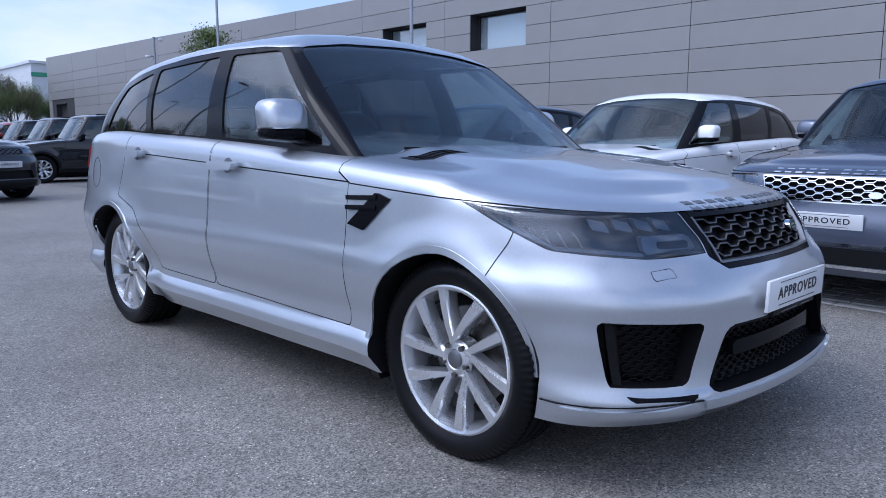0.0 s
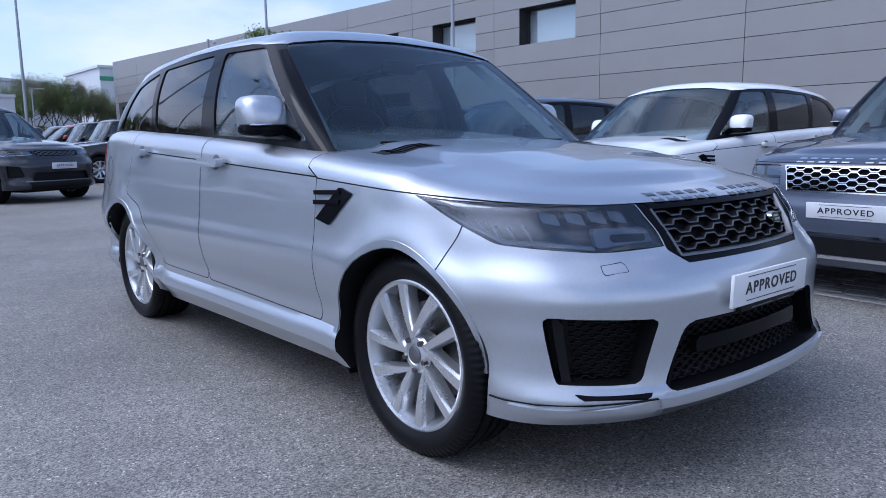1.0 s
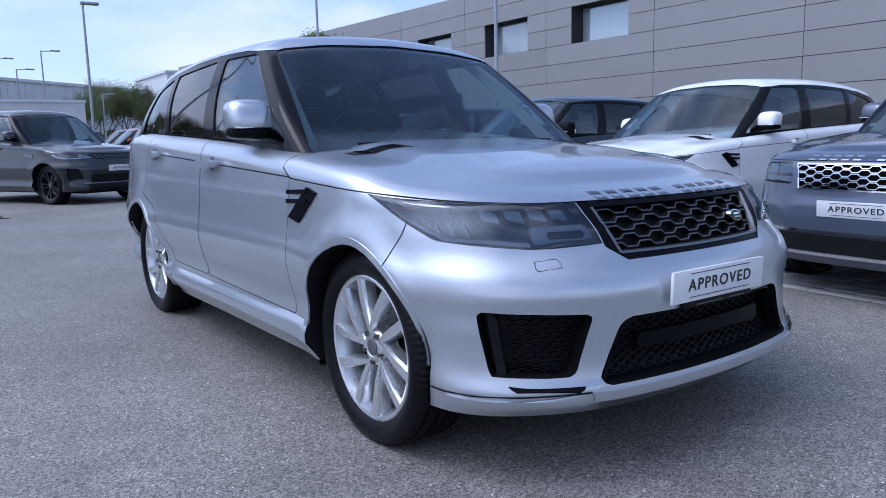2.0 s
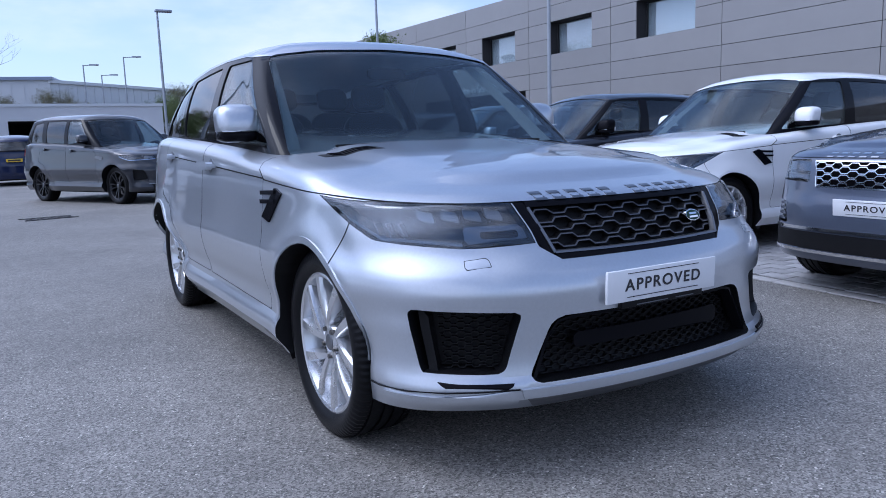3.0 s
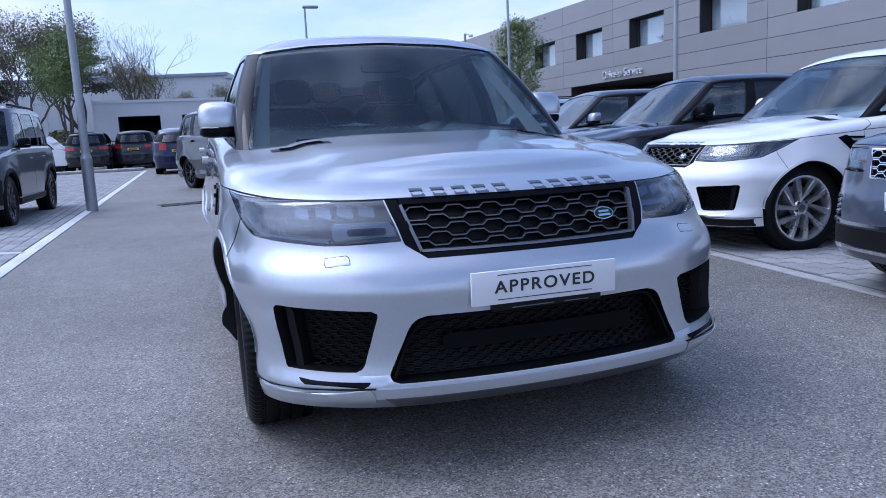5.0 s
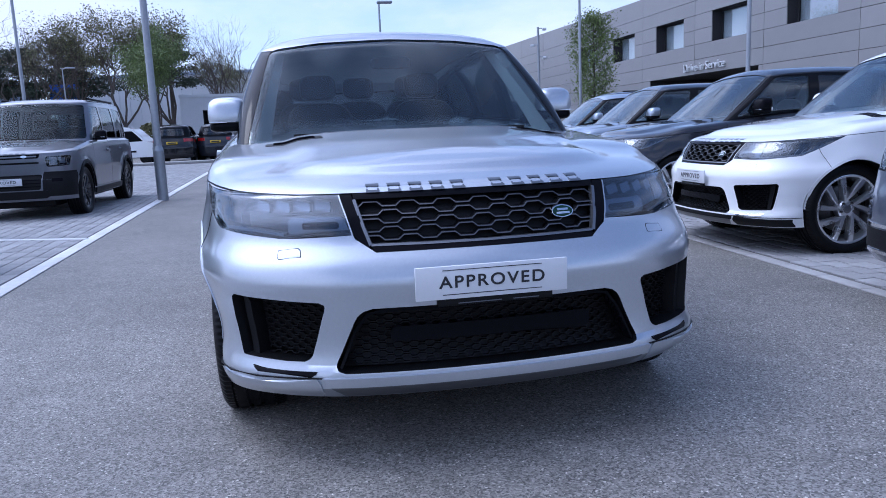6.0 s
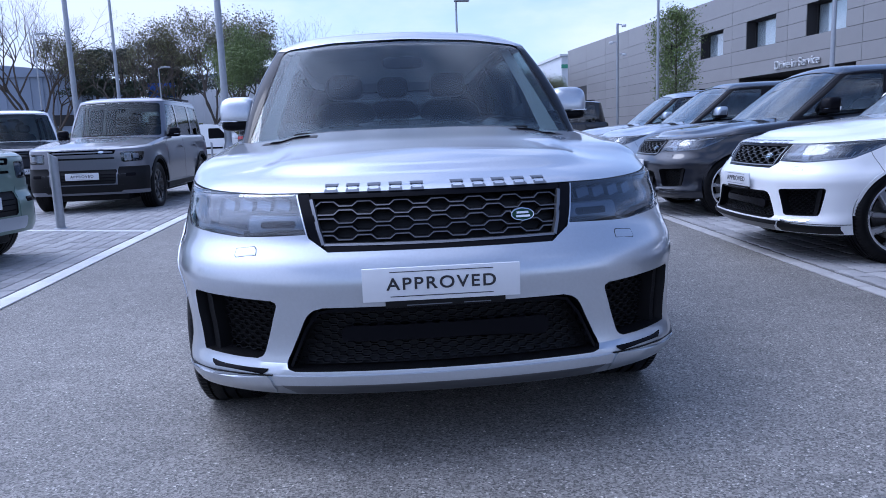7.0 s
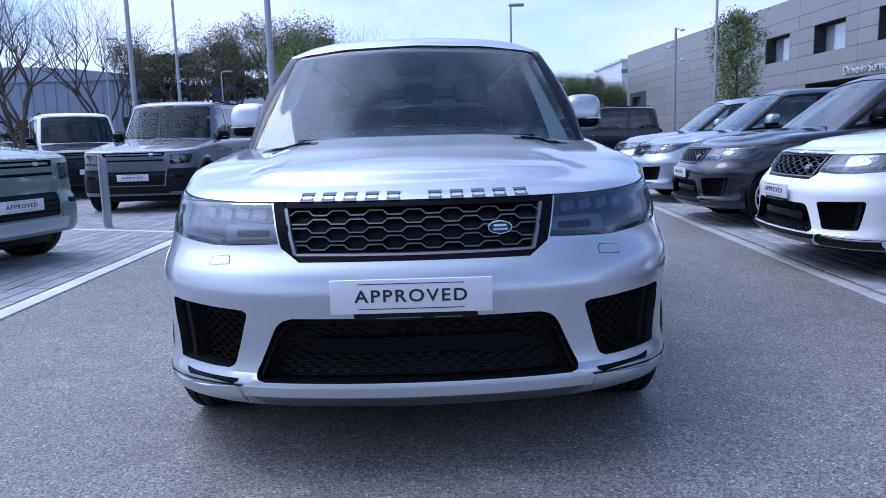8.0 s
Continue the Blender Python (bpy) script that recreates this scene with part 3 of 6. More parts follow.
class Cabin:
    """The glasshouse: two plan outlines, at the waist and at the roof, and the roof over them."""

    def __init__(self, d):
        self.a, self.b = catmull(d["waist"], 14), catmull(d["roof"], 14)
        self.za, self.zt = curve_fn(d["waist_z"]), curve_fn(d["roof_z"])
        self.bow, self.arc, self.top = d.get("bow", 0.03), d.get("arc", 0.05), d.get("roof_crown", 0.03)
        self.sink = d.get("sink", 0.05)
        self.hw = max(self.b[:, 0])

    def grid(self, off):
        n = len(self.a)
        idx = np.concatenate([np.arange(n), -np.arange(n - 2, 0, -1)])
        sg, k = np.where(idx < 0, -1.0, 1.0), np.abs(idx)
        A, B = self.a[k].copy(), self.b[k].copy()
        za, zb = self.za(A[:, 1]) - self.sink, self.zt(B[:, 1]) + self.arc * (1 - (B[:, 0] / self.hw) ** 2)

        def inward(P, o):
            t = np.gradient(self.a if P is A else self.b, axis=0)
            nr = np.stack([-t[:, 1], t[:, 0]], 1)
            nr /= np.maximum(np.linalg.norm(nr, axis=1, keepdims=True), 1e-9)
            nr = nr[k]
            return P + nr * o
        A2, B2 = inward(A, off), inward(B, off)
        A, B = A2, B2
        A[:, 0], B[:, 0] = np.maximum(A[:, 0], 0), np.maximum(B[:, 0], 0)
        rows = []
        for t in np.linspace(0, 1, 13):
            p = A * (1 - t) + B * t
            bulge = self.bow * math.sin(math.pi * t)
            side = np.clip(p[:, 0] / self.hw, 0, 1)
            x = p[:, 0] + bulge * side
            rows.append(np.stack([sg * x, p[:, 1], za * (1 - t) + zb * t], -1))
        top = rows[-1].copy()
        spine = np.clip(top[:, 1], top[:, 1].min() + 0.5, top[:, 1].max() - 0.5)
        for q in (0.03, 0.08, 0.16, 0.3, 0.45, 0.6, 0.75, 0.9):
            x = top[:, 0] * (1 - q)
            y = top[:, 1] * (1 - q) + spine * q
            base = self.zt(y) + self.arc * (1 - (x / self.hw) ** 2)
            f = math.sin(min(q / 0.3, 1) * math.pi / 2)
            rows.append(np.stack([x, y, base + self.top * f - off * min(1, q / 0.05)], -1))
        return rows

    def shell(self, o0, o1):
        """A closed shell between two inward offsets."""
        bm = bmesh.new()
        sheets = []
        for o in (o0, o1):
            rows = self.grid(o)
            n = len(rows[0])
            vs = [[bm.verts.new(p) for p in r] for r in rows]
            for a, b in zip(vs, vs[1:]):
                for i in range(n):
                    j = (i + 1) % n
                    bm.faces.new((a[i], a[j], b[j], b[i]) if o == o0 else (a[j], a[i], b[i], b[j]))
            last = vs[-1]
            for i in range(n // 2):
                uniq = list(dict.fromkeys([last[i], last[(i + 1) % n], last[(n - i - 1) % n], last[(n - i) % n]]))
                if len(uniq) > 2:
                    bm.faces.new(uniq if o == o0 else uniq[::-1])
            sheets.append(vs[0])
        n = len(sheets[0])
        for i in range(n):
            j = (i + 1) % n
            bm.faces.new((sheets[0][j], sheets[0][i], sheets[1][i], sheets[1][j]))
        bmesh.ops.recalc_face_normals(bm, faces=bm.faces)
        return bm


def blob(cx, cy, cz, rx, ry, rz, e=3.0, nu=28, nv=16, bm=None, zcut=None):
    """A rounded block: a superellipsoid."""
    bm = bm or bmesh.new()
    f = lambda v: math.copysign(abs(v) ** (2 / e), v)
    rows = []
    for i in range(1, nv):
        t = -math.pi / 2 + math.pi * i / nv
        row = []
        for j in range(nu):
            p = 2 * math.pi * j / nu
            row.append(bm.verts.new((cx + rx * f(math.cos(t)) * f(math.cos(p)), cy + ry * f(math.cos(t)) * f(math.sin(p)), cz + rz * f(math.sin(t)))))
        rows.append(row)
    for a, b in zip(rows, rows[1:]):
        for j in range(nu):
            bm.faces.new((a[j], a[(j + 1) % nu], b[(j + 1) % nu], b[j]))
    bm.faces.new(rows[0][::-1])
    bm.faces.new(rows[-1])
    return bm


def wave_bars(shell, poly, rows, period, amp, width, o0, o1, flat=0.36, phase=0.0):
    """A honeycomb of bars across an opening: rows of stepped waves, each against its neighbour."""
    P = np.array(poly, float)
    zlo, zhi = P[:, 1].min(), P[:, 1].max()
    bm = bmesh.new()

    def span(z):
        xs = [s0 + (s1 - s0) * (z - z0) / (z1 - z0) for (s0, z0), (s1, z1) in zip(P, np.roll(P, -1, 0)) if (z0 - z) * (z1 - z) < 0]
        return (min(xs), max(xs)) if len(xs) >= 2 else None
    for r in range(rows):
        z = zlo + (zhi - zlo) * (r + 0.5) / rows
        ab = span(z)
        if not ab:
            continue
        a, b = ab
        k0 = int(math.floor(a / (period / 2))) - 1
        pts = []
        for k in range(k0, int(math.ceil(b / (period / 2))) + 2):
            up = amp if (k + r) % 2 == 0 else -amp
            c = (k + phase) * period / 2
            for x in (c - period * flat / 2, c + period * flat / 2):
                if a <= x <= b:
                    pts.append((x, min(max(z + up, zlo), zhi)))
        if len(pts) > 1:
            pts = [(a, pts[0][1])] + pts + [(b, pts[-1][1])]
            pts = [p for i, p in enumerate(pts) if i == 0 or p[0] - pts[i - 1][0] > 1e-4]
            shell.strip(pts, width, o0, o1, bm)
    return bm


def drape(skin, corners, nu, nv, h):
    """A thin plate laid over a surface: four corners (x, y), lifted by h."""
    a, b, c, d = (Vector((*p, 0)) for p in corners)
    bm = bmesh.new()
    rows = []
    for j in range(nv + 1):
        row = []
        for i in range(nu + 1):
            p = a.lerp(b, i / nu).lerp(d.lerp(c, i / nu), j / nv)
            z = skin.ray_cast(Vector((p.x, p.y, 3)), Vector((0, 0, -1)))[0].z
            edge = i in (0, nu) or j in (0, nv)
            row.append(bm.verts.new((p.x, p.y, z + (-0.004 if edge else h))))
        rows.append(row)
    for r, q in zip(rows, rows[1:]):
        for i in range(nu):
            bm.faces.new((r[i], r[i + 1], q[i + 1], q[i]))
    bmesh.ops.recalc_face_normals(bm, faces=bm.faces)
    if sum(f.normal.z for f in bm.faces) < 0:
        bmesh.ops.reverse_faces(bm, faces=bm.faces)
    return bm


def tyre_mesh(r, rim, w):
    h = w / 2
    prof = [(-h * 0.78, rim), (-h * 0.93, rim + 0.02), (-h, (r + rim) / 2), (-h * 0.97, r - 0.03), (-h * 0.86, r - 0.009), (-h * 0.8, r - 0.003)]
    for a, b in ((-0.62, -0.54), (-0.22, -0.12), (0.12, 0.22), (0.54, 0.62)):
        prof += [(h * a - 0.001, r), (h * a, r - 0.008), (h * b, r - 0.008), (h * b + 0.001, r)]
    prof += [(h * 0.8, r - 0.003), (h * 0.86, r - 0.009), (h * 0.97, r - 0.03), (h, (r + rim) / 2), (h * 0.985, (r + rim) / 2 - 0.012), (h * 0.93, rim + 0.02), (h * 0.8, rim)]
    n = 360
    bm = lathe(prof, n)
    # shoulder blocks of the tread
    for v in bm.verts:
        rad = math.hypot(v.co.y, v.co.z)
        if abs(v.co.x) > h * 0.6 and rad > r - 0.012 and round(math.atan2(v.co.z, v.co.y) / (2 * math.pi) * n) % 4 > 1:
            v.co.y, v.co.z = v.co.y * (1 - 0.0045 / rad), v.co.z * (1 - 0.0045 / rad)
    return bm


def spoke(bm, pts, depth):
    """A spoke in the wheel's face: (radius, angle, half width, face x) stations."""
    rings = []
    for r, a, hwid, x in pts:
        c, s = math.cos(a), math.sin(a)
        ring = []
        for lat, dx in ((-1, -depth), (-1.0, -0.012), (-0.72, 0.0), (0.72, 0.0), (1.0, -0.012), (1, -depth)):
            y, z = r * c - lat * hwid * s, r * s + lat * hwid * c
            ring.append(bm.verts.new((x + dx, y, z)))
        rings.append(ring)
    fs = []
    for a, b in zip(rings, rings[1:]):
        for k in range(6):
            fs.append(bm.faces.new((a[k], a[(k + 1) % 6], b[(k + 1) % 6], b[k])))
    fs += [bm.faces.new(rings[0][::-1]), bm.faces.new(rings[-1])]
    bmesh.ops.recalc_face_normals(bm, faces=fs)


def wheel(parent, r, rim, w, style, alloy, x, y, side):
    """One wheel: tyre, rim, spokes, cap, nuts, disc and caliper. The outer face looks along +X of the wheel."""
    hub = new("wheel", None)
    hub.parent = parent
    hub.matrix_basis = pose(x, y, r - 0.012, 0, 0, 0 if side > 0 else 180) @ pose(0, 0, 0, random.choice((14, 40, 61)) if not style.startswith("main") else 90, 0, 0)
    tm = tyre_mesh(r, rim, w)
    turn = hub.matrix_basis.to_3x3()
    back = turn.inverted()
    for v in tm.verts:
        # the tread flattens where it bears on the ground
        g = turn @ v.co
        if g.z < -(r - 0.012):
            g.z = -(r - 0.012)
            v.co = back @ g
    part("tyre", tm, RUBBER, hub, "worn black tyre", sharp=40)
    h = w / 2
    part("rim", lathe([(-h * 0.85, rim - 0.004), (-h * 0.6, rim - 0.03), (h * 0.35, rim - 0.035), (h * 0.62, rim - 0.022), (h * 0.80, rim - 0.014), (h * 0.84, rim - 0.003), (h * 0.82, rim + 0.004), (h * 0.72, rim + 0.003)], 72), alloy, hub)
    bm = bmesh.new()
    fx = h * 0.82
    if style in ("main", "ten"):
        for k in range(5):
            a = 2 * math.pi * k / 5 - 0.1
            if style == "main":
                # a pair from one root: a radial arm and one that leans away
                root = (0.064 * math.cos(a + 0.34), 0.064 * math.sin(a + 0.34))
                for lean, w0, w1 in ((0.31, 0.015, 0.024), (-0.41, 0.015, 0.028)):
                    tip = ((rim - 0.008) * math.cos(a + lean), (rim - 0.008) * math.sin(a + lean))
                    stations = []
                    for q, fall in ((-0.22, 0.026), (0.0, 0.018), (0.32, 0.006), (0.62, 0.001), (1.0, 0.002)):
                        u, v = root[0] + (tip[0] - root[0]) * q, root[1] + (tip[1] - root[1]) * q
                        stations.append((math.hypot(u, v), math.atan2(v, u), w0 + (w1 - w0) * max(q, 0), fx - fall))
                    spoke(bm, stations, 0.055)
                continue
            for sg, wid in ((-1, 1.0), (1, 0.92)):
                spoke(bm, [(0.045, a + sg * 0.16, 0.020, fx - 0.036), (0.09, a + sg * 0.17, 0.021, fx - 0.024), (0.15, a + sg * 0.21, 0.026 * wid, fx - 0.008), (0.205, a + sg * 0.27, 0.034 * wid, fx), (rim - 0.016, a + sg * 0.32, 0.043 * wid, fx - 0.002)], 0.045)
    else:
        for k in range(10):
            a = 2 * math.pi * k / 10 + (0.09 if k % 2 else -0.09)
            spoke(bm, [(0.05, a, 0.014, fx - 0.03), (0.15, a, 0.012, fx - 0.01), (rim - 0.016, a, 0.014, fx)], 0.035)
    part("spokes", bm, alloy, hub, "", sharp=25)
    part("hub_face", lathe([(fx - 0.09, 0.074), (fx - 0.034, 0.072), (fx - 0.022, 0.062), (fx - 0.016, 0.040), (fx - 0.020, 0.034), (fx - 0.020, 0.0)], 40), alloy, hub)
    part("centre_cap", lathe([(fx - 0.03, 0.033), (fx - 0.014, 0.032), (fx - 0.011, 0.026), (fx - 0.010, 0.0)], 32), ATLAS, hub)
    for k in range(5):
        a = 2 * math.pi * (k + 0.5) / 5
        bm = bmesh.new()
        tube(bm, (fx - 0.04, 0.057 * math.cos(a), 0.057 * math.sin(a)), (fx - 0.008, 0.057 * math.cos(a), 0.057 * math.sin(a)), 0.0115, 0.010, 6)
        part("wheel_nut", bm, STEEL, hub)
    part("brake_disc", lathe([(-0.025, 0.06), (-0.025, 0.185), (0.0, 0.185), (0.0, 0.06)], 40), STEEL, hub)
    part("barrel_back", lathe([(-h * 0.5, 0.0), (-h * 0.5, rim - 0.035)], 24), TRIM, hub)
    return hub


def bars_for_letters(shell, parent, material, s0, s1, z, height, groups, name="badge_bar"):
    """Raised plain bars where the bonnet carries a name."""
    n = sum(groups) + (len(groups) - 1) * 0.9
    pitch = (s1 - s0) / (n - 0.35)
    i = 0.0
    for g in groups:
        for _ in range(g):
            a = s0 + i * pitch
            bm = bmesh.new()
            for zz in (z - height * 0.36, z + height * 0.36):
                shell.strip([(a, zz), (a + pitch * 0.3, zz), (a + pitch * 0.62, zz)], height * 0.28, -0.003, 0.005, bm)
            for q in (0.06, 0.56):
                shell.strip([(a + pitch * q, z - height / 2), (a + pitch * q, z + height / 2)], height * 0.24, -0.003, 0.005, bm)
            part(name, bm, material, parent)
            i += 1
        i += 0.9


def number_plate(parent, m, w=0.52, h=0.111, yellow=False, word=True):
    base = one_box(-w / 2, w / 2, -0.006, 0.006, -h / 2, h / 2, 0.002)
    pl = part("number_plate", base, YPLATE if yellow else PLATE, parent, "yellow rear plate" if yellow else "white plate reading APPROVED")
    pl.matrix_basis = m
    if word:
        t = text_mesh("APPROVED", 0.058, 0.0006, INK, pl, pose(0.0, -0.0075, 0, 90, 0, 0), "lettering", "black plate lettering", space=1.20, bold=0.0009)
        t.scale = (1.10, 0.98, 1)
        for z in (-0.040, 0.042):
            part("rule", one_box(-0.17, 0.17, -0.0076, -0.006, z - 0.0012, z + 0.0012), INK, pl, smooth=False)
    else:
        part("bar", one_box(-0.2, 0.2, -0.0076, -0.006, -0.03, 0.03), INK, pl, smooth=False)
    return pl


def seat(parent, x, y, z=0.62, material=None):
    material = material or SEAT
    s = part("seat", blob(x, y, z, 0.25, 0.26, 0.09, 4), material, parent)
    b = blob(0, 0, 0.32, 0.24, 0.085, 0.36, 4)
    bmesh.ops.transform(b, matrix=pose(x, y + 0.20, z + 0.03, -18), verts=b.verts)
    part("backrest", b, material, s)
    hr = blob(0, 0, 0, 0.13, 0.05, 0.09, 3.5)
    bmesh.ops.transform(hr, matrix=pose(x, y + 0.43, z + 0.79, -14), verts=hr.verts)
    part("headrest", hr, material, s)
    return s


def cabin_inside(car, d):
    """Seats, dashboard and steering wheel, seen darkly through the glass."""
    y0, zb = d["dash"]
    bm = blob(0, y0, zb - 0.12, d["cab_w"], 0.30, 0.17, 5)
    part("dashboard", bm, SEAT, car)
    st = bmesh.new()
    pts = [(0.185 * math.cos(a), 0, 0.185 * math.sin(a)) for a in np.linspace(0, 2 * math.pi, 33)]
    pipe(st, pts, 0.016, 8)
    box(st, -0.17, 0.17, -0.01, 0.015, -0.02, 0.02, 0.008)
    blob(0, 0.0, 0, 0.07, 0.03, 0.06, 3, bm=st)
    bmesh.ops.transform(st, matrix=pose(-0.38, y0 + 0.38, zb - 0.05, 22), verts=st.verts)
    part("steering_wheel", st, SEAT, car)
    for x in (-0.38, 0.38):
        seat(car, x, y0 + 1.0, d["seat_z"])
    for x in (-0.44, 0.0, 0.44):
        seat(car, x, y0 + 1.85, d["seat_z"] + 0.04)
    part("cabin_floor", one_box(-d["cab_w"], d["cab_w"], y0 - 0.2, d["cab_back"], 0.40, 0.44), SEAT, car, smooth=False)
    part("mirror_inside", blob(0.0, d["mirror_in"][0], d["mirror_in"][1], 0.12, 0.02, 0.035, 4), TRIM, car)


def pillar_trim(car, d, side):
    """The pale lining of a windscreen pillar, seen through the glass."""
    (x0, y0), (x1, y1) = d["lining"]
    bm = bmesh.new()
    z0, z1 = d["dash"][1] + 0.04, d["screen"][2][1] - 0.02
    rings = []
    for x, y, z, w in ((x0, y0, z0, 0.085), (x0 * 0.55 + x1 * 0.45, y0 * 0.55 + y1 * 0.45 - 0.015, z0 * 0.55 + z1 * 0.45, 0.06), (x1, y1, z1, 0.045)):
        rings.append([bm.verts.new((side * (x - a * w), y + b, z)) for a, b in ((0, 0), (0.5, 0.012), (1, 0.05), (0, 0.06))])
    for a, b in zip(rings, rings[1:]):
        for k in range(4):
            bm.faces.new((a[k], a[(k + 1) % 4], b[(k + 1) % 4], b[k]))
    bm.faces.new(rings[0][::-1])
    bm.faces.new(rings[-1])
    bmesh.ops.recalc_face_normals(bm, faces=bm.faces)
    part("pillar_lining", bm, CREAM, car, "pale pillar lining")


def side_mirror(car, x, y, z, paintm, side, size=1.0):
    """A door mirror: painted cap, black base and arm, glass behind."""
    base = new("door_mirror", None)
    base.parent = car
    base.matrix_basis = pose(side * x, y, z)
    cap = blob(0, 0, 0.012, 0.094 * size, 0.080 * size, 0.080 * size, 3.4, 36, 20)
    for v in cap.verts:
        v.co.y += 0.10 * (v.co.x * side) * 0.9 + max(v.co.z, 0) * 0.25
        if v.co.z < -0.03 * size:
            v.co.z = -0.03 * size + (v.co.z + 0.03 * size) * 0.25
    part("cap", cap, paintm, base)
    low = blob(0, 0.005, -0.052 * size, 0.090 * size, 0.078 * size, 0.03 * size, 3.2, 30, 12)
    for v in low.verts:
        v.co.y += 0.09 * (v.co.x * side)
    part("lower_shell", low, GLOSS, base)
    rep = bmesh.new()
    box(rep, 0.0, 0.085 * size, -0.074 * size, -0.055 * size, -0.036 * size, -0.030 * size, 0.002)
    if side < 0:
        bmesh.ops.scale(rep, vec=(-1, 1, 1), verts=rep.verts)
        bmesh.ops.reverse_faces(rep, faces=rep.faces)
    part("repeater", rep, CHROME, base)
    arm = bmesh.new()
    prism(rounded([(-side * 0.06, -0.02), (-side * 0.06, -0.075), (-side * 0.19, -0.115), (-side * 0.19, -0.055)], 0.02), "y", -0.035, 0.055, 0, arm)
    part("arm", arm, GLOSS, base)
    part("mirror_pane", blob(0, 0.078 * size, 0.0, 0.076 * size, 0.012, 0.065 * size, 5), MIRROR, base)


def build_vehicle(name, d, paintm, label, category="car"):
    """A whole vehicle out of its dimensions d. Returns its top-level object, at the origin, facing -Y."""
    S, C = Shell(d), Cabin(d)
    car = tagged(new(name, None), label, category)
    sx, sy = S.of_x, S.of_y
    M = (-1, 1)
    mats = [paintm, TRIM]

    # --- body, cut for arches, openings, doors and bonnet ---
    body = S.mesh()
    holes = bmesh.new()
    for ya in d["axles"]:
        for sd in M:
            n = 40
            ra = d["arch"][0]
            prism([(ya + ra * math.cos(2 * math.pi * i / n), d["arch"][1] + ra * math.sin(2 * math.pi * i / n)) for i in range(n)], "x", sd * 0.58, sd * 1.3, 1, holes)
    body = cut(body, holes)
    doors, bonnet = [], None
    hb = d["bonnet"]
    grown = prism(hb, "x", -1.2, 1.2, 0)
    whole = body.copy()
    bonnet = cut(whole, grown, "INTERSECT")
    shrunk = prism([(p[0], p[1] - 0.0045) if i < d["bonnet_front"] else (p[0] + 0.0045, p[1] - 0.0045) for i, p in enumerate(hb)], "x", -1.2, 1.2, 1)
    body = cut(body, shrunk)
    for dp in d["doors"]:
        for sd in M:
            doors.append((cut(body.copy(), prism(rounded(dp, 0.03, 3), "x", sd * 0.82, sd * 1.3, 1), "INTERSECT"), sd))
    if d["doors"]:
        # each door's pocket in turn, since neighbours touch
        for dp in d["doors"]:
            cy, cz = np.mean(np.array(dp), 0)
            big = [(p[0] + math.copysign(0.004, p[0] - cy), p[1] + math.copysign(0.004, p[1] - cz)) for p in dp]
            g = bmesh.new()
            for sd in M:
                prism(rounded(big, 0.03, 3), "x", sd * 0.815, sd * 1.3, 1, g)
            body = cut(body, g)
    openings = bmesh.new()
    for poly, depth in d["openings"]:
        S.slab(poly, -depth, 0.05, 24, 26 if d["fine"] > 0.9 else 14, openings, 1)
    if d["openings"]:
        body = cut(body, openings)
    b = part("body", body, mats, car, sharp=28)
    part("bonnet", bonnet, mats, car, sharp=28)
    for k, (dm, sd) in enumerate(doors):
        if d.get("crease"):
            g = bmesh.new()
            c = d["crease"]
            ys = np.linspace(c[0][0], c[1][0], 20)
            S.strip([(sy(y, sd), c[0][1] + (c[1][1] - c[0][1]) * (y - c[0][0]) / (c[1][0] - c[0][0])) for y in ys], 0.006, -0.010, 0.03, g, 1)
            dm = cut(dm, g)
        door = part("door", dm, mats, car, sharp=28)
        hy, hz = d["handles"][k // 2]
        s = sy(hy, sd)
        hd = part("handle", S.slab(rounded([(s - 0.12, hz - 0.021), (s + 0.12, hz - 0.021), (s + 0.12, hz + 0.021), (s - 0.12, hz + 0.021)], 0.018), 0.022, 0.056, 12, 5), paintm, door)
        # dark grey plate stands in for the shade in the paint-coloured cup
        part("keeper", S.slab(rounded([(s - 0.038, hz - 0.038), (s + 0.038, hz - 0.038), (s + 0.038, hz + 0.038), (s - 0.038, hz + 0.038)], 0.03), -0.004, 0.0035, 8, 6), ATLAS, door, "handle cup, its shade put in as dark grey")
        for q in (s - 0.085, s + 0.085):
            part("handle_mount", S.slab([(q - 0.012, hz - 0.012), (q + 0.012, hz - 0.012), (q + 0.012, hz + 0.012), (q - 0.012, hz + 0.012)], -0.002, 0.026, 2, 2), paintm, hd)
    # --- glasshouse ---
    shell = C.shell(0.0, 0.045)
    wins = bmesh.new()
    for sd in M:
        for poly, g in d["side_windows"]:
            prism(rounded(poly, 0.035, 3), "x", sd * 0.45, sd * 1.3, 1, wins)
    shell = cut(shell, wins)
    shell = cut(shell, prism(rounded(d["screen"], 0.05, 4), "y", d["screen_y"][0], d["screen_y"][1], 1))
    shell = cut(shell, prism(rounded(d["rear_screen"], 0.05, 4), "y", d["rear_y"][0], d["rear_y"][1], 1))
    roof_poly = d["roof_cut"]
    roof = cut(shell.copy(), prism(roof_poly, "x", -1.2, 1.2, 0), "INTERSECT")
    pillars = cut(shell, prism([(p[0], p[1] - 0.003) for p in roof_poly], "x", -1.2, 1.2, 1))
    part("roof", roof, [d.get("roof_paint", paintm), TRIM], car, d.get("roof_label", ""), sharp=40)
    part("window_frame", pillars, [d.get("pillar_paint", PILLAR), TRIM], car, d.get("pillar_label", "gloss black window pillars"), sharp=40)
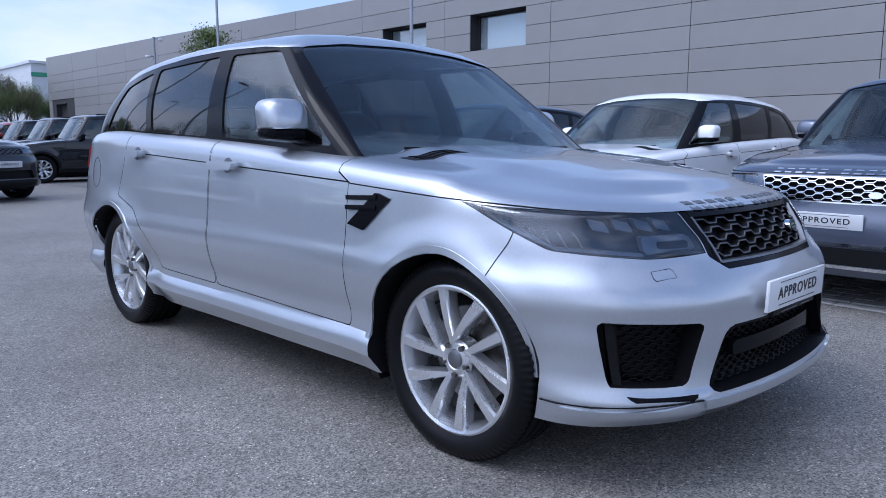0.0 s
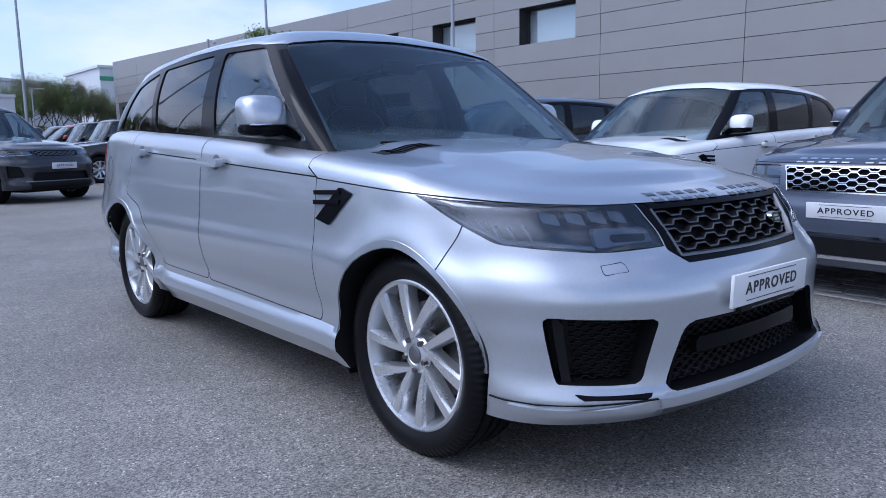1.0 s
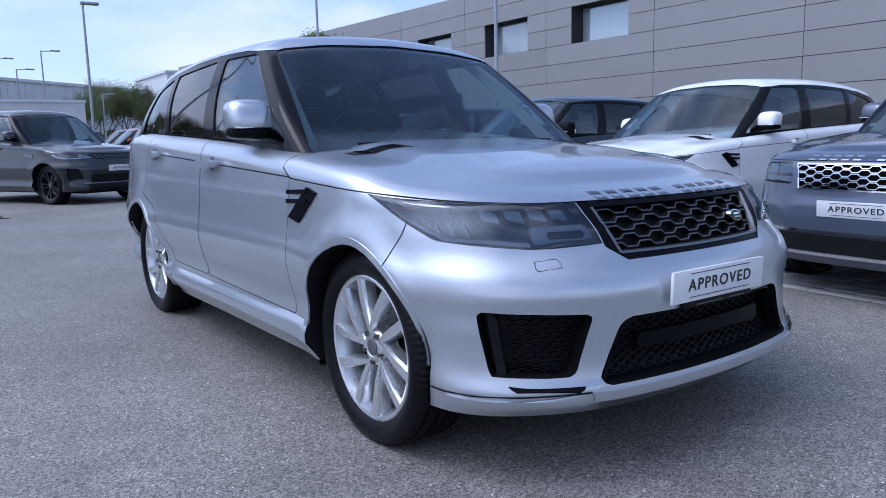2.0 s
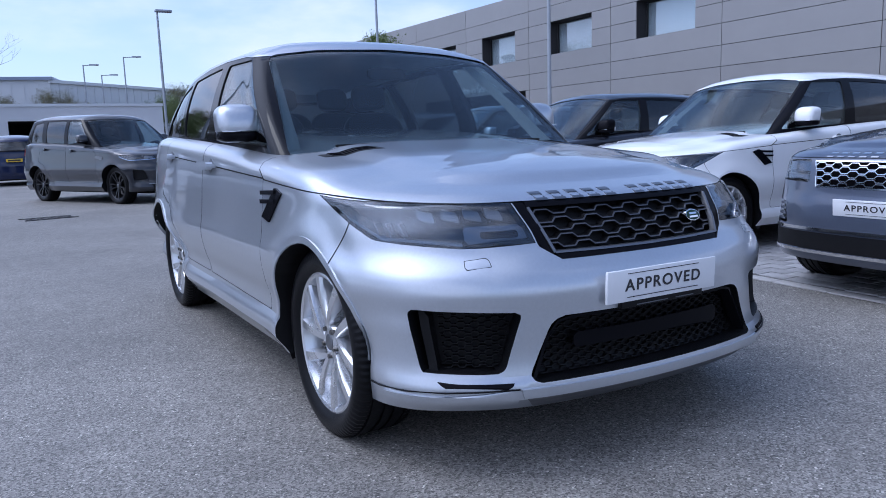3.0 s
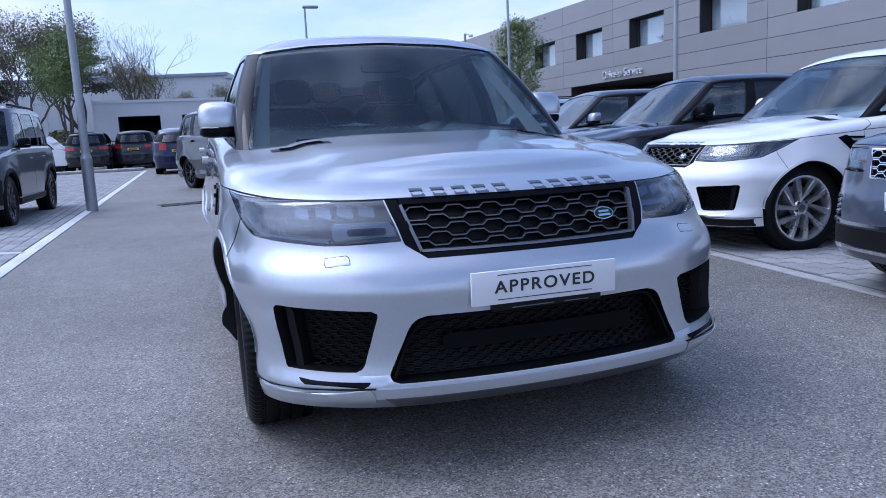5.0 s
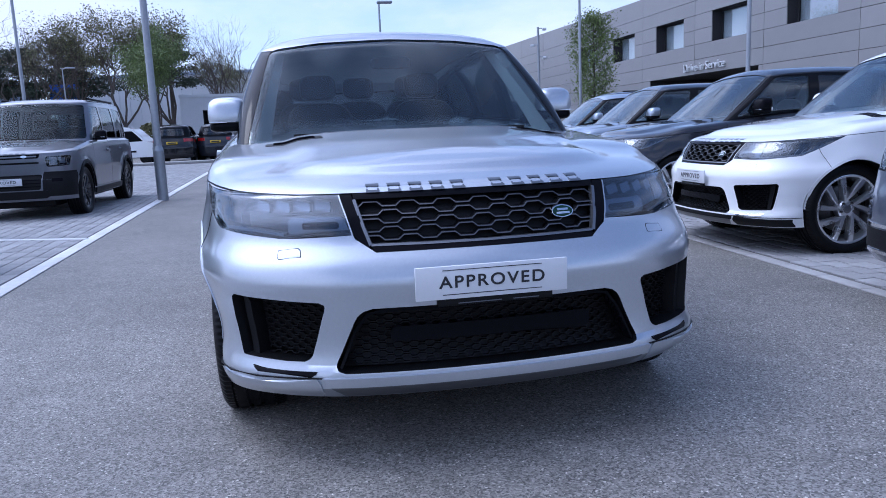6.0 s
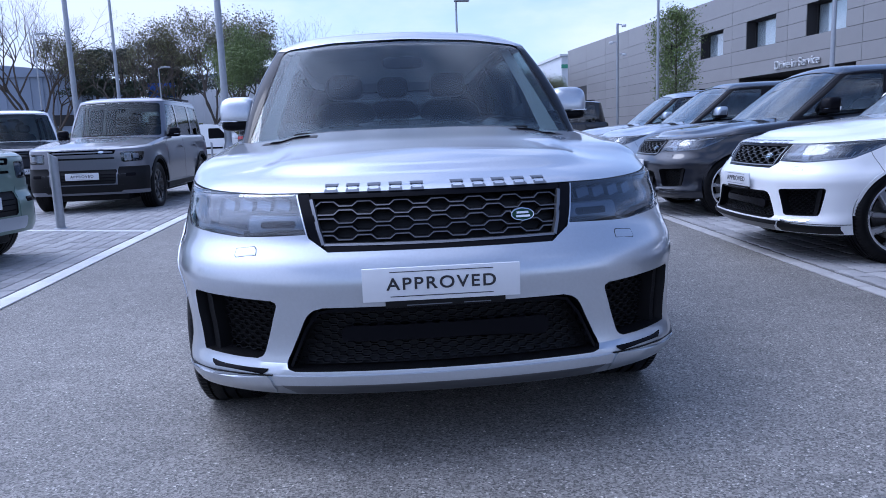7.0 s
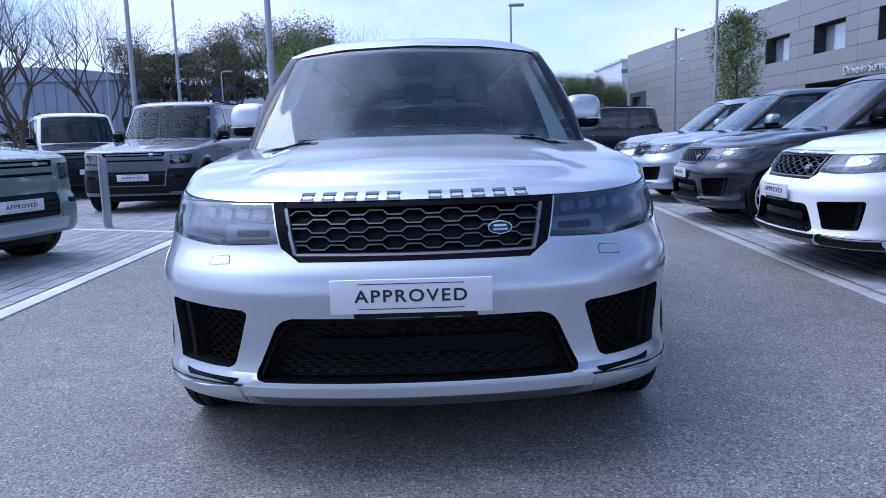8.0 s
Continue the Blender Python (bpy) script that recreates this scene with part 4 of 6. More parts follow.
    for sd in M:
        for poly, g in d["side_windows"]:
            gl = cut(C.shell(0.007, 0.013), prism(rounded(poly, 0.035, 3), "x", sd * 0.45, sd * 1.3, 0), "INTERSECT")
            w = part("side_window", gl, [g, g], car, "dark tinted side glass")
            w.visible_shadow = False
    gl = cut(C.shell(0.004, 0.010), prism(rounded(d["screen"], 0.05, 4), "y", d["screen_y"][0], d["screen_y"][1], 0), "INTERSECT")
    w = part("windscreen", gl, [GLASS, GLASS], car, "tinted windscreen", sharp=60)
    w.visible_shadow = False
    gl = cut(C.shell(0.004, 0.010), prism(rounded(d["rear_screen"], 0.05, 4), "y", d["rear_y"][0], d["rear_y"][1], 0), "INTERSECT")
    part("rear_screen", gl, [PRIVACY, PRIVACY], car).visible_shadow = False
    cabin_inside(car, d)
    for sd in M:
        if d.get("lining"):
            pillar_trim(car, d, sd)
        x, y, z, q = d["mirrors"]
        side_mirror(car, x, y, z, d.get("mirror_paint", paintm), sd, q)
    part("underside", one_box(-0.62, 0.62, -0.55, S.back - 0.45, 0.19, d["bottom"] + 0.05, 0.03), TRIM, car)
    for ya in d["axles"]:
        for sd in M:
            wheel(car, d["tyre"][0], d["tyre"][1], d["tyre"][2], d["wheel_style"], d.get("alloy", ALLOY), sd * d["track"], ya, sd)
    return car, S, C

# ---- the sporting four-by-four ----
def sport_dims():
    d = dict(
        plan=[(0, -0.852), (0.30, -0.836), (0.55, -0.790), (0.72, -0.712), (0.856, -0.603), (0.942, -0.45), (0.986, -0.22), (1.016, 0.10), (1.026, 0.8), (1.030, 1.6), (1.044, 2.5), (1.040, 3.0), (1.0, 3.4), (0.915, 3.68), (0.72, 3.85), (0.40, 3.92), (0, 3.94)],
        shoulder=[(-0.87, 0.955), (-0.60, 0.965), (-0.35, 0.985), (0.0, 1.020), (0.4, 1.055), (0.75, 1.088), (1.6, 1.150), (2.5, 1.192), (3.14, 1.214), (3.94, 1.20)],
        nose=[(0.20, 0.10), (0.25, 0.045), (0.285, 0.005), (0.33, 0.0), (0.36, 0.022), (0.45, 0.030), (0.56, 0.028), (0.62, 0.026), (0.68, 0.045), (0.72, 0.075), (0.76, 0.105), (0.82, 0.130), (0.88, 0.175), (0.915, 0.20), (0.955, 0.27), (1.02, 0.34)],
        tail=[(0.25, 0.05), (0.4, 0.0), (0.7, 0.0), (0.8, 0.04), (1.2, 0.12)],
        flank=[(0.22, -0.075), (0.27, -0.045), (0.32, -0.012), (0.36, -0.016), (0.40, -0.040), (0.45, -0.040), (0.55, -0.014), (0.65, 0.0), (0.69, -0.002), (0.73, -0.010), (0.80, -0.019), (0.92, -0.031), (1.02, -0.043), (1.2, -0.072)],
        bottom=0.235, edge=0.075, axles=(0.012, 2.890), arch=(0.386, 0.372), flare=0.016, crown=0.035, dome=0.020,
        bonnet=[(-1.2, 0.905), (-0.55, 0.915), (-0.2, 0.940), (0.535, 0.985), (0.62, 1.03), (0.62, 1.4), (-1.2, 1.4)], bonnet_front=3,
        doors=[[(0.545, 0.402), (1.650, 0.425), (1.676, 0.90), (1.68, 1.4), (0.66, 1.4), (0.550, 1.00)],
               [(1.663, 0.426), (2.30, 0.436), (2.40, 0.62), (2.55, 0.76), (2.77, 0.83), (2.72, 1.00), (2.66, 1.4), (1.693, 1.4), (1.689, 0.90)]],
        handles=[(1.50, 1.032), (2.535, 1.078)], crease=((0.55, 0.988), (2.66, 1.086)),
        waist=[(0, 0.50), (0.40, 0.515), (0.70, 0.565), (0.838, 0.602), (0.876, 0.665), (0.898, 0.95), (0.910, 1.6), (0.905, 2.5), (0.885, 3.1), (0.82, 3.58), (0.5, 3.80), (0, 3.85)],
        roof=[(0, 1.31), (0.33, 1.315), (0.58, 1.308), (0.692, 1.316), (0.732, 1.350), (0.741, 1.56), (0.745, 2.1), (0.735, 2.6), (0.712, 3.1), (0.64, 3.42), (0.35, 3.55), (0, 3.59)],
        waist_z=[(0.5, 1.085), (0.7, 1.105), (0.95, 1.125), (1.6, 1.155), (2.5, 1.197), (3.2, 1.217), (3.8, 1.21)],
        roof_z=[(1.36, 1.610), (1.5, 1.625), (1.75, 1.637), (2.2, 1.643), (2.7, 1.630), (3.1, 1.595), (3.42, 1.54), (3.59, 1.51)],
        bow=0.035, arc=0.055, roof_crown=0.045,
        side_windows=[([(0.79, 1.128), (1.695, 1.168), (1.80, 1.600), (1.365, 1.590)], SIDEGLASS), ([(1.86, 1.176), (2.555, 1.204), (2.68, 1.580), (1.925, 1.602)], PRIVACY), ([(2.625, 1.208), (3.30, 1.226), (3.16, 1.495), (2.755, 1.570)], PRIVACY)],
        screen=[(-0.835, 1.07), (0.835, 1.07), (0.692, 1.606), (0.40, 1.646), (0, 1.660), (-0.40, 1.646), (-0.692, 1.606)], screen_y=(0.1, 1.40),
        rear_screen=[(-0.60, 1.20), (0.60, 1.20), (0.52, 1.47), (-0.52, 1.47)], rear_y=(3.2, 4.2),
        roof_cut=[(1.20, 1.602), (1.38, 1.604), (1.52, 1.620), (1.9, 1.632), (2.3, 1.628), (2.7, 1.606), (3.05, 1.568), (3.3, 1.525), (3.8, 1.46), (3.8, 1.9), (1.20, 1.9)],
        dash=(0.92, 1.05), lining=((0.80, 0.74), (0.655, 1.37)), cab_w=0.78, seat_z=0.66, cab_back=3.4, mirror_in=(1.28, 1.52),
        mirrors=(0.940, 1.08, 1.240, 1.09), tyre=(0.372, 0.274, 0.262), track=0.838, wheel_style="main", fine=1.0,
    )
    return d


def sport(paintm, name, label, alloy=None, wheel_style="main", plate_x=-0.013, blade=None, roof_paint=None):
    d = sport_dims()
    d["wheel_style"] = wheel_style
    if alloy:
        d["alloy"] = alloy
    if roof_paint:
        d["roof_paint"] = roof_paint
    S = Shell(d)
    X, Y = S.of_x, S.of_y
    flip = lambda poly: [(-a, z) for a, z in poly]
    head = [(X(0.462), 0.775), (X(0.70), 0.772), (Y(-0.50), 0.800), (Y(-0.34), 0.876), (Y(-0.165), 0.944), (Y(-0.30), 0.936), (X(0.70), 0.916), (X(0.505), 0.913)]
    surround = [(X(-0.385), 0.722), (X(0.385), 0.722), (X(0.455), 0.768), (X(0.50), 0.913), (X(-0.50), 0.913), (X(-0.455), 0.768)]
    lower = rounded([(X(-0.555), 0.332), (X(0.555), 0.332), (X(0.455), 0.545), (X(-0.455), 0.545)], 0.05)
    duct = rounded([(X(0.625), 0.368), (X(0.852), 0.372), (X(0.880), 0.588), (X(0.562), 0.568)], 0.028)
    d["openings"] = [(head, 0.085), (flip(head), 0.085), (surround, 0.05), (lower, 0.09), (duct, 0.10), (flip(duct), 0.10)]
    car, S, C = build_vehicle(name, d, paintm, label)
    whole_bm = S.mesh()
    skin = BVHTree.FromBMesh(whole_bm)
    whole_bm.free()
    # grille: gloss surround, mesh of stepped bars, badge
    grille = part("grille", S.slab([(X(-0.40), 0.745), (X(0.40), 0.745), (X(0.445), 0.89), (X(-0.445), 0.89)], -0.052, -0.046, 30, 6), TRIM, car, "black honeycomb grille")
    field = [(X(-0.405), 0.752), (X(0.405), 0.752), (X(0.447), 0.888), (X(-0.447), 0.888)]
    part("mesh", wave_bars(S, field, 5, 0.132, 0.0072, 0.0036, -0.026, -0.014), BARMETAL, grille)
    part("mesh_back", wave_bars(S, field, 5, 0.132, 0.0072, 0.008, -0.045, -0.018), TRIM, grille)
    rim = bmesh.new()
    frame_line = [(X(-0.40), 0.746), (X(-0.2), 0.744), (0, 0.743), (X(0.2), 0.744), (X(0.40), 0.746)]
    S.strip(frame_line, 0.007, -0.02, 0.001, rim)
    for sg in (-1, 1):
        S.strip([(X(sg * 0.402), 0.746), (X(sg * 0.422), 0.80), (X(sg * 0.449), 0.893)], 0.011, -0.02, 0.002, rim)
    part("rim", rim, ATLAS, grille, "thin grey metal grille edge")
    fr = bmesh.new()
    S.slab([(X(-0.385), 0.7235), (X(0.385), 0.7235), (X(0.40), 0.741), (X(-0.40), 0.741)], -0.048, -0.003, 40, 3, fr)
    for sg in (-1, 1):
        S.slab([(X(sg * 0.405), 0.735), (X(sg * 0.452), 0.768), (X(sg * 0.499), 0.910), (X(sg * 0.458), 0.910)], -0.048, -0.003, 6, 8, fr)
    S.slab([(X(-0.452), 0.893), (X(0.452), 0.893), (X(0.452), 0.912), (X(-0.452), 0.912)], -0.048, -0.003, 40, 2, fr)
    part("surround", fr, GLOSS, grille, "gloss black grille surround")
    bx, bz = X(0.294), 0.817
    oval = [(bx + 0.043 * math.cos(a), bz + 0.022 * math.sin(a)) for a in np.linspace(0, 2 * math.pi, 25)[:-1]]
    badge = part("badge", S.slab(oval, -0.03, 0.002, 14, 10), CHROME, grille, "small oval badge")
    oval2 = [(bx + 0.039 * math.cos(a), bz + 0.0185 * math.sin(a)) for a in np.linspace(0, 2 * math.pi, 25)[:-1]]
    part("badge_face", S.slab(oval2, -0.01, 0.0035, 14, 10), BADGE, badge)
    for zz, w in ((bz + 0.006, 0.022), (bz - 0.006, 0.026)):
        part("badge_bar", S.slab([(bx - w, zz - 0.0035), (bx + w, zz - 0.0035), (bx + w, zz + 0.0035), (bx - w, zz + 0.0035)], 0, 0.0045, 6, 2), CHROME, badge)
    # lower grille and ducts
    lg = part("lower_grille", S.slab([(X(-0.545), 0.336), (X(0.545), 0.336), (X(0.45), 0.54), (X(-0.45), 0.54)], -0.088, -0.080, 30, 6), TRIM, car, "black lower honeycomb grille")
    part("mesh", wave_bars(S, [(X(-0.52), 0.34), (X(0.52), 0.34), (X(0.435), 0.525), (X(-0.435), 0.525)], 13, 0.056, 0.0036, 0.0028, -0.075, -0.06), TRIM, lg)
    part("sensor_panel", S.slab(rounded([(X(-0.36), 0.415), (X(0.37), 0.405), (X(0.37), 0.470), (X(-0.36), 0.470)], 0.02), -0.075, -0.035, 24, 5), GLOSS, lg)
    rim = bmesh.new()
    for sg in (-1, 1):
        S.strip([(X(sg * 0.530), 0.345), (X(sg * 0.475), 0.470), (X(sg * 0.43), 0.523), (X(sg * 0.38), 0.532), (X(sg * 0.20), 0.533), (0, 0.533)], 0.010, -0.06, -0.015, rim)
    part("rim", rim, GLOSS, lg)
    for sg, f in ((1, lambda p: p), (-1, flip)):
        du = part("air_duct", S.slab(f([(X(0.62), 0.366), (X(0.855), 0.37), (X(0.88), 0.59), (X(0.56), 0.57)]), -0.098, -0.085, 12, 8), TRIM, car, "black side air duct")
        part("mesh", wave_bars(S, f([(X(0.632), 0.372), (X(0.80), 0.374), (X(0.82), 0.582), (X(0.575), 0.566)]), 13, 0.05, 0.0036, 0.0028, -0.08, -0.065), TRIM, du)
        part("blade", S.slab(f([(X(0.815), 0.374), (X(0.838), 0.374), (X(0.862), 0.584), (X(0.838), 0.582)]), -0.09, -0.030, 4, 8), TRIM, du)
        # lip piece and slot beneath the duct
        part("slot", S.slab(f(rounded([(X(0.62), 0.322), (X(0.80), 0.330), (X(0.82), 0.350), (X(0.60), 0.343)], 0.008)), -0.02, 0.002, 12, 3), GLOSS, car)
        part("splitter_end", S.slab(f(rounded([(X(0.585), 0.240), (Y(-0.47), 0.240), (Y(-0.46), 0.312), (X(0.60), 0.318)], 0.01)), -0.02, 0.007, 24, 5), paintm, car)
        part("lip_seam", S.strip(f([(X(0.59), 0.3205), (X(0.70), 0.319), (X(0.80), 0.317), (Y(-0.55), 0.3155), (Y(-0.45), 0.314), (Y(-0.39), 0.3135)]), 0.004, -0.01, 0.0075), TRIM, car)
        # headlamps
        lamp = part("headlamp", S.slab(f(head), -0.083, -0.078, 30, 20), LAMPBACK, car, "clear headlamp with grey inner modules")
        inner = [(X(0.475), 0.785), (X(0.69), 0.782), (X(0.69), 0.838), (X(0.49), 0.838)]
        part("indicator_bar", S.slab(f(rounded(inner, 0.012)), -0.06, -0.030, 14, 5), LAMPGREY, lamp)
        part("indicator_well", S.slab(f(rounded([(X(0.51), 0.798), (X(0.64), 0.798), (X(0.64), 0.822), (X(0.51), 0.822)], 0.008)), -0.05, -0.027, 10, 4), GLOSS, lamp)
        for k in range(4):
            a = X(0.54 + 0.075 * k)
            part("lamp_cell", S.slab(f(rounded([(a, 0.851), (a + 0.06, 0.853), (a + 0.062, 0.893), (a + 0.004, 0.891)], 0.006)), -0.07, -0.045, 5, 4), LAMPGREY, lamp)
        for k in range(7):
            a = Y(-0.60 + 0.045 * k)
            z = 0.805 + 0.012 * max(k - 2, 0)
            part("lamp_fin", S.slab(f([(a, z), (a + 0.005, z), (a + 0.017, z + 0.045), (a + 0.012, z + 0.045)]), -0.065, -0.03, 2, 4), LAMPGREY, lamp)
        part("daylight_strip", S.strip(f([(X(0.70), 0.782), (Y(-0.52), 0.803), (Y(-0.38), 0.862), (Y(-0.24), 0.908)]), 0.010, -0.05, -0.02), LAMPGREY, lamp)
        ln = part("lens", S.slab(f(head), -0.006, -0.002, 40, 26), LENS, lamp)
        ln.visible_shadow = False
        # washer cap, side vent, sill strip, mud flap
        w = X(0.672)
        q = f(rounded([(w - 0.046, 0.712), (w + 0.046, 0.708), (w + 0.040, 0.742), (w - 0.042, 0.744)], 0.008))
        part("washer_seam", S.slab(q, -0.01, 0.0006, 10, 5), TRIM, car)
        q2 = f(rounded([(w - 0.0435, 0.7142), (w + 0.0435, 0.7102), (w + 0.038, 0.740), (w - 0.040, 0.742)], 0.008))
        part("washer_cap", S.slab(q2, -0.01, 0.0016, 10, 5), paintm, car)
        vent = part("side_vent", S.slab([(Y(y, sg), z) for y, z in ((0.270, 0.950), (0.375, 0.953), (0.535, 0.822), (0.435, 0.806))], -0.02, 0.008, 8, 8), GLOSS, car, "gloss black side vent")
        for zz in (0.935, 0.897):
            part("fin", S.slab([(Y(y, sg), z) for y, z in ((0.36, zz - 0.011), (0.540, zz - 0.016), (0.547, zz + 0.004), (0.36, zz + 0.010))], -0.01, 0.014, 8, 3), GLOSS, vent)
        part("mud_flap", S.slab([(Y(y, sg), z) for y, z in ((0.40, 0.20), (0.46, 0.20), (0.455, 0.40), (0.41, 0.40))], -0.20, -0.01, 3, 4), TRIM, car)
        part("mud_flap", S.slab([(Y(y, sg), z) for y, z in ((3.205, 0.20), (3.25, 0.20), (3.25, 0.44), (3.205, 0.44))], -0.22, -0.05, 3, 4), TRIM, car)
        part("tail_lamp", S.slab(f([(Y(3.55), 0.98), (Y(3.86), 0.98), (Y(3.86), 1.12), (Y(3.52), 1.12)]), -0.01, 0.006, 10, 4), REDLENS, car)
        seam = [(Y(-0.395 + 0.175 * k / 14, sg), 0.852 - 0.155 * k / 14) for k in range(15)]
        part("bumper_seam", S.strip(seam, 0.0026, -0.01, 0.0018), TRIM, car)
        for ya in S.axles:
            lip = [(Y(ya + (S.arch[0] + 0.014) * math.cos(a), sg), S.arch[1] + (S.arch[0] + 0.014) * math.sin(a)) for a in np.linspace(0.02, math.pi - 0.02, 40)]
            part("arch_lip", S.strip(lip, 0.026, -0.02, 0.0045), paintm, car)
        if sg < 0:
            ring = [(Y(3.19, sg) + 0.082 * math.cos(a), 0.95 + 0.095 * math.sin(a)) for a in np.linspace(0, 2 * math.pi, 33)]
            part("filler_seam", S.strip(ring, 0.004, -0.01, 0.0008), TRIM, car)
        # bonnet louvre
        lv = drape(skin, [(sg * 0.46, 0.36), (sg * 0.75, 0.42), (sg * 0.75, 0.53), (sg * 0.46, 0.49)], 16, 8, 0.003)
        louvre = part("bonnet_louvre", lv, TRIM, car, "black bonnet louvre")
        for k in range(3):
            o = 0.022 + 0.034 * k
            part("slat", drape(skin, [(sg * 0.49, 0.366 + o), (sg * 0.72, 0.414 + o), (sg * 0.72, 0.424 + o), (sg * 0.49, 0.376 + o)], 10, 2, 0.007), GLOSS, louvre)
        wip = bmesh.new()
        pipe(wip, [(sg * 0.3 - 0.30, 0.64, 1.118), (sg * 0.3, 0.60, 1.122), (sg * 0.3 + 0.30, 0.63, 1.118)], 0.007, 6)
        part("wiper", wip, TRIM, car)
    # blade under the nose, skid plate beneath
    part("splitter", S.slab([(X(-0.578), 0.288), (X(0.578), 0.288), (X(0.585), 0.321), (X(-0.585), 0.321)], -0.02, 0.012, 40, 5), blade or paintm, car)
    part("valance", S.slab([(X(-0.52), 0.238), (X(0.52), 0.238), (X(0.57), 0.287), (X(-0.57), 0.287)], -0.04, 0.002, 40, 4), ATLAS, car, "grey valance under the nose")
    part("skid_plate", one_box(-0.48, 0.48, -0.66, -0.30, 0.212, 0.236, 0.010), TRIM, car)
    bars_for_letters(S, car, LETTER, X(-0.403), X(0.412), 0.9265, 0.026, (5, 5))
    number_plate(car, pose(plate_x, -0.842, 0.621, 2, 0, -0.8))
    part("plate_holder", one_box(-0.20, 0.20, -0.836, -0.79, 0.540, 0.575, 0.004), TRIM, car)
    for a, b in ((-0.13, 0.02), (0.06, 0.15)):
        part("writing_bar", one_box(a, b, -0.8375, -0.835, 0.5465, 0.5495), LAMPGREY, car, smooth=False)
    return car


main_car = sport(SILVER, "suv", "silver four-by-four with black grille and silver alloy wheels")

# ---- the other vehicles ----
def scaled(d, kx, ky, kz):
    """The same dimensions stretched across, along and up."""
    e = dict(d)
    e["fine"] = 0.55
    for k in ("plan", "waist", "roof"):
        e[k] = [(x * kx, y * ky) for x, y in d[k]]
    for k in ("shoulder", "waist_z", "roof_z", "bonnet", "roof_cut"):
        e[k] = [(y * ky, z * kz) for y, z in d[k]]
    for k in ("nose", "tail"):
        e[k] = [(z * kz, o * ky) for z, o in d[k]]
    e["flank"] = [(z * kz, o) for z, o in d["flank"]]
    e["doors"] = [[(y * ky, z * kz) for y, z in p] for p in d["doors"]]
    e["handles"] = [(y * ky, z * kz) for y, z in d["handles"]]
    e["crease"] = tuple((y * ky, z * kz) for y, z in d["crease"]) if d.get("crease") else None
    e["side_windows"] = [([(y * ky, z * kz) for y, z in p], g) for p, g in d["side_windows"]]
    e["screen"] = [(x * kx, z * kz) for x, z in d["screen"]]
    e["rear_screen"] = [(x * kx, z * kz) for x, z in d["rear_screen"]]
    e["screen_y"], e["rear_y"] = tuple(y * ky for y in d["screen_y"]), tuple(y * ky for y in d["rear_y"])
    e["bottom"] = d["bottom"] * kz
    e["dash"] = (d["dash"][0] * ky, d["dash"][1] * kz)
    e["mirror_in"] = (d["mirror_in"][0] * ky, d["mirror_in"][1] * kz)
    x, y, z, q = d["mirrors"]
    e["mirrors"] = (x * kx, y * ky, z * kz, q)
    e["lining"] = [(x * kx, y * ky) for x, y in d["lining"]]
    e["axles"] = (0.0, d["axles"][1] * ky)
    e["seat_z"], e["cab_back"] = d["seat_z"] * kz, d["cab_back"] * ky
    return e


def repaint(car, swaps):
    """Gives a copy other paint: swaps maps a material, or (part name, material), to another."""
    for o in car.children_recursive:
        if o.type != "MESH":
            continue
        base = o.name.split(".")[0]
        for slot in o.material_slots:
            to = swaps.get((base, slot.material)) or swaps.get(slot.material)
            if to:
                slot.link = "OBJECT"
                slot.material = to
    return car


def lamp(S, car, poly, label, depth=0.07, cells=(), strip=None, lens=LENS):
    L = part("headlamp", S.slab(poly, -depth + 0.003, -depth + 0.006, 20, 8), GLOSS, car, label)
    for c in cells:
        part("lamp_cell", S.slab(rounded(c, 0.01), -depth + 0.01, -0.02, 8, 6), LAMPGREY, L)
    if strip:
        part("daylight_strip", S.strip(strip, 0.014, -0.04, -0.010), CHROME, L)
    ln = part("lens", S.slab(poly, -0.006, -0.002, 24, 10), lens, L)
    ln.visible_shadow = False
    return L


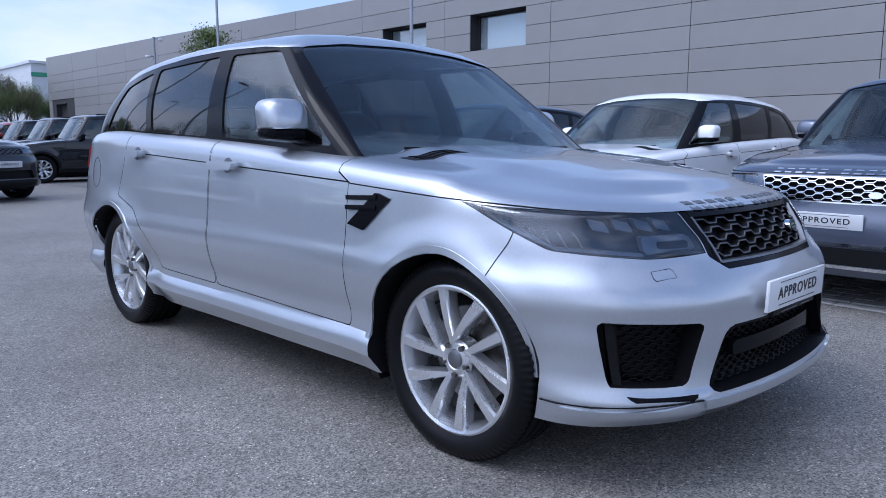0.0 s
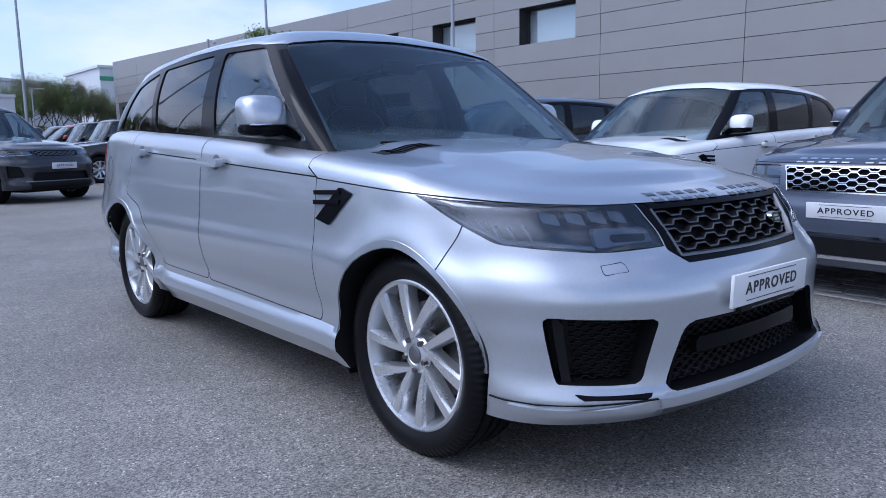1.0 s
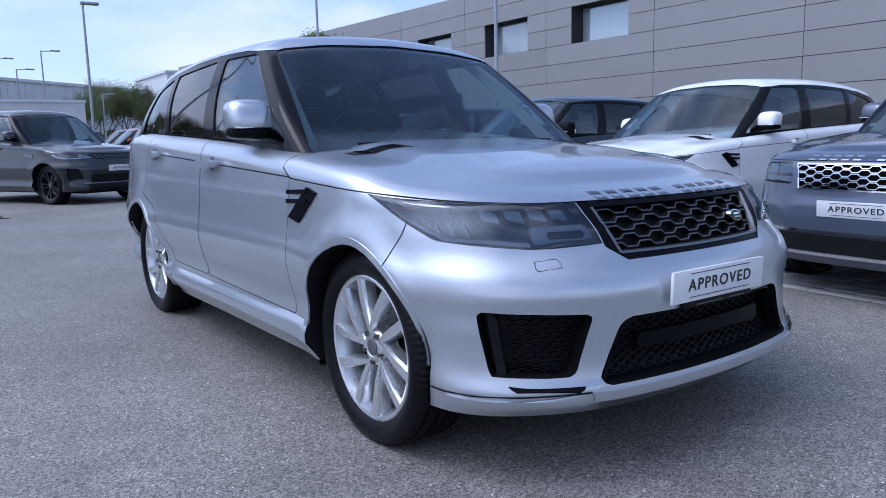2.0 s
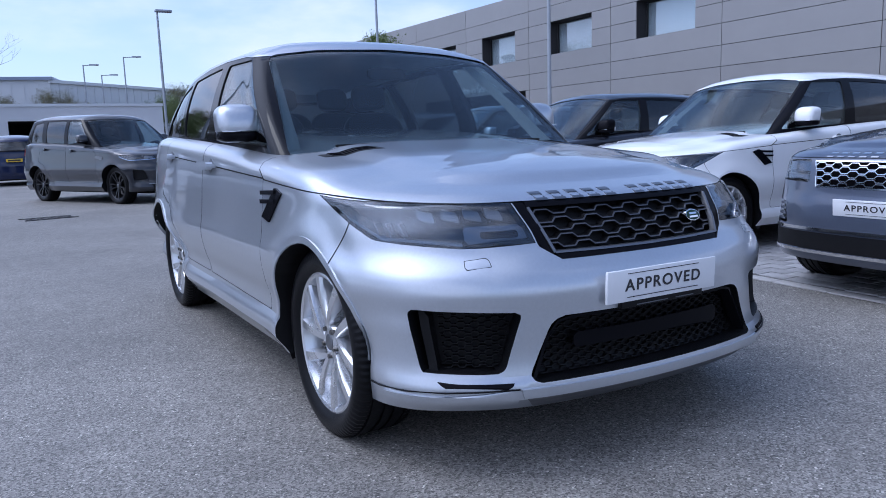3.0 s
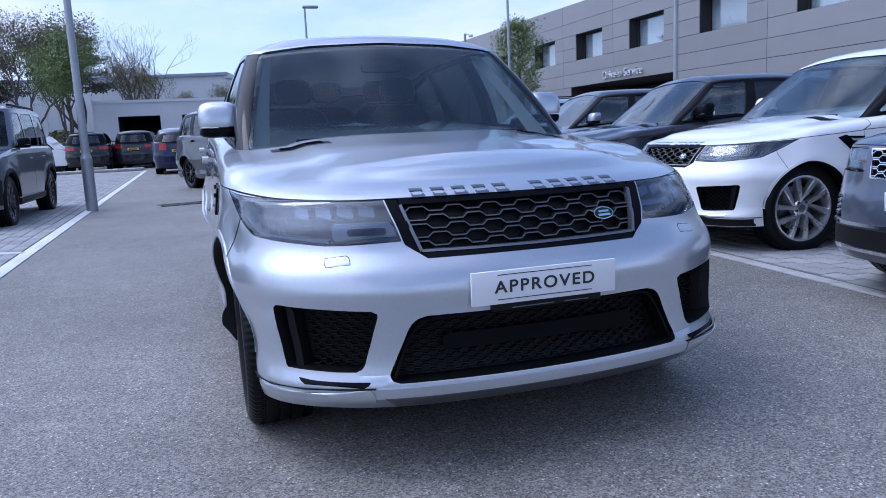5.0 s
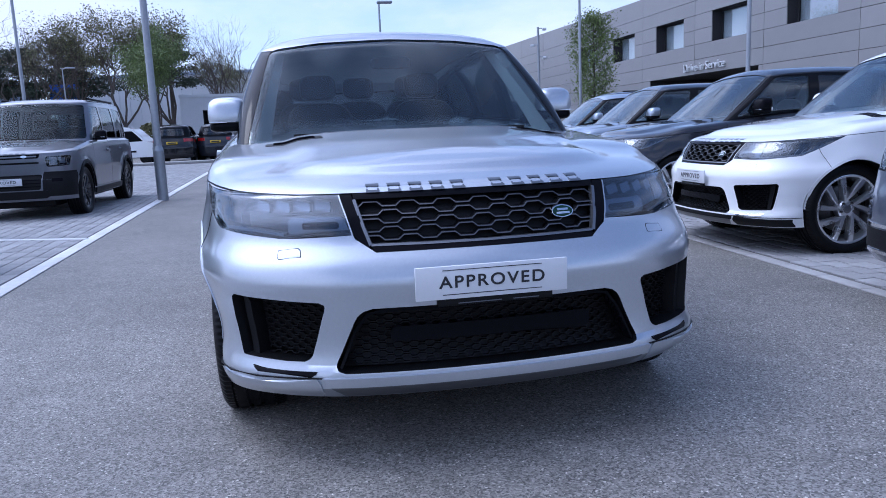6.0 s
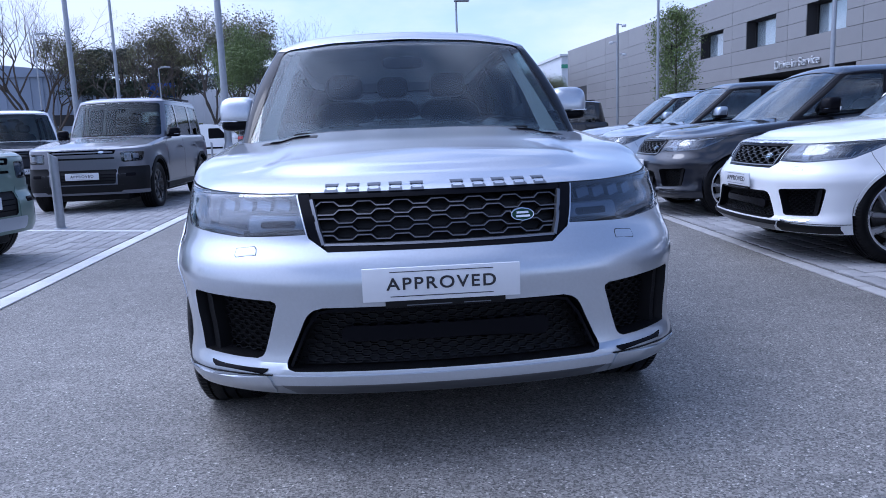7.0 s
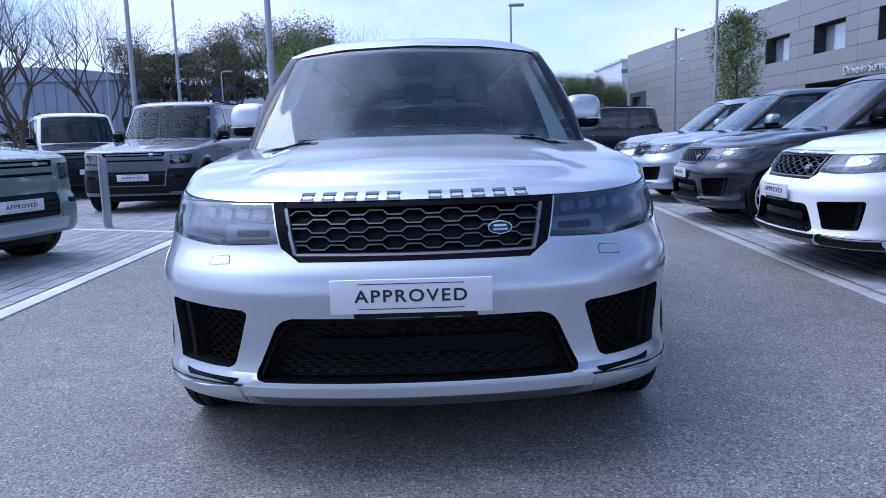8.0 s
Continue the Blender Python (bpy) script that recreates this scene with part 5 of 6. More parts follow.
def tall_saloon(paintm, name, label):
    """The larger, squarer four-by-four: tall bonnet, bright honeycomb grille, chrome bumper strips."""
    d = scaled(sport_dims(), 1.015, 1.03, 1.065)
    d["nose"] = [(0.2, 0.10), (0.27, 0.03), (0.33, 0.0), (0.5, 0.0), (0.62, 0.012), (0.72, 0.04), (0.82, 0.06), (0.92, 0.085), (0.98, 0.12), (1.02, 0.20), (1.08, 0.28)]
    d["plan"][0:6] = [(0, -0.865), (0.30, -0.855), (0.58, -0.815), (0.76, -0.735), (0.875, -0.60), (0.945, -0.42)]
    d["flank"] = [(0.22, -0.06), (0.30, -0.03), (0.40, -0.03), (0.55, -0.02), (0.75, 0.0), (1.0, -0.012), (1.3, -0.035)]
    d["bonnet"] = [(-1.2, 0.962), (-0.55, 0.968), (-0.2, 0.992), (0.60, 1.045), (0.68, 1.09), (0.68, 1.5), (-1.2, 1.5)]
    d["flare"], d["wheel_style"], d["tyre"], d["arch"] = 0.012, "ten", (0.38, 0.28, 0.265), (0.40, 0.382)
    S = Shell(d)
    X, Y = S.of_x, S.of_y
    flip = lambda p: [(-a, z) for a, z in p]
    head = rounded([(X(0.50), 0.795), (Y(-0.62), 0.80), (Y(-0.47), 0.84), (Y(-0.47), 0.945), (X(0.53), 0.955)], 0.02)
    gr = rounded([(X(-0.44), 0.765), (X(0.44), 0.765), (X(0.49), 0.945), (X(-0.49), 0.945)], 0.02)
    low = rounded([(X(-0.56), 0.330), (X(0.56), 0.330), (X(0.60), 0.455), (X(-0.60), 0.455)], 0.03)
    vent = rounded([(X(0.66), 0.50), (Y(-0.50), 0.505), (Y(-0.49), 0.665), (X(0.72), 0.66)], 0.02)
    d["openings"] = [(head, 0.075), (flip(head), 0.075), (gr, 0.05), (low, 0.06), (vent, 0.03), (flip(vent), 0.03)]
    car, S, C = build_vehicle(name, d, paintm, label)
    g = part("grille", S.slab(gr, -0.048, -0.044, 24, 6), GLOSS, car, "bright honeycomb grille")
    part("mesh", wave_bars(S, [(X(-0.435), 0.775), (X(0.435), 0.775), (X(0.48), 0.938), (X(-0.48), 0.938)], 6, 0.125, 0.0085, 0.0062, -0.03, -0.004), CHROME, g)
    rim = bmesh.new()
    S.strip([(X(-0.44), 0.768), (X(-0.2), 0.767), (0, 0.767), (X(0.2), 0.767), (X(0.44), 0.768)], 0.010, -0.03, 0.004, rim)
    S.strip([(X(-0.49), 0.943), (X(-0.2), 0.944), (0, 0.944), (X(0.2), 0.944), (X(0.49), 0.943)], 0.010, -0.03, 0.004, rim)
    for sg in (-1, 1):
        S.strip([(X(sg * 0.442), 0.768), (X(sg * 0.488), 0.943)], 0.010, -0.03, 0.004, rim)
    part("rim", rim, CHROME, g, "chrome grille edge")
    oval = [(X(0.30) + 0.045 * math.cos(a), 0.83 + 0.024 * math.sin(a)) for a in np.linspace(0, 2 * math.pi, 19)[:-1]]
    part("badge", S.slab(oval, -0.02, 0.003, 10, 8), CHROME, g)
    for sg, f in ((1, lambda p: p), (-1, flip)):
        lamp(S, car, f(head), "clear squared headlamp", cells=[f([(X(0.53), 0.87), (X(0.66), 0.87), (X(0.67), 0.935), (X(0.54), 0.935)]), f([(X(0.69), 0.865), (Y(-0.60), 0.87), (Y(-0.59), 0.935), (X(0.70), 0.935)]), f([(X(0.53), 0.81), (Y(-0.58), 0.815), (Y(-0.57), 0.845), (X(0.54), 0.845)])])
        for k in range(4):
            z = 0.528 + 0.036 * k
            part("vent_slat", S.strip(f([(X(0.69), z), (X(0.78), z), (Y(-0.60), z), (Y(-0.51), z)]), 0.016, -0.02, 0.004), paintm, car)
        part("side_vent", S.slab([(Y(y, sg), z) for y, z in ((0.60, 0.62), (0.66, 0.62), (0.66, 0.95), (0.60, 0.95))], -0.01, 0.008, 4, 8), ATLAS, car)
        part("tail_lamp", S.slab(f([(Y(3.96), 0.95), (Y(4.03), 0.95), (Y(4.03), 1.22), (Y(3.96), 1.22)]), -0.01, 0.008, 10, 6), REDLENS, car)
    lg = part("lower_grille", S.slab(low, -0.058, -0.05, 20, 4), TRIM, car)
    for z in (0.36, 0.39, 0.42):
        part("bar", S.strip([(X(x), z) for x in np.linspace(-0.55, 0.55, 13)], 0.008, -0.05, -0.02), GLOSS, lg)
    for z in (0.478, 0.318):
        part("bumper_strip", S.strip([(Y(-0.42, -1), z + 0.015)] + [(X(x), z) for x in np.linspace(-0.80, 0.80, 15)] + [(Y(-0.42), z + 0.015)], 0.022, -0.005, 0.010), CHROME, car, "chrome bumper strip")
    part("bumper_band", S.slab([(Y(-0.40, -1), 0.335), (Y(-0.40), 0.335), (Y(-0.40), 0.455), (Y(-0.40, -1), 0.455)], -0.01, 0.003, 60, 5), TRIM, car)
    bars_for_letters(S, car, CHROME, X(-0.42), X(0.43), 0.985, 0.032, (5, 5))
    number_plate(car, pose(0, -0.862, 0.640, 4, 0, 0))
    return car


def boxy(paintm, name, label, wheel_alloy=DARKALLOY, dark_low=True, white_roof=False):
    """The upright utility four-by-four: flat bonnet, square glass, round-edged lamps."""
    d = scaled(sport_dims(), 1.0, 1.0, 1.0)
    d.update(
        lining=None, plan=[(0, -0.80), (0.30, -0.79), (0.60, -0.765), (0.80, -0.70), (0.91, -0.58), (0.955, -0.38), (0.97, -0.1), (0.975, 0.4), (0.975, 1.4), (0.975, 2.4), (0.97, 3.2), (0.955, 3.6), (0.91, 3.80), (0.70, 3.87), (0.40, 3.89), (0, 3.90)],
        shoulder=[(-0.80, 1.045), (-0.4, 1.085), (0.0, 1.125), (0.7, 1.195), (1.5, 1.22), (2.5, 1.23), (3.9, 1.23)],
        nose=[(0.25, 0.08), (0.34, 0.01), (0.45, 0.0), (0.62, 0.01), (0.68, 0.05), (0.9, 0.055), (1.03, 0.07), (1.1, 0.12)],
        tail=[(0.3, 0.0), (0.8, 0.0), (1.2, 0.03)],
        flank=[(0.25, -0.05), (0.32, -0.025), (0.45, -0.01), (0.8, 0.0), (1.05, -0.01), (1.2, -0.03)],
        bottom=0.30, edge=0.05, axles=(0.0, 3.02), arch=(0.435, 0.40), flare=0.02, crown=0.015, dome=0.012,
        bonnet=[(-1.2, 1.005), (-0.4, 1.035), (0.0, 1.07), (0.62, 1.135), (0.68, 1.15), (0.68, 1.6), (-1.2, 1.6)],
        doors=[[(0.64, 0.43), (1.72, 0.43), (1.75, 0.9), (1.75, 1.5), (0.72, 1.5), (0.64, 1.06)], [(1.735, 0.43), (2.46, 0.43), (2.62, 0.72), (2.72, 0.85), (2.72, 1.5), (1.765, 1.5), (1.765, 0.9)]],
        handles=[(1.55, 1.02), (2.55, 1.03)], crease=None,
        waist=[(0, 0.72), (0.35, 0.74), (0.65, 0.80), (0.84, 0.92), (0.885, 1.2), (0.895, 1.8), (0.895, 2.6), (0.89, 3.2), (0.86, 3.62), (0.6, 3.80), (0, 3.83)],
        roof=[(0, 1.20), (0.30, 1.21), (0.58, 1.25), (0.73, 1.34), (0.785, 1.60), (0.80, 2.0), (0.80, 2.6), (0.80, 3.1), (0.77, 3.50), (0.5, 3.66), (0, 3.69)],
        waist_z=[(0.7, 1.185), (1.5, 1.22), (2.5, 1.23), (3.9, 1.23)],
        roof_z=[(1.2, 1.85), (1.6, 1.88), (2.4, 1.89), (3.1, 1.88), (3.69, 1.85)],
        bow=0.02, arc=0.03, roof_crown=0.04,
        side_windows=[([(1.02, 1.245), (1.70, 1.245), (1.74, 1.80), (1.36, 1.80)], SIDEGLASS), ([(1.80, 1.245), (2.62, 1.245), (2.66, 1.80), (1.82, 1.80)], PRIVACY), ([(2.76, 1.245), (3.42, 1.245), (3.34, 1.78), (2.78, 1.80)], PRIVACY)],
        screen=[(-0.80, 1.235), (0.80, 1.235), (0.715, 1.825), (0.4, 1.845), (0, 1.852), (-0.4, 1.845), (-0.715, 1.825)], screen_y=(0.2, 1.36),
        rear_screen=[(-0.6, 1.28), (0.6, 1.28), (0.55, 1.76), (-0.55, 1.76)], rear_y=(3.3, 4.2),
        roof_cut=[(1.1, 1.865), (1.4, 1.855), (2.4, 1.865), (3.3, 1.855), (3.9, 1.83), (3.9, 2.1), (1.1, 2.1)],
        dash=(1.05, 1.12), cab_w=0.80, seat_z=0.75, cab_back=3.5, mirror_in=(1.2, 1.70),
        mirrors=(1.0, 1.08, 1.28, 1.0), tyre=(0.395, 0.26, 0.255), track=0.845, wheel_style="ten", alloy=wheel_alloy,
        pillar_paint=paintm, pillar_label="painted window pillars",
    )
    if white_roof:
        d["roof_paint"] = WHITE
    d["mirror_paint"] = GLOSS
    S = Shell(d)
    X, Y = S.of_x, S.of_y
    flip = lambda p: [(-a, z) for a, z in p]
    head = rounded([(X(0.60), 0.81), (Y(-0.62), 0.815), (Y(-0.56), 0.975), (X(0.59), 0.975)], 0.03)
    gr = rounded([(X(-0.50), 0.945), (X(0.50), 0.945), (X(0.53), 1.01), (X(-0.53), 1.01)], 0.02)
    slot = rounded([(X(-0.50), 0.865), (X(0.50), 0.865), (X(0.50), 0.892), (X(-0.50), 0.892)], 0.01)
    low = rounded([(X(-0.50), 0.47), (X(0.50), 0.47), (X(0.53), 0.70), (X(-0.53), 0.70)], 0.03)
    d["openings"] = [(head, 0.06), (flip(head), 0.06), (gr, 0.04), (slot, 0.03), (low, 0.05)]
    car, S, C = build_vehicle(name, d, paintm, label)
    g = part("grille", S.slab(gr, -0.038, -0.034, 20, 4), GLOSS, car, "slim black grille")
    part("bar", S.strip([(X(x), 0.978) for x in np.linspace(-0.47, 0.47, 11)], 0.022, -0.03, -0.004), paintm, g)
    part("badge", S.slab([(X(0.30) + 0.045 * math.cos(a), 0.978 + 0.022 * math.sin(a)) for a in np.linspace(0, 2 * math.pi, 17)[:-1]], -0.02, 0.003, 8, 6), CHROME, g)
    for sg, f in ((1, lambda p: p), (-1, flip)):
        lamp(S, car, f(head), "square headlamp with round light", 0.06, cells=[f([(X(0.64), 0.835), (X(0.75), 0.835), (X(0.75), 0.955), (X(0.64), 0.955)]), f([(X(0.78), 0.86), (X(0.855), 0.86), (X(0.855), 0.945), (X(0.78), 0.945)])])
        part("fog_lamp", S.slab(f(rounded([(X(0.66), 0.585), (X(0.80), 0.585), (X(0.80), 0.635), (X(0.66), 0.635)], 0.01)), -0.01, 0.008, 6, 4), GLOSS, car)
        part("bumper_end", S.slab(f(rounded([(X(0.53), 0.36), (Y(-0.46), 0.36), (Y(-0.46), 0.74 if dark_low else 0.60), (X(0.54), 0.74 if dark_low else 0.60)], 0.03)), -0.01, 0.006, 16, 8), TRIM if dark_low else paintm, car)
        part("arch_trim", S.strip([(Y(0.47 * math.cos(a), sg), 0.40 + 0.47 * math.sin(a)) for a in np.linspace(0.05, 2.6, 20)], 0.05, -0.01, 0.018), TRIM, car)
        part("arch_trim", S.strip([(Y(3.02 + 0.47 * math.cos(a), sg), 0.40 + 0.47 * math.sin(a)) for a in np.linspace(0.05, 3.09, 20)], 0.05, -0.01, 0.018), TRIM, car)
        part("sill", S.slab([(Y(y, sg), z) for y, z in ((0.45, 0.31), (2.55, 0.31), (2.55, 0.40), (0.45, 0.40))], -0.01, 0.02, 12, 3), TRIM, car)
        part("roof_rail", one_box(sg * 0.70 - 0.02, sg * 0.70 + 0.02, 1.6, 3.4, 1.93, 1.965, 0.01), TRIM, car)
    lg = part("lower_grille", S.slab(low, -0.048, -0.04, 20, 6), TRIM, car)
    for z in (0.52, 0.57, 0.62):
        part("bar", S.strip([(X(x), z) for x in np.linspace(-0.49, 0.49, 11)], 0.010, -0.04, -0.01), GLOSS, lg)
    part("bumper_panel", S.slab(rounded([(X(-0.60), 0.46), (X(0.60), 0.46), (X(0.60), 0.735), (X(-0.60), 0.735)], 0.02), -0.02, -0.012, 24, 6), TRIM, car)
    part("skid_plate", S.slab(rounded([(X(-0.60), 0.335), (X(0.60), 0.335), (X(0.64), 0.455), (X(-0.64), 0.455)], 0.03), -0.03, 0.008, 24, 5), PALE if not dark_low else TRIM, car)
    bars_for_letters(S, car, LETTER, X(-0.33), X(0.33), 1.028, 0.022, (8,))
    number_plate(car, pose(0.0, -0.815, 0.60, 0, 0, 0))
    wip = bmesh.new()
    pipe(wip, [(-0.55, 0.80, 1.25), (-0.1, 0.76, 1.255), (0.15, 0.78, 1.25)], 0.009, 6)
    part("wiper", wip, TRIM, car)
    return car


def family(paintm, name, label):
    """The seven-seat family four-by-four: long roof, slim lamps, dark wheels."""
    d = scaled(sport_dims(), 1.02, 1.0, 1.04)
    d["roof"] = [(0, 1.30), (0.33, 1.305), (0.58, 1.32), (0.705, 1.37), (0.745, 1.48), (0.752, 1.75), (0.755, 2.2), (0.75, 2.7), (0.74, 3.1), (0.69, 3.45), (0.42, 3.60), (0, 3.64)]
    d["roof_z"] = [(1.3, 1.68), (1.5, 1.71), (1.9, 1.735), (2.3, 1.745), (2.8, 1.755), (3.2, 1.74), (3.64, 1.69)]
    d["roof_cut"] = [(1.2, 1.70), (1.45, 1.70), (1.9, 1.722), (2.3, 1.73), (2.8, 1.74), (3.2, 1.725), (3.8, 1.66), (3.8, 2.1), (1.2, 2.1)]
    d["side_windows"] = [([(0.95, 1.245), (1.735, 1.215), (1.80, 1.685), (1.40, 1.67)], SIDEGLASS), ([(1.86, 1.225), (2.60, 1.25), (2.68, 1.70), (1.92, 1.69)], PRIVACY), ([(2.76, 1.26), (3.30, 1.28), (3.22, 1.66), (2.84, 1.70)], PRIVACY)]
    d["screen"] = [(-0.81, 1.135), (0.81, 1.135), (0.69, 1.665), (0.40, 1.70), (0, 1.712), (-0.40, 1.70), (-0.69, 1.665)]
    d["screen_y"] = (0.2, 1.43)
    d["rear_screen"], d["rear_y"] = [(-0.6, 1.30), (0.6, 1.30), (0.55, 1.63), (-0.55, 1.63)], (3.3, 4.2)
    d["wheel_style"], d["alloy"], d["tyre"], d["arch"] = "multi", DARKALLOY, (0.378, 0.275, 0.26), (0.40, 0.38)
    d["bonnet"] = [(-1.2, 0.955), (-0.55, 0.96), (-0.2, 0.985), (0.585, 1.02), (0.66, 1.07), (0.66, 1.5), (-1.2, 1.5)]
    S = Shell(d)
    X, Y = S.of_x, S.of_y
    flip = lambda p: [(-a, z) for a, z in p]
    head = rounded([(X(0.47), 0.86), (Y(-0.55), 0.835), (Y(-0.35), 0.90), (Y(-0.22), 0.955), (X(0.49), 0.94)], 0.02)
    gr = rounded([(X(-0.44), 0.835), (X(0.44), 0.835), (X(0.45), 0.935), (X(-0.45), 0.935)], 0.02)
    low = rounded([(X(-0.60), 0.40), (X(0.60), 0.40), (X(0.55), 0.55), (X(-0.55), 0.55)], 0.03)
    duct = rounded([(X(0.70), 0.48), (Y(-0.55), 0.46), (Y(-0.54), 0.68), (X(0.76), 0.66)], 0.03)
    d["openings"] = [(head, 0.06), (flip(head), 0.06), (gr, 0.04), (low, 0.06), (duct, 0.03), (flip(duct), 0.03)]
    car, S, C = build_vehicle(name, d, paintm, label)
    g = part("grille", S.slab(gr, -0.038, -0.034, 20, 4), GLOSS, car, "black grille with grey bars")
    part("mesh", wave_bars(S, [(X(-0.42), 0.845), (X(0.42), 0.845), (X(0.43), 0.925), (X(-0.43), 0.925)], 3, 0.12, 0.007, 0.010, -0.03, -0.006), ATLAS, g)
    for sg, f in ((1, lambda p: p), (-1, flip)):
        lamp(S, car, f(head), "slim headlamp with bright strip", 0.06, cells=[f([(X(0.52), 0.875), (X(0.68), 0.87), (X(0.68), 0.925), (X(0.53), 0.925)])], strip=f([(X(0.50), 0.868), (X(0.70), 0.852), (Y(-0.52), 0.848), (Y(-0.30), 0.925)]))
        part("side_vent", S.slab([(Y(y, sg), z) for y, z in ((0.30, 0.93), (0.55, 0.95), (0.58, 0.91), (0.33, 0.87))], -0.01, 0.008, 6, 4), ATLAS, car)
        part("tail_lamp", S.slab(f([(Y(3.60), 1.0), (Y(3.90), 1.0), (Y(3.90), 1.15), (Y(3.58), 1.15)]), -0.01, 0.008, 10, 6), REDLENS, car)
    part("lower_grille", S.slab(low, -0.058, -0.05, 20, 4), TRIM, car)
    part("skid_plate", S.slab([(X(-0.62), 0.25), (X(0.62), 0.25), (X(0.66), 0.385), (X(-0.66), 0.385)], -0.02, 0.006, 24, 4), TRIM, car)
    part("bumper_strip", S.strip([(X(x), 0.392) for x in np.linspace(-0.70, 0.70, 15)], 0.016, -0.01, 0.010), ATLAS, car)
    bars_for_letters(S, car, LETTER, X(-0.30), X(0.30), 0.985, 0.022, (9,))
    number_plate(car, pose(0.0, -0.862, 0.66, 4, 0, 0))
    return car


def place(ob, x, y, turn, z=0.0):
    ob.matrix_world = pose(x, y, z, 0, 0, turn)
    return ob


BAYS = "cars in the paved bays"
white = repaint(copy_thing(main_car, pose(3.75, 2.78, 0, 0, 0, -94)), {SILVER: WHITE, ("splitter", SILVER): TRIM, ("splitter_end", SILVER): TRIM, ("slot", GLOSS): CHROME})
tagged(white, "white four-by-four parked on the block paving", group=BAYS)
dark = repaint(copy_thing(main_car, pose(4.02, 5.85, 0, 0, 0, -94)), {SILVER: DARKGREY, ("roof", SILVER): BLACKP, ("splitter", SILVER): TRIM, ("cap", SILVER): GLOSS})
tagged(dark, "dark grey four-by-four with a black roof in a paved bay", group=BAYS)
pale = repaint(copy_thing(main_car, pose(4.28, 9.0, 0, 0, 0, -95)), {SILVER: PALE, ("roof", SILVER): BLACKP, ("splitter", SILVER): TRIM})
tagged(pale, "pale blue-grey four-by-four with a black roof in a bay", group=BAYS)
pale2 = repaint(copy_thing(main_car, pose(4.75, 12.2, 0, 0, 0, -96)), {SILVER: PALE})
tagged(pale2, "pale silver four-by-four in the far paved bay", group=BAYS)

saloon = tall_saloon(BLUEGREY, "large_suv", "blue-grey large four-by-four with bright chrome grille")
place(saloon, 3.48, -0.15, -94)
tagged(saloon, group=BAYS)
blue = repaint(copy_thing(saloon, pose(-1.72, 32.0, 0, 0, 0, 180)), {BLUEGREY: NAVY})
tagged(blue, "navy four-by-four seen from behind on the asphalt", "car", group="cars across the lot")
number_plate(blue, pose(0, 4.075, 0.92, 0, 0, 180), yellow=True, word=False)

saloon.scale = (1, 1, 0.965)

disco = family(GREY, "family_suv", "grey family four-by-four with dark alloy wheels")
place(disco, 0.95, 14.9, 25)
disco.scale = (1.07, 1.07, 1.09)
tagged(disco, group="cars across the lot")

defender = boxy(LIGHTGREY, "utility_suv", "grey upright utility four-by-four on block paving")
place(defender, -4.80, 9.9, -1)
tagged(defender, group="upright cars along the west bays")
green = repaint(copy_thing(defender, pose(-4.47, 3.88, 0, 0, 0, 74)), {LIGHTGREY: GREEN, ("skid_plate", TRIM): PALE, ("bumper_end", TRIM): GREEN})
tagged(green, "pale green upright utility four-by-four beside a bollard", group="upright cars along the west bays")
third = repaint(copy_thing(defender, pose(-7.6, 13.6, 0, 0, 0, 32)), {LIGHTGREY: DARKGREY, ("roof", LIGHTGREY): WHITE, ("window_frame", LIGHTGREY): WHITE})
tagged(third, "dark utility four-by-four with a white roof", group="upright cars along the west bays")
for i, (x, y, r, pm, lab) in enumerate(((3.9, 21.6, -92, BLACKP, "black upright four-by-four with silver wheels"), (4.0, 24.9, -92, DARKGREY, "dark grey upright four-by-four in the far row"), (4.1, 28.2, -92, BLACKP, "black upright four-by-four in the far row"), (6.9, 16.4, -96, BLACKP, "black upright four-by-four behind the pale car"))):
    c = repaint(copy_thing(defender, pose(x, y, 0, 0, 0, r)), {LIGHTGREY: pm, DARKALLOY: ALLOY})
    tagged(c, lab, group="upright cars in the far rows")
for x, y, r, pm, lab in ((-6.3, 42.0, 180, BLACKP, "black car with a yellow rear plate"), (-3.9, 43.0, 176, DARKGREY, "dark car by the wash bays"), (-4.0, 47.5, 0, BLACKP, "black car inside the open wash bay")):
    c = repaint(copy_thing(disco, pose(x, y, 0, 0, 0, r)), {GREY: pm})
    tagged(c, lab, "car", group="cars across the lot")
    if r > 90:
        number_plate(c, pose(0, 3.96, 0.95, 0, 0, 180), yellow=True, word=False)
for k, (x, y, pm, lab) in enumerate(((4.6, 33.0, RED, "red car in the far row"), (4.7, 36.0, GREY, "grey car in the far row"), (-13.5, 16.5, DARKGREY, "dark car at the edge of the lot"))):
    c = repaint(copy_thing(disco, pose(x, y, 0, 0, 0, -90 if k < 2 else 5)), {GREY: pm})
    tagged(c, lab, "car", group="cars in the far rows")

# ---- the site: edging, paving, poles, trees, far buildings ----
def line_of_stones(name, parent, x_of, y0, y1, w, length, material, z=0.012):
    bm = one_box(-w / 2, w / 2, -length / 2 + 0.004, length / 2 - 0.004, 0, z, 0.003)
    first = part(name, bm, material, parent)
    n = int((y1 - y0) / length)
    for i in range(n):
        y = y0 + (i + 0.5) * length
        m = pose(x_of(y), y, 0, 0, 0, -math.degrees(math.atan(x_of(y + 0.5) - x_of(y - 0.5))))
        if i == 0:
            first.matrix_basis = m
        else:
            share(first, parent, m)


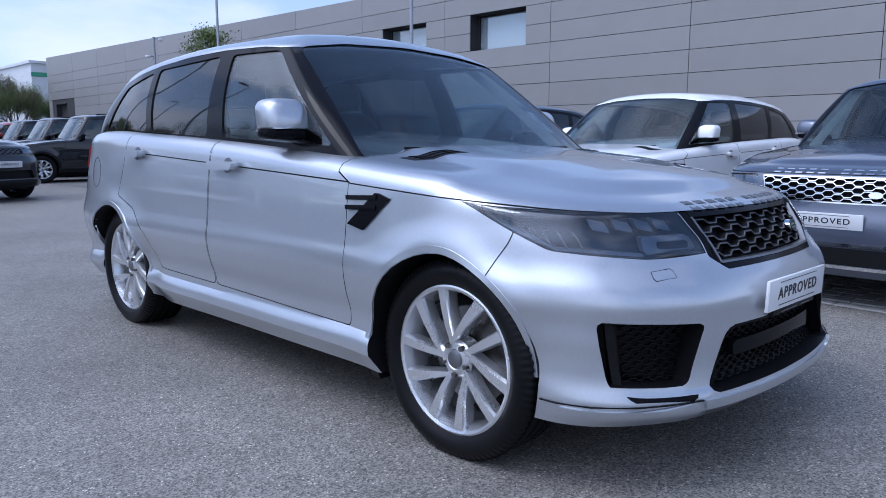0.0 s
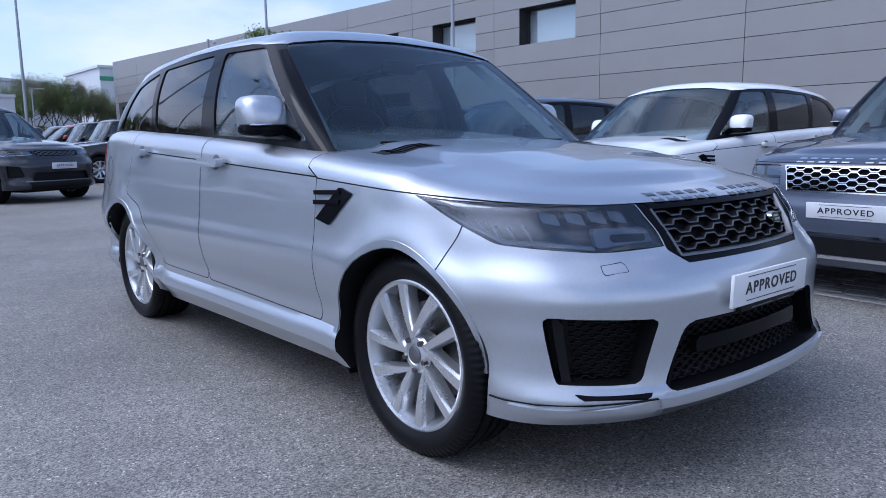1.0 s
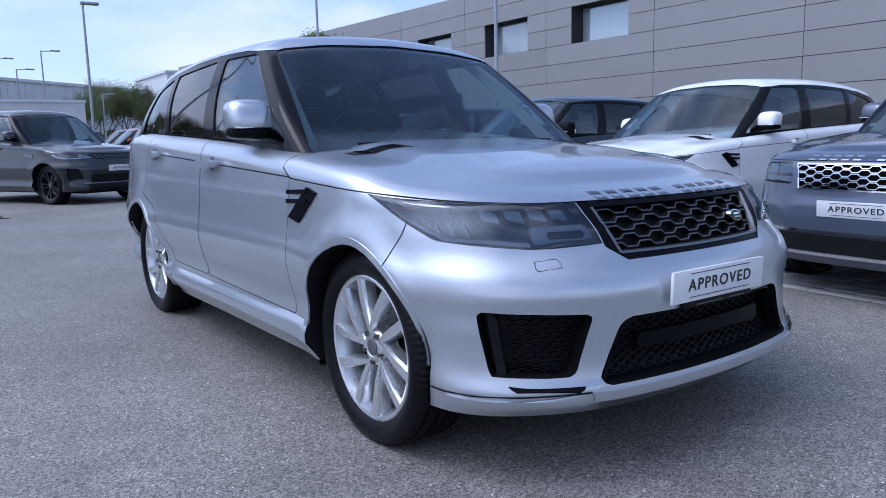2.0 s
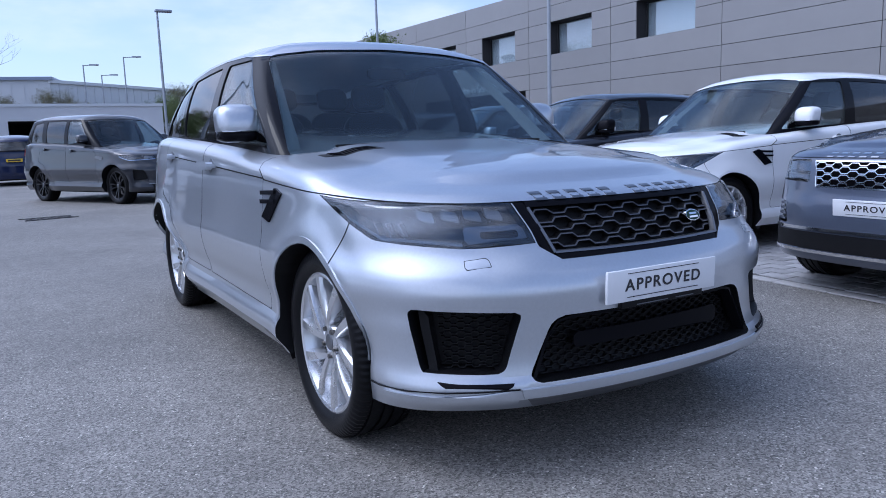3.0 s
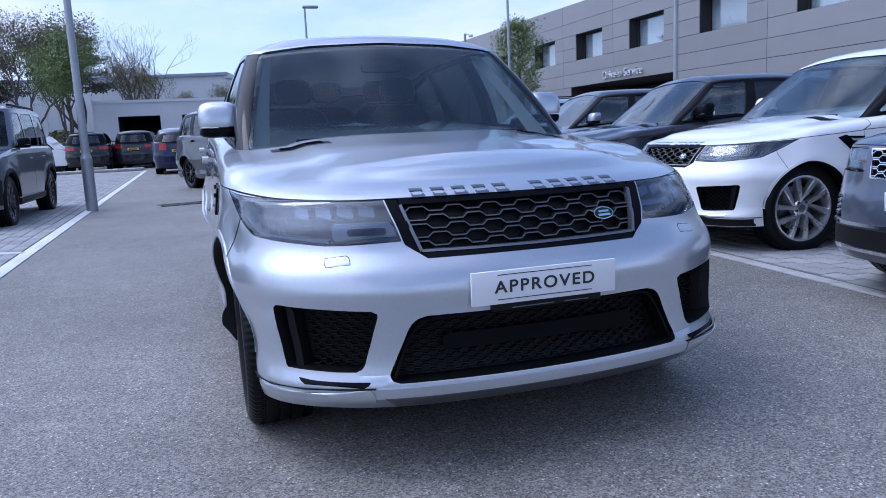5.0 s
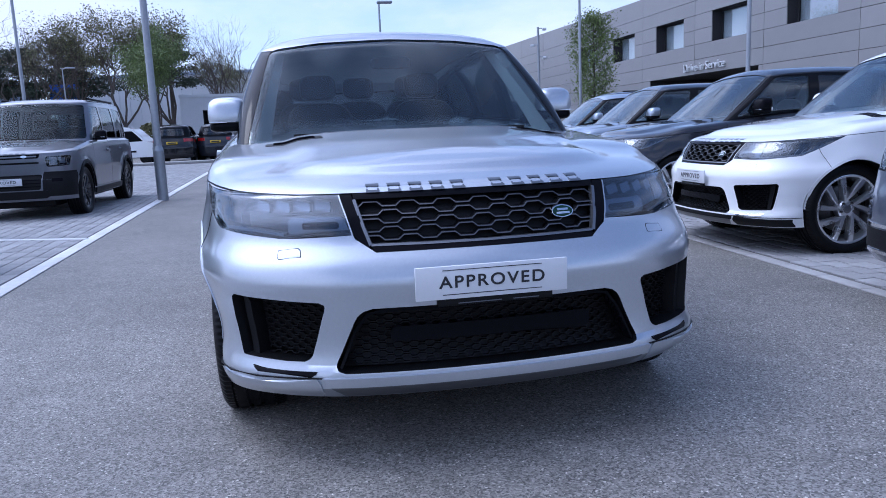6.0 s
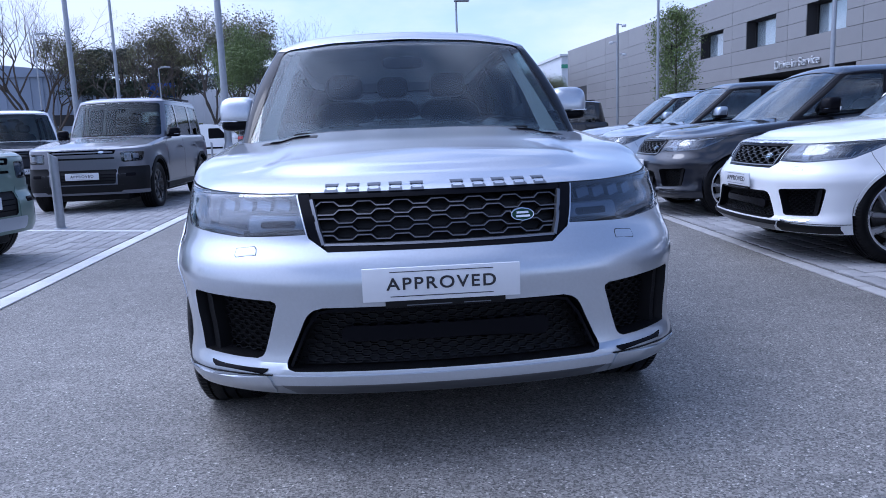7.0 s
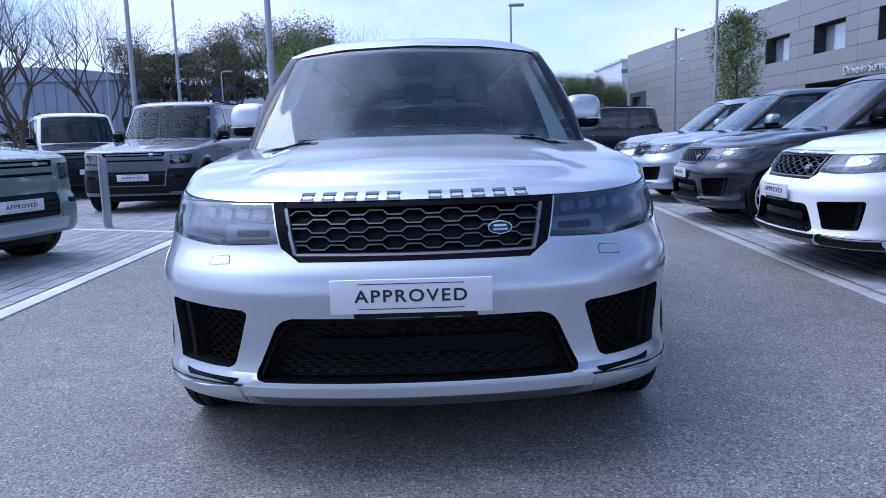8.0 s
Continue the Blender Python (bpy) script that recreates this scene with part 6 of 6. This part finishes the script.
line_of_stones("edging_stone", paving_l, left_edge, -6, 34.2, 0.15, 0.6, WHITELINE)
line_of_stones("edging_stone", paving_r, right_edge, -6, 14, 0.11, 0.45, KERB, 0.010)


def paving(parent, edge, side, near, far_y, depth):
    """Stretcher-bond paving blocks: the nearest ones single, the rest joined."""
    L, W, H = 0.24, 0.16, 0.010
    g = 0.005
    unit = part("block", one_box(-W / 2 + g, W / 2 - g, -L / 2 + g, L / 2 - g, 0, H, 0.002), BLOCK, parent)
    used = 0
    verts, faces = [], []
    rows = int(depth / W)
    for r in range(rows):
        for k in range(int((far_y + 3) / L)):
            y = -2.5 + (k + 0.5 * (r % 2)) * L
            x = edge(y) + side * (0.085 + (r + 0.5) * W)
            c = (random.random() - 0.5) * 0.003
            if near[0] < y < near[1] and r < near[2] and used < 300:
                m = pose(x, y, 0.0045 + c, 0, 0, 0)
                if used == 0:
                    unit.matrix_basis = m
                else:
                    share(unit, parent, m)
                used += 1
            else:
                b = len(verts)
                z = 0.0045 + H + c
                e = 0.003
                for dx, dy, zz in ((-1, -1, 0.003), (1, -1, 0.003), (1, 1, 0.003), (-1, 1, 0.003)):
                    verts.append((x + dx * (W / 2 - g), y + dy * (L / 2 - g), zz))
                for dx, dy in ((-1, -1), (1, -1), (1, 1), (-1, 1)):
                    verts.append((x + dx * (W / 2 - g - e), y + dy * (L / 2 - g - e), z))
                faces.append((b + 4, b + 5, b + 6, b + 7))
                for q in range(4):
                    faces.append((b + q, b + (q + 1) % 4, b + 4 + (q + 1) % 4, b + 4 + q))
    me = bpy.data.meshes.new("paving_blocks")
    me.from_pydata(verts, [], faces)
    me.materials.append(BLOCKS)
    ob = new("paving_blocks", me)
    ob.parent = parent
    tagged(ob, "grey paving blocks", kind="stuff")


def island_mat():
    m = mat("grey blocks joined", (0.30, 0.296, 0.296), 0.85, 0, 0, 30, 0.16, 0.0012, 140)
    n, l = m.node_tree.nodes, m.node_tree.links
    p = n["Principled BSDF"]
    src = p.inputs["Base Color"].links[0].from_socket
    geo = n.new("ShaderNodeNewGeometry")
    r = n.new("ShaderNodeMapRange")
    r.inputs["To Min"].default_value, r.inputs["To Max"].default_value = 0.82, 1.16
    l.new(geo.outputs["Random Per Island"], r.inputs["Value"])
    s = n.new("ShaderNodeVectorMath"); s.operation = "SCALE"
    l.new(src, s.inputs[0]); l.new(r.outputs["Result"], s.inputs["Scale"])
    l.new(s.outputs["Vector"], p.inputs["Base Color"])
    return m


BLOCKS = island_mat()

# white bay line across the west paving
bm = bmesh.new()
a, b = Vector((-3.02, 6.2, 0)), Vector((-6.4, 7.55, 0))
d = (b - a).normalized()
box(bm, 0, (b - a).length, -0.05, 0.05, 0.004, 0.0195, 0.002, Matrix.Translation(a) @ Matrix.Rotation(math.atan2(d.y, d.x), 4, "Z"))
part("bay_line", bm, WHITELINE, paving_l, "white bay marking")

# iron drain cover in the aisle
bm = bmesh.new()
for i in range(9):
    box(bm, -0.36 + i * 0.085, -0.36 + i * 0.085 + 0.045, -0.2, 0.2, 0.0, 0.010, 0.002)
box(bm, -0.42, 0.42, -0.25, -0.2, 0.0, 0.011, 0.002)
box(bm, -0.42, 0.42, 0.2, 0.25, 0.0, 0.011, 0.002)
drain = tagged(part("drain_cover", bm, mat("cast iron", (0.03, 0.03, 0.032), 0.7, 0.3, 0, 60, 0.3)), "dark cast iron drain grating set in the asphalt", "drain", kind="structure")
drain.matrix_world = pose(-1.42, 11.9, 0.001, 0, 0, 12)


def bollard(x, y):
    bm = bmesh.new()
    tube(bm, (0, 0, 0), (0, 0, 0.97), 0.057, 0.057, 20)
    for v in bm.verts:
        if v.co.z > 0.5:
            v.co.z += 0.6 * v.co.x
    ob = tagged(part("bollard", bm, POLE), "galvanised steel bollard with a slanted top", "bollard")
    tube_bm = bmesh.new()
    tube(tube_bm, (0, 0, 0), (0, 0, 0.015), 0.085, 0.075, 20)
    part("base_ring", tube_bm, POLE, ob)
    ob.matrix_world = pose(x, y, 0.014, 0, 0, 200)


bollard(-4.37, 6.98)
bollard(-8.7, 38.0)


def lamp_post(x, y, h, arm=0.0, turn=0.0, r=0.085, head=True, sleeve=True):
    """A tapered steel lighting column."""
    bm = bmesh.new()
    tube(bm, (0, 0, 0.9 if sleeve else 0), (0, 0, h), r * 0.82, r * 0.5, 14)
    ob = tagged(part("street_lamp", bm, POLE), "tall galvanised steel lighting column", "street lamp", "lighting columns")
    if sleeve:
        bm = bmesh.new()
        tube(bm, (0, 0, 0), (0, 0, 0.95), r * 1.12, r * 1.12, 14)
        tube(bm, (0, 0, 0.95), (0, 0, 1.05), r * 1.12, r * 0.82, 14, False)
        part("base", bm, POLE, ob)
        part("hatch", one_box(-0.045, 0.045, -r * 1.14, -r * 1.0, 0.35, 0.75, 0.005), POLE, ob)
    if head:
        if arm:
            bm = bmesh.new()
            tube(bm, (0, 0, h - 0.05), (arm, 0, h), 0.035, 0.03, 8)
            part("arm", bm, POLE, ob)
        part("lamp_head", one_box(arm - 0.1, arm + 0.55, -0.13, 0.13, h - 0.03, h + 0.07, 0.03), POLE, ob)
    ob.matrix_world = pose(x, y, 0, 0, 0, turn)
    return ob


lamp_post(-2.98, 11.8, 8.0, 0.3, 180, 0.09)
lamp_post(-7.78, 17.15, 9.0, 0.3, 0, 0.09)
lamp_post(-10.28, 28.54, 9.5, 0.3, 0, 0.09)
lamp_post(9.29, 11.31, 9.0, 0.3, 180, 0.062)
lamp_post(9.28, 20.47, 9.0, 0.3, 180, 0.062)
lamp_post(3.81, 29.18, 6.6, 0.02, 0, 0.08)
lamp_post(-20.0, 44.66, 7.8, 0.3, 0, 0.08)
lamp_post(3.55, 58.0, 7.45, 0.5, 0, 0.09)
lamp_post(6.33, 57.92, 8.1, 0.7, 0, 0.09)
lamp_post(5.37, 63.85, 7.3, 0.7, 0, 0.09)
lamp_post(-15.6, 55.0, 6.6, 0.3, 0, 0.08)
lamp_post(13.5, 74.0, 6.2, 0.5, 0, 0.10)


def camera_pole(x, y, h):
    """A pole with security cameras near the top."""
    bm = bmesh.new()
    tube(bm, (0, 0, 0), (0, 0, h), 0.065, 0.05, 12)
    ob = tagged(part("camera_pole", bm, POLE), "steel pole carrying small security cameras", "camera pole")
    for z, sg in ((h - 0.05, 1), (h - 0.75, -1), (h - 1.25, 1)):
        bm = bmesh.new()
        tube(bm, (0, 0, z), (sg * 0.28, 0, z), 0.018, 0.018, 8)
        part("bracket", bm, POLE, ob)
        part("camera_housing", blob(sg * 0.28, 0, z - 0.04, 0.10, 0.06, 0.06, 3, 16, 10), PLATE, ob)
    ob.matrix_world = pose(x, y, 0)


camera_pole(10.52, 27.98, 5.35)

# --- trees ---
BARK = mat("tree bark", (0.085, 0.07, 0.058), 0.95, 0, 0, 8, 0.3, 0.01, 20)


def leaf_mat(name, c):
    m = mat(name, c, 0.6, 0, 0, 0.8, 0.25)
    n, l = m.node_tree.nodes, m.node_tree.links
    p = n["Principled BSDF"]
    src = p.inputs["Base Color"].links[0].from_socket
    geo = n.new("ShaderNodeNewGeometry")
    r = n.new("ShaderNodeMapRange")
    r.inputs["To Min"].default_value, r.inputs["To Max"].default_value = 0.6, 1.5
    l.new(geo.outputs["Random Per Island"], r.inputs["Value"])
    s = n.new("ShaderNodeVectorMath"); s.operation = "SCALE"
    l.new(src, s.inputs[0]); l.new(r.outputs["Result"], s.inputs["Scale"])
    l.new(s.outputs["Vector"], p.inputs["Base Color"])
    p.inputs["Subsurface Weight"].default_value = 0.0
    return m


SPRING = leaf_mat("spring leaves", (0.115, 0.155, 0.045))
PINE = leaf_mat("pine needles", (0.038, 0.055, 0.032))
SHRUB = leaf_mat("shrub leaves", (0.13, 0.125, 0.055))


def tree_mesh(h, spread, leafiness, kind, seed):
    """Trunk and limbs as one mesh, leaves as another."""
    rng = random.Random(seed)
    wood = bmesh.new()
    bole = bmesh.new()
    tips = []

    def limb(p, d, length, r, depth):
        steps = 3
        q = p
        for i in range(steps):
            bend = Vector((rng.uniform(-1, 1), rng.uniform(-1, 1), rng.uniform(-0.4, 0.9))) * 0.22
            d = (d + bend).normalized()
            nxt = q + d * length / steps
            r1 = r * 0.9
            tube(wood, q, nxt, r, r1, 7 if depth < 2 else 4 if depth < 4 else 3, False)
            q, r = nxt, r1
            if depth >= 2:
                tips.append(q)
        if depth < (6 if leafiness < 8 else 4) and r > 0.004:
            for _ in range(3 if depth < 2 or depth == 4 else 2):
                a = Vector((rng.uniform(-1, 1), rng.uniform(-1, 1), rng.uniform(-0.1, 1.0))).normalized()
                limb(q, (d * 0.7 + a * spread).normalized(), length * rng.uniform(0.6, 0.85), r * 0.8, depth + 1)
    if kind == "narrow":
        tube(bole, (0, 0, 0), (0.04, 0, h * 0.5), h * 0.011, h * 0.008, 8, False)
        tube(wood, (0.04, 0, h * 0.5), (0, 0.03, h * 0.97), h * 0.008, 0.008, 6, False)
        for k in range(60):
            f = 0.26 + 0.70 * (k + rng.random()) / 60
            a = k * 2.4 + rng.uniform(-0.4, 0.4)
            L = h * 0.205 * math.sin(math.pi * min(1, (f - 0.18) / 0.80)) ** 0.7 * rng.uniform(0.6, 1.1)
            e = Vector((math.cos(a) * L, math.sin(a) * L, h * f + L * 0.7))
            tube(wood, (0, 0, h * f), e, 0.02, 0.006, 4, False)
            tips += [Vector((0, 0, h * f)).lerp(e, t) for t in (0.5, 0.75, 1.0)]
    elif kind == "pine":
        tube(bole, (0, 0, 0), (0.1, 0, h * 0.55), h * 0.022, h * 0.015, 8, False)
        tube(wood, (0.1, 0, h * 0.55), (0, 0.1, h), h * 0.015, 0.02, 8, False)
        for _ in range(34):
            z = h * (0.5 + 0.47 * rng.random() ** 0.7)
            a = rng.uniform(0, 6.28)
            L = h * rng.uniform(0.12, 0.30) * 1.25 * min(1.0, 2.6 * (1.06 - z / h))
            e = Vector((math.cos(a) * L, math.sin(a) * L, z + L * rng.uniform(-0.05, 0.3)))
            tube(wood, (0, 0, z), e, 0.05, 0.02, 5, False)
            for t in (0.55, 0.8, 1.0):
                tips.append(Vector((0, 0, z)).lerp(e, t))
    else:
        trunk = h * 0.24
        tube(bole, (0, 0, 0), (0, 0, trunk), h * 0.020, h * 0.016, 9, False)
        for _ in range(4):
            a = Vector((rng.uniform(-1, 1), rng.uniform(-1, 1), 1.3)).normalized()
            limb(Vector((0, 0, trunk * rng.uniform(0.75, 1))), a, h * 0.27, h * 0.010, 0)
    verts, faces = [], []
    if leafiness > 0:
        rad = h * {"pine": 0.040, "narrow": 0.028}.get(kind, 0.03 if leafiness < 8 else 0.042)
        for tip in tips:
            for _ in range(leafiness):
                c = tip + Vector((rng.gauss(0, 1), rng.gauss(0, 1), rng.gauss(0, 0.36 if kind == "pine" else 0.9))) * rad
                s = h * rng.uniform(0.0035, 0.009) * (1.3 if kind == "pine" else 1.0)
                u = Vector((rng.gauss(0, 1), rng.gauss(0, 1), rng.gauss(0, 1))).normalized()
                v = u.orthogonal().normalized()
                w = u.cross(v)
                b = len(verts)
                verts += [tuple(c + v * s), tuple(c + w * s * 0.7), tuple(c - v * s), tuple(c - w * s * 0.7)]
                faces.append((b, b + 1, b + 2, b + 3))
    return bole, wood, verts, faces


def tree(h, spread, leafiness, kind, leaf, seed, label):
    bole, wood, verts, faces = tree_mesh(h, spread, leafiness, kind, seed)
    ob = tagged(new("tree", None), label, "tree", "trees round the lot")
    part("trunk", bole, BARK, ob, "brown bark trunk")
    part("limb", wood, BARK, ob, "spreading brown limbs and twigs")
    if faces:
        me = bpy.data.meshes.new("crown")
        me.from_pydata(verts, [], faces)
        me.materials.append(leaf)
        c = new("crown", me)
        c.parent = ob
    return ob


bare = tree(12.0, 0.85, 0, "broad", SPRING, 3, "large bare spring tree with spreading limbs")
thin = tree(10.5, 0.8, 2, "broad", SHRUB, 5, "tall tree just coming into leaf")
leafy = tree(9.0, 0.6, 46, "broad", SPRING, 8, "leafy green spring tree")
pine = tree(12.5, 0.6, 110, "pine", PINE, 11, "dark tall pine tree")
young = tree(6.8, 0.45, 66, "narrow", SPRING, 14, "young leafy tree beside the service building")


def plant(ob, spots):
    for i, (x, y, k, r) in enumerate(spots):
        m = pose(x, y, 0, 0, 0, r)
        o = ob if i == 0 else copy_thing(ob, m)
        o.matrix_basis = m
        o.scale = (k, k, k)


plant(bare, [(-28.5, 50, 1.02, 0), (-24.2, 53, 0.92, 120), (-35, 56, 1.05, 200), (-31.5, 54, 0.95, 40), (-4.6, 66, 0.85, 60), (-20, 62, 0.8, 300)])
# the three near y = -60 are unseen, added to darken the bonnet's reflections
plant(thin, [(-30, 72, 1.0, 20), (-60, 10, 1.0, 130), (-60, -7, 1.0, 10), (-10, -60, 1.1, 300), (-25, -58, 1.0, 220), (20, -60, 1.0, 90), (-13.5, 64, 1.02, 80), (-10.5, 70, 1.05, 200), (-17.5, 68, 1.0, 150), (-7.0, 75, 0.8, 20), (-25.5, 78, 0.95, 250), (2.5, 78, 0.6, 40), (-1.0, 80, 0.55, 140), (17, 92, 0.75, 10), (22, 90, 0.7, 90)])
# the one at y = -62 is likewise unseen, added only for reflections
plant(leafy, [(-7.9, 44.2, 0.8, 0), (-58, 2, 1.0, 30), (-62, 18, 1.1, 100), (-55, -16, 0.9, 60), (6, -62, 1.0, 200), (14.8, 88, 0.75, 10), (19.5, 91, 0.85, 190), (24.5, 96, 0.8, 280), (28.5, 98, 0.7, 40)])
plant(pine, [(-27.5, 76, 0.84, 0), (-24.2, 74, 0.82, 70), (-21.2, 77, 0.92, 160), (-19.0, 75, 0.8, 250), (-12.0, 82, 1.0, 30), (-31.5, 80, 0.8, 300)])
plant(young, [(13.55, 29.03, 0.90, 0)])

# low hedge behind the west side, many leaves
def hedge(x0, x1, y, h, depth, n, seed, name_label):
    rng = random.Random(seed)
    verts, faces = [], []
    for _ in range(n):
        x = rng.uniform(x0, x1)
        top = h * (0.72 + 0.28 * noise.noise(Vector((x * 0.35, y * 0.3, seed))) + 0.12 * math.sin(x * 1.7))
        c = Vector((x, y + rng.gauss(0, depth * 0.4), top * (1 - rng.random() ** 1.8)))
        s = rng.uniform(0.09, 0.2)
        u = Vector((rng.gauss(0, 1), rng.gauss(0, 1), rng.gauss(0, 1))).normalized()
        v = u.orthogonal().normalized()
        w = u.cross(v)
        b = len(verts)
        verts += [tuple(c + v * s), tuple(c + w * s * 0.7), tuple(c - v * s), tuple(c - w * s * 0.7)]
        faces.append((b, b + 1, b + 2, b + 3))
    me = bpy.data.meshes.new("hedge")
    me.from_pydata(verts, [], faces)
    me.materials.append(SHRUB)
    tagged(new("hedge", me), name_label, "hedge", kind="stuff")


hedge(-48, -7.2, 57, 3.0, 2.0, 16000, 4, "dense green hedge along the far side")
hedge(9, 40, 100, 4.2, 3.0, 12000, 6, "mixed green shrubs beyond the lot")
hedge(-7, 14, 84, 2.6, 2.0, 5000, 9, "low green shrubs before the warehouse")


# --- far buildings ---
def shed(name, label, corner, h, ax, ay, turn, wallm, trim, doors=0, ridges=24):
    """A big plain industrial shed with ribbed walls."""
    ob = tagged(new(name, None), label, "building", kind="structure")
    part("wall", one_box(0, ax, 0, ay, 0, h), wallm, ob, smooth=False)
    part("roof", one_box(-0.3, ax + 0.3, -0.3, ay + 0.3, h, h + 0.35), trim, ob, smooth=False)
    rib = part("rib", one_box(-0.05, 0.05, -0.06, 0, 0, h), wallm, ob, smooth=False)
    rib.location = (ax / ridges, 0, 0)
    for k in range(2, ridges):
        share(rib, ob, pose(ax * k / ridges, 0, 0))
    for k in range(doors):
        part("window", one_box(ax * (k + 0.2) / doors, ax * (k + 0.8) / doors, -0.08, 0.0, h * 0.38, h * 0.52), CLADGAP, ob, smooth=False)
    ob.matrix_world = pose(*corner, 0, 0, 0, turn)
    return ob


s1 = shed("warehouse", "large pale metal clad warehouse", (-28, 99), 9.2, 32.0, 30, -14, SHEET, BLUESHEET)
s1b = shed("warehouse", "pale side of a metal clad warehouse", (3.0, 91.5), 8.9, 30, 24, 38, SHEET, SHEET)
s2 = shed("office_block", "white office block with a green band", (30.5, 112), 12.0, 16, 18, 0, SHEET, SHEET, 0, 10)
part("band", one_box(-0.05, 16.05, -0.08, 0.0, 10.2, 10.8), GREENBAND, s2, smooth=False)
s3 = shed("blue_warehouse", "blue-grey warehouse with a low curved roof", (-58, 76), 8.0, 29, 20, 0, BLUESHEET, BLUESHEET, 8)
bm = prism([(29 * k / 12, 8.3 + 1.3 * math.sin(math.pi * k / 12)) for k in range(13)], "y", 0, 20)
part("curved_roof", bm, BLUESHEET, s3, smooth=False)
part("sign_panel", one_box(-1.3, 1.3, -0.05, 0.05, -0.7, 0.7, 0.02), mat("blue sign", (0.02, 0.09, 0.42), 0.4, 0, 0, 3, 0.05), s3).location = (37.5, -2.0, 6.2)
part("sign_post", one_box(-0.1, 0.1, -0.05, 0.05, 0, 5.5), POLE, s3).location = (37.5, -2.0, 0)

# kerbed island at the end of the west bays
bm = bmesh.new()
box(bm, -14.0, -3.6, 35.2, 36.6, 0.0, 0.12, 0.02)
tagged(part("kerb_island", bm, KERB), "low concrete kerbed island at the end of the bays", "kerb", kind="structure")


def van(x, y, turn):
    """A white panel van."""
    ob = tagged(new("van", None), "white panel van parked beyond the kerb", "van")
    prof = rounded([(-2.4, 0.35), (2.35, 0.35), (2.45, 0.75), (2.35, 1.02), (1.65, 1.18), (0.95, 1.88), (0.55, 1.98), (-2.35, 1.98), (-2.42, 1.2)], 0.10, 3)
    bm = prism(prof, "y", -0.92, 0.92)
    for v in bm.verts:
        if v.co.z > 1.15:
            v.co.y *= 1 - 0.10 * (v.co.z - 1.15) / 0.83
    body = cut(bm, prism(rounded([(0.35, 1.18), (1.5, 1.20), (0.95, 1.75), (0.35, 1.75)], 0.05), "y", -1.2, -0.80, 1))
    part("body", body, [WHITE, GLOSS], ob, sharp=30)
    for sg in (-1, 1):
        part("side_window", prism(rounded([(0.37, 1.2), (1.46, 1.22), (0.95, 1.73), (0.37, 1.73)], 0.05), "y", sg * 0.845, sg * 0.875), GLOSS, ob)
        part("rub_strip", one_box(-1.2, 1.1, sg * 0.915, sg * 0.935, 0.62, 0.72, 0.005), TRIM, ob)
        for xx in (-1.5, 1.55):
            w = part("wheel", lathe([(-0.11, 0.19), (-0.11, 0.32), (0.11, 0.32), (0.11, 0.19), (0.07, 0.18), (0.06, 0.0)], 32), RUBBER, ob)
            w.matrix_basis = pose(xx, sg * 0.80, 0.32, 0, 0, 90 * sg)
    part("bumper", one_box(2.2, 2.5, -0.9, 0.9, 0.35, 0.62, 0.04), TRIM, ob)
    part("headlamp", one_box(2.2, 2.44, -0.86, -0.55, 0.78, 1.0, 0.05), LAMPGREY, ob)
    ob.matrix_world = pose(x, y, 0, 0, 0, turn)


van(-9.3, 40.0, -6)

paving(paving_l, left_edge, -1, (3.6, 9.0, 14), 34, 9.0)
paving(paving_r, right_edge, 1, (0.2, 6.4, 10), 13.6, 5.0)

bpy.data.scenes.remove(WORKSHOP)
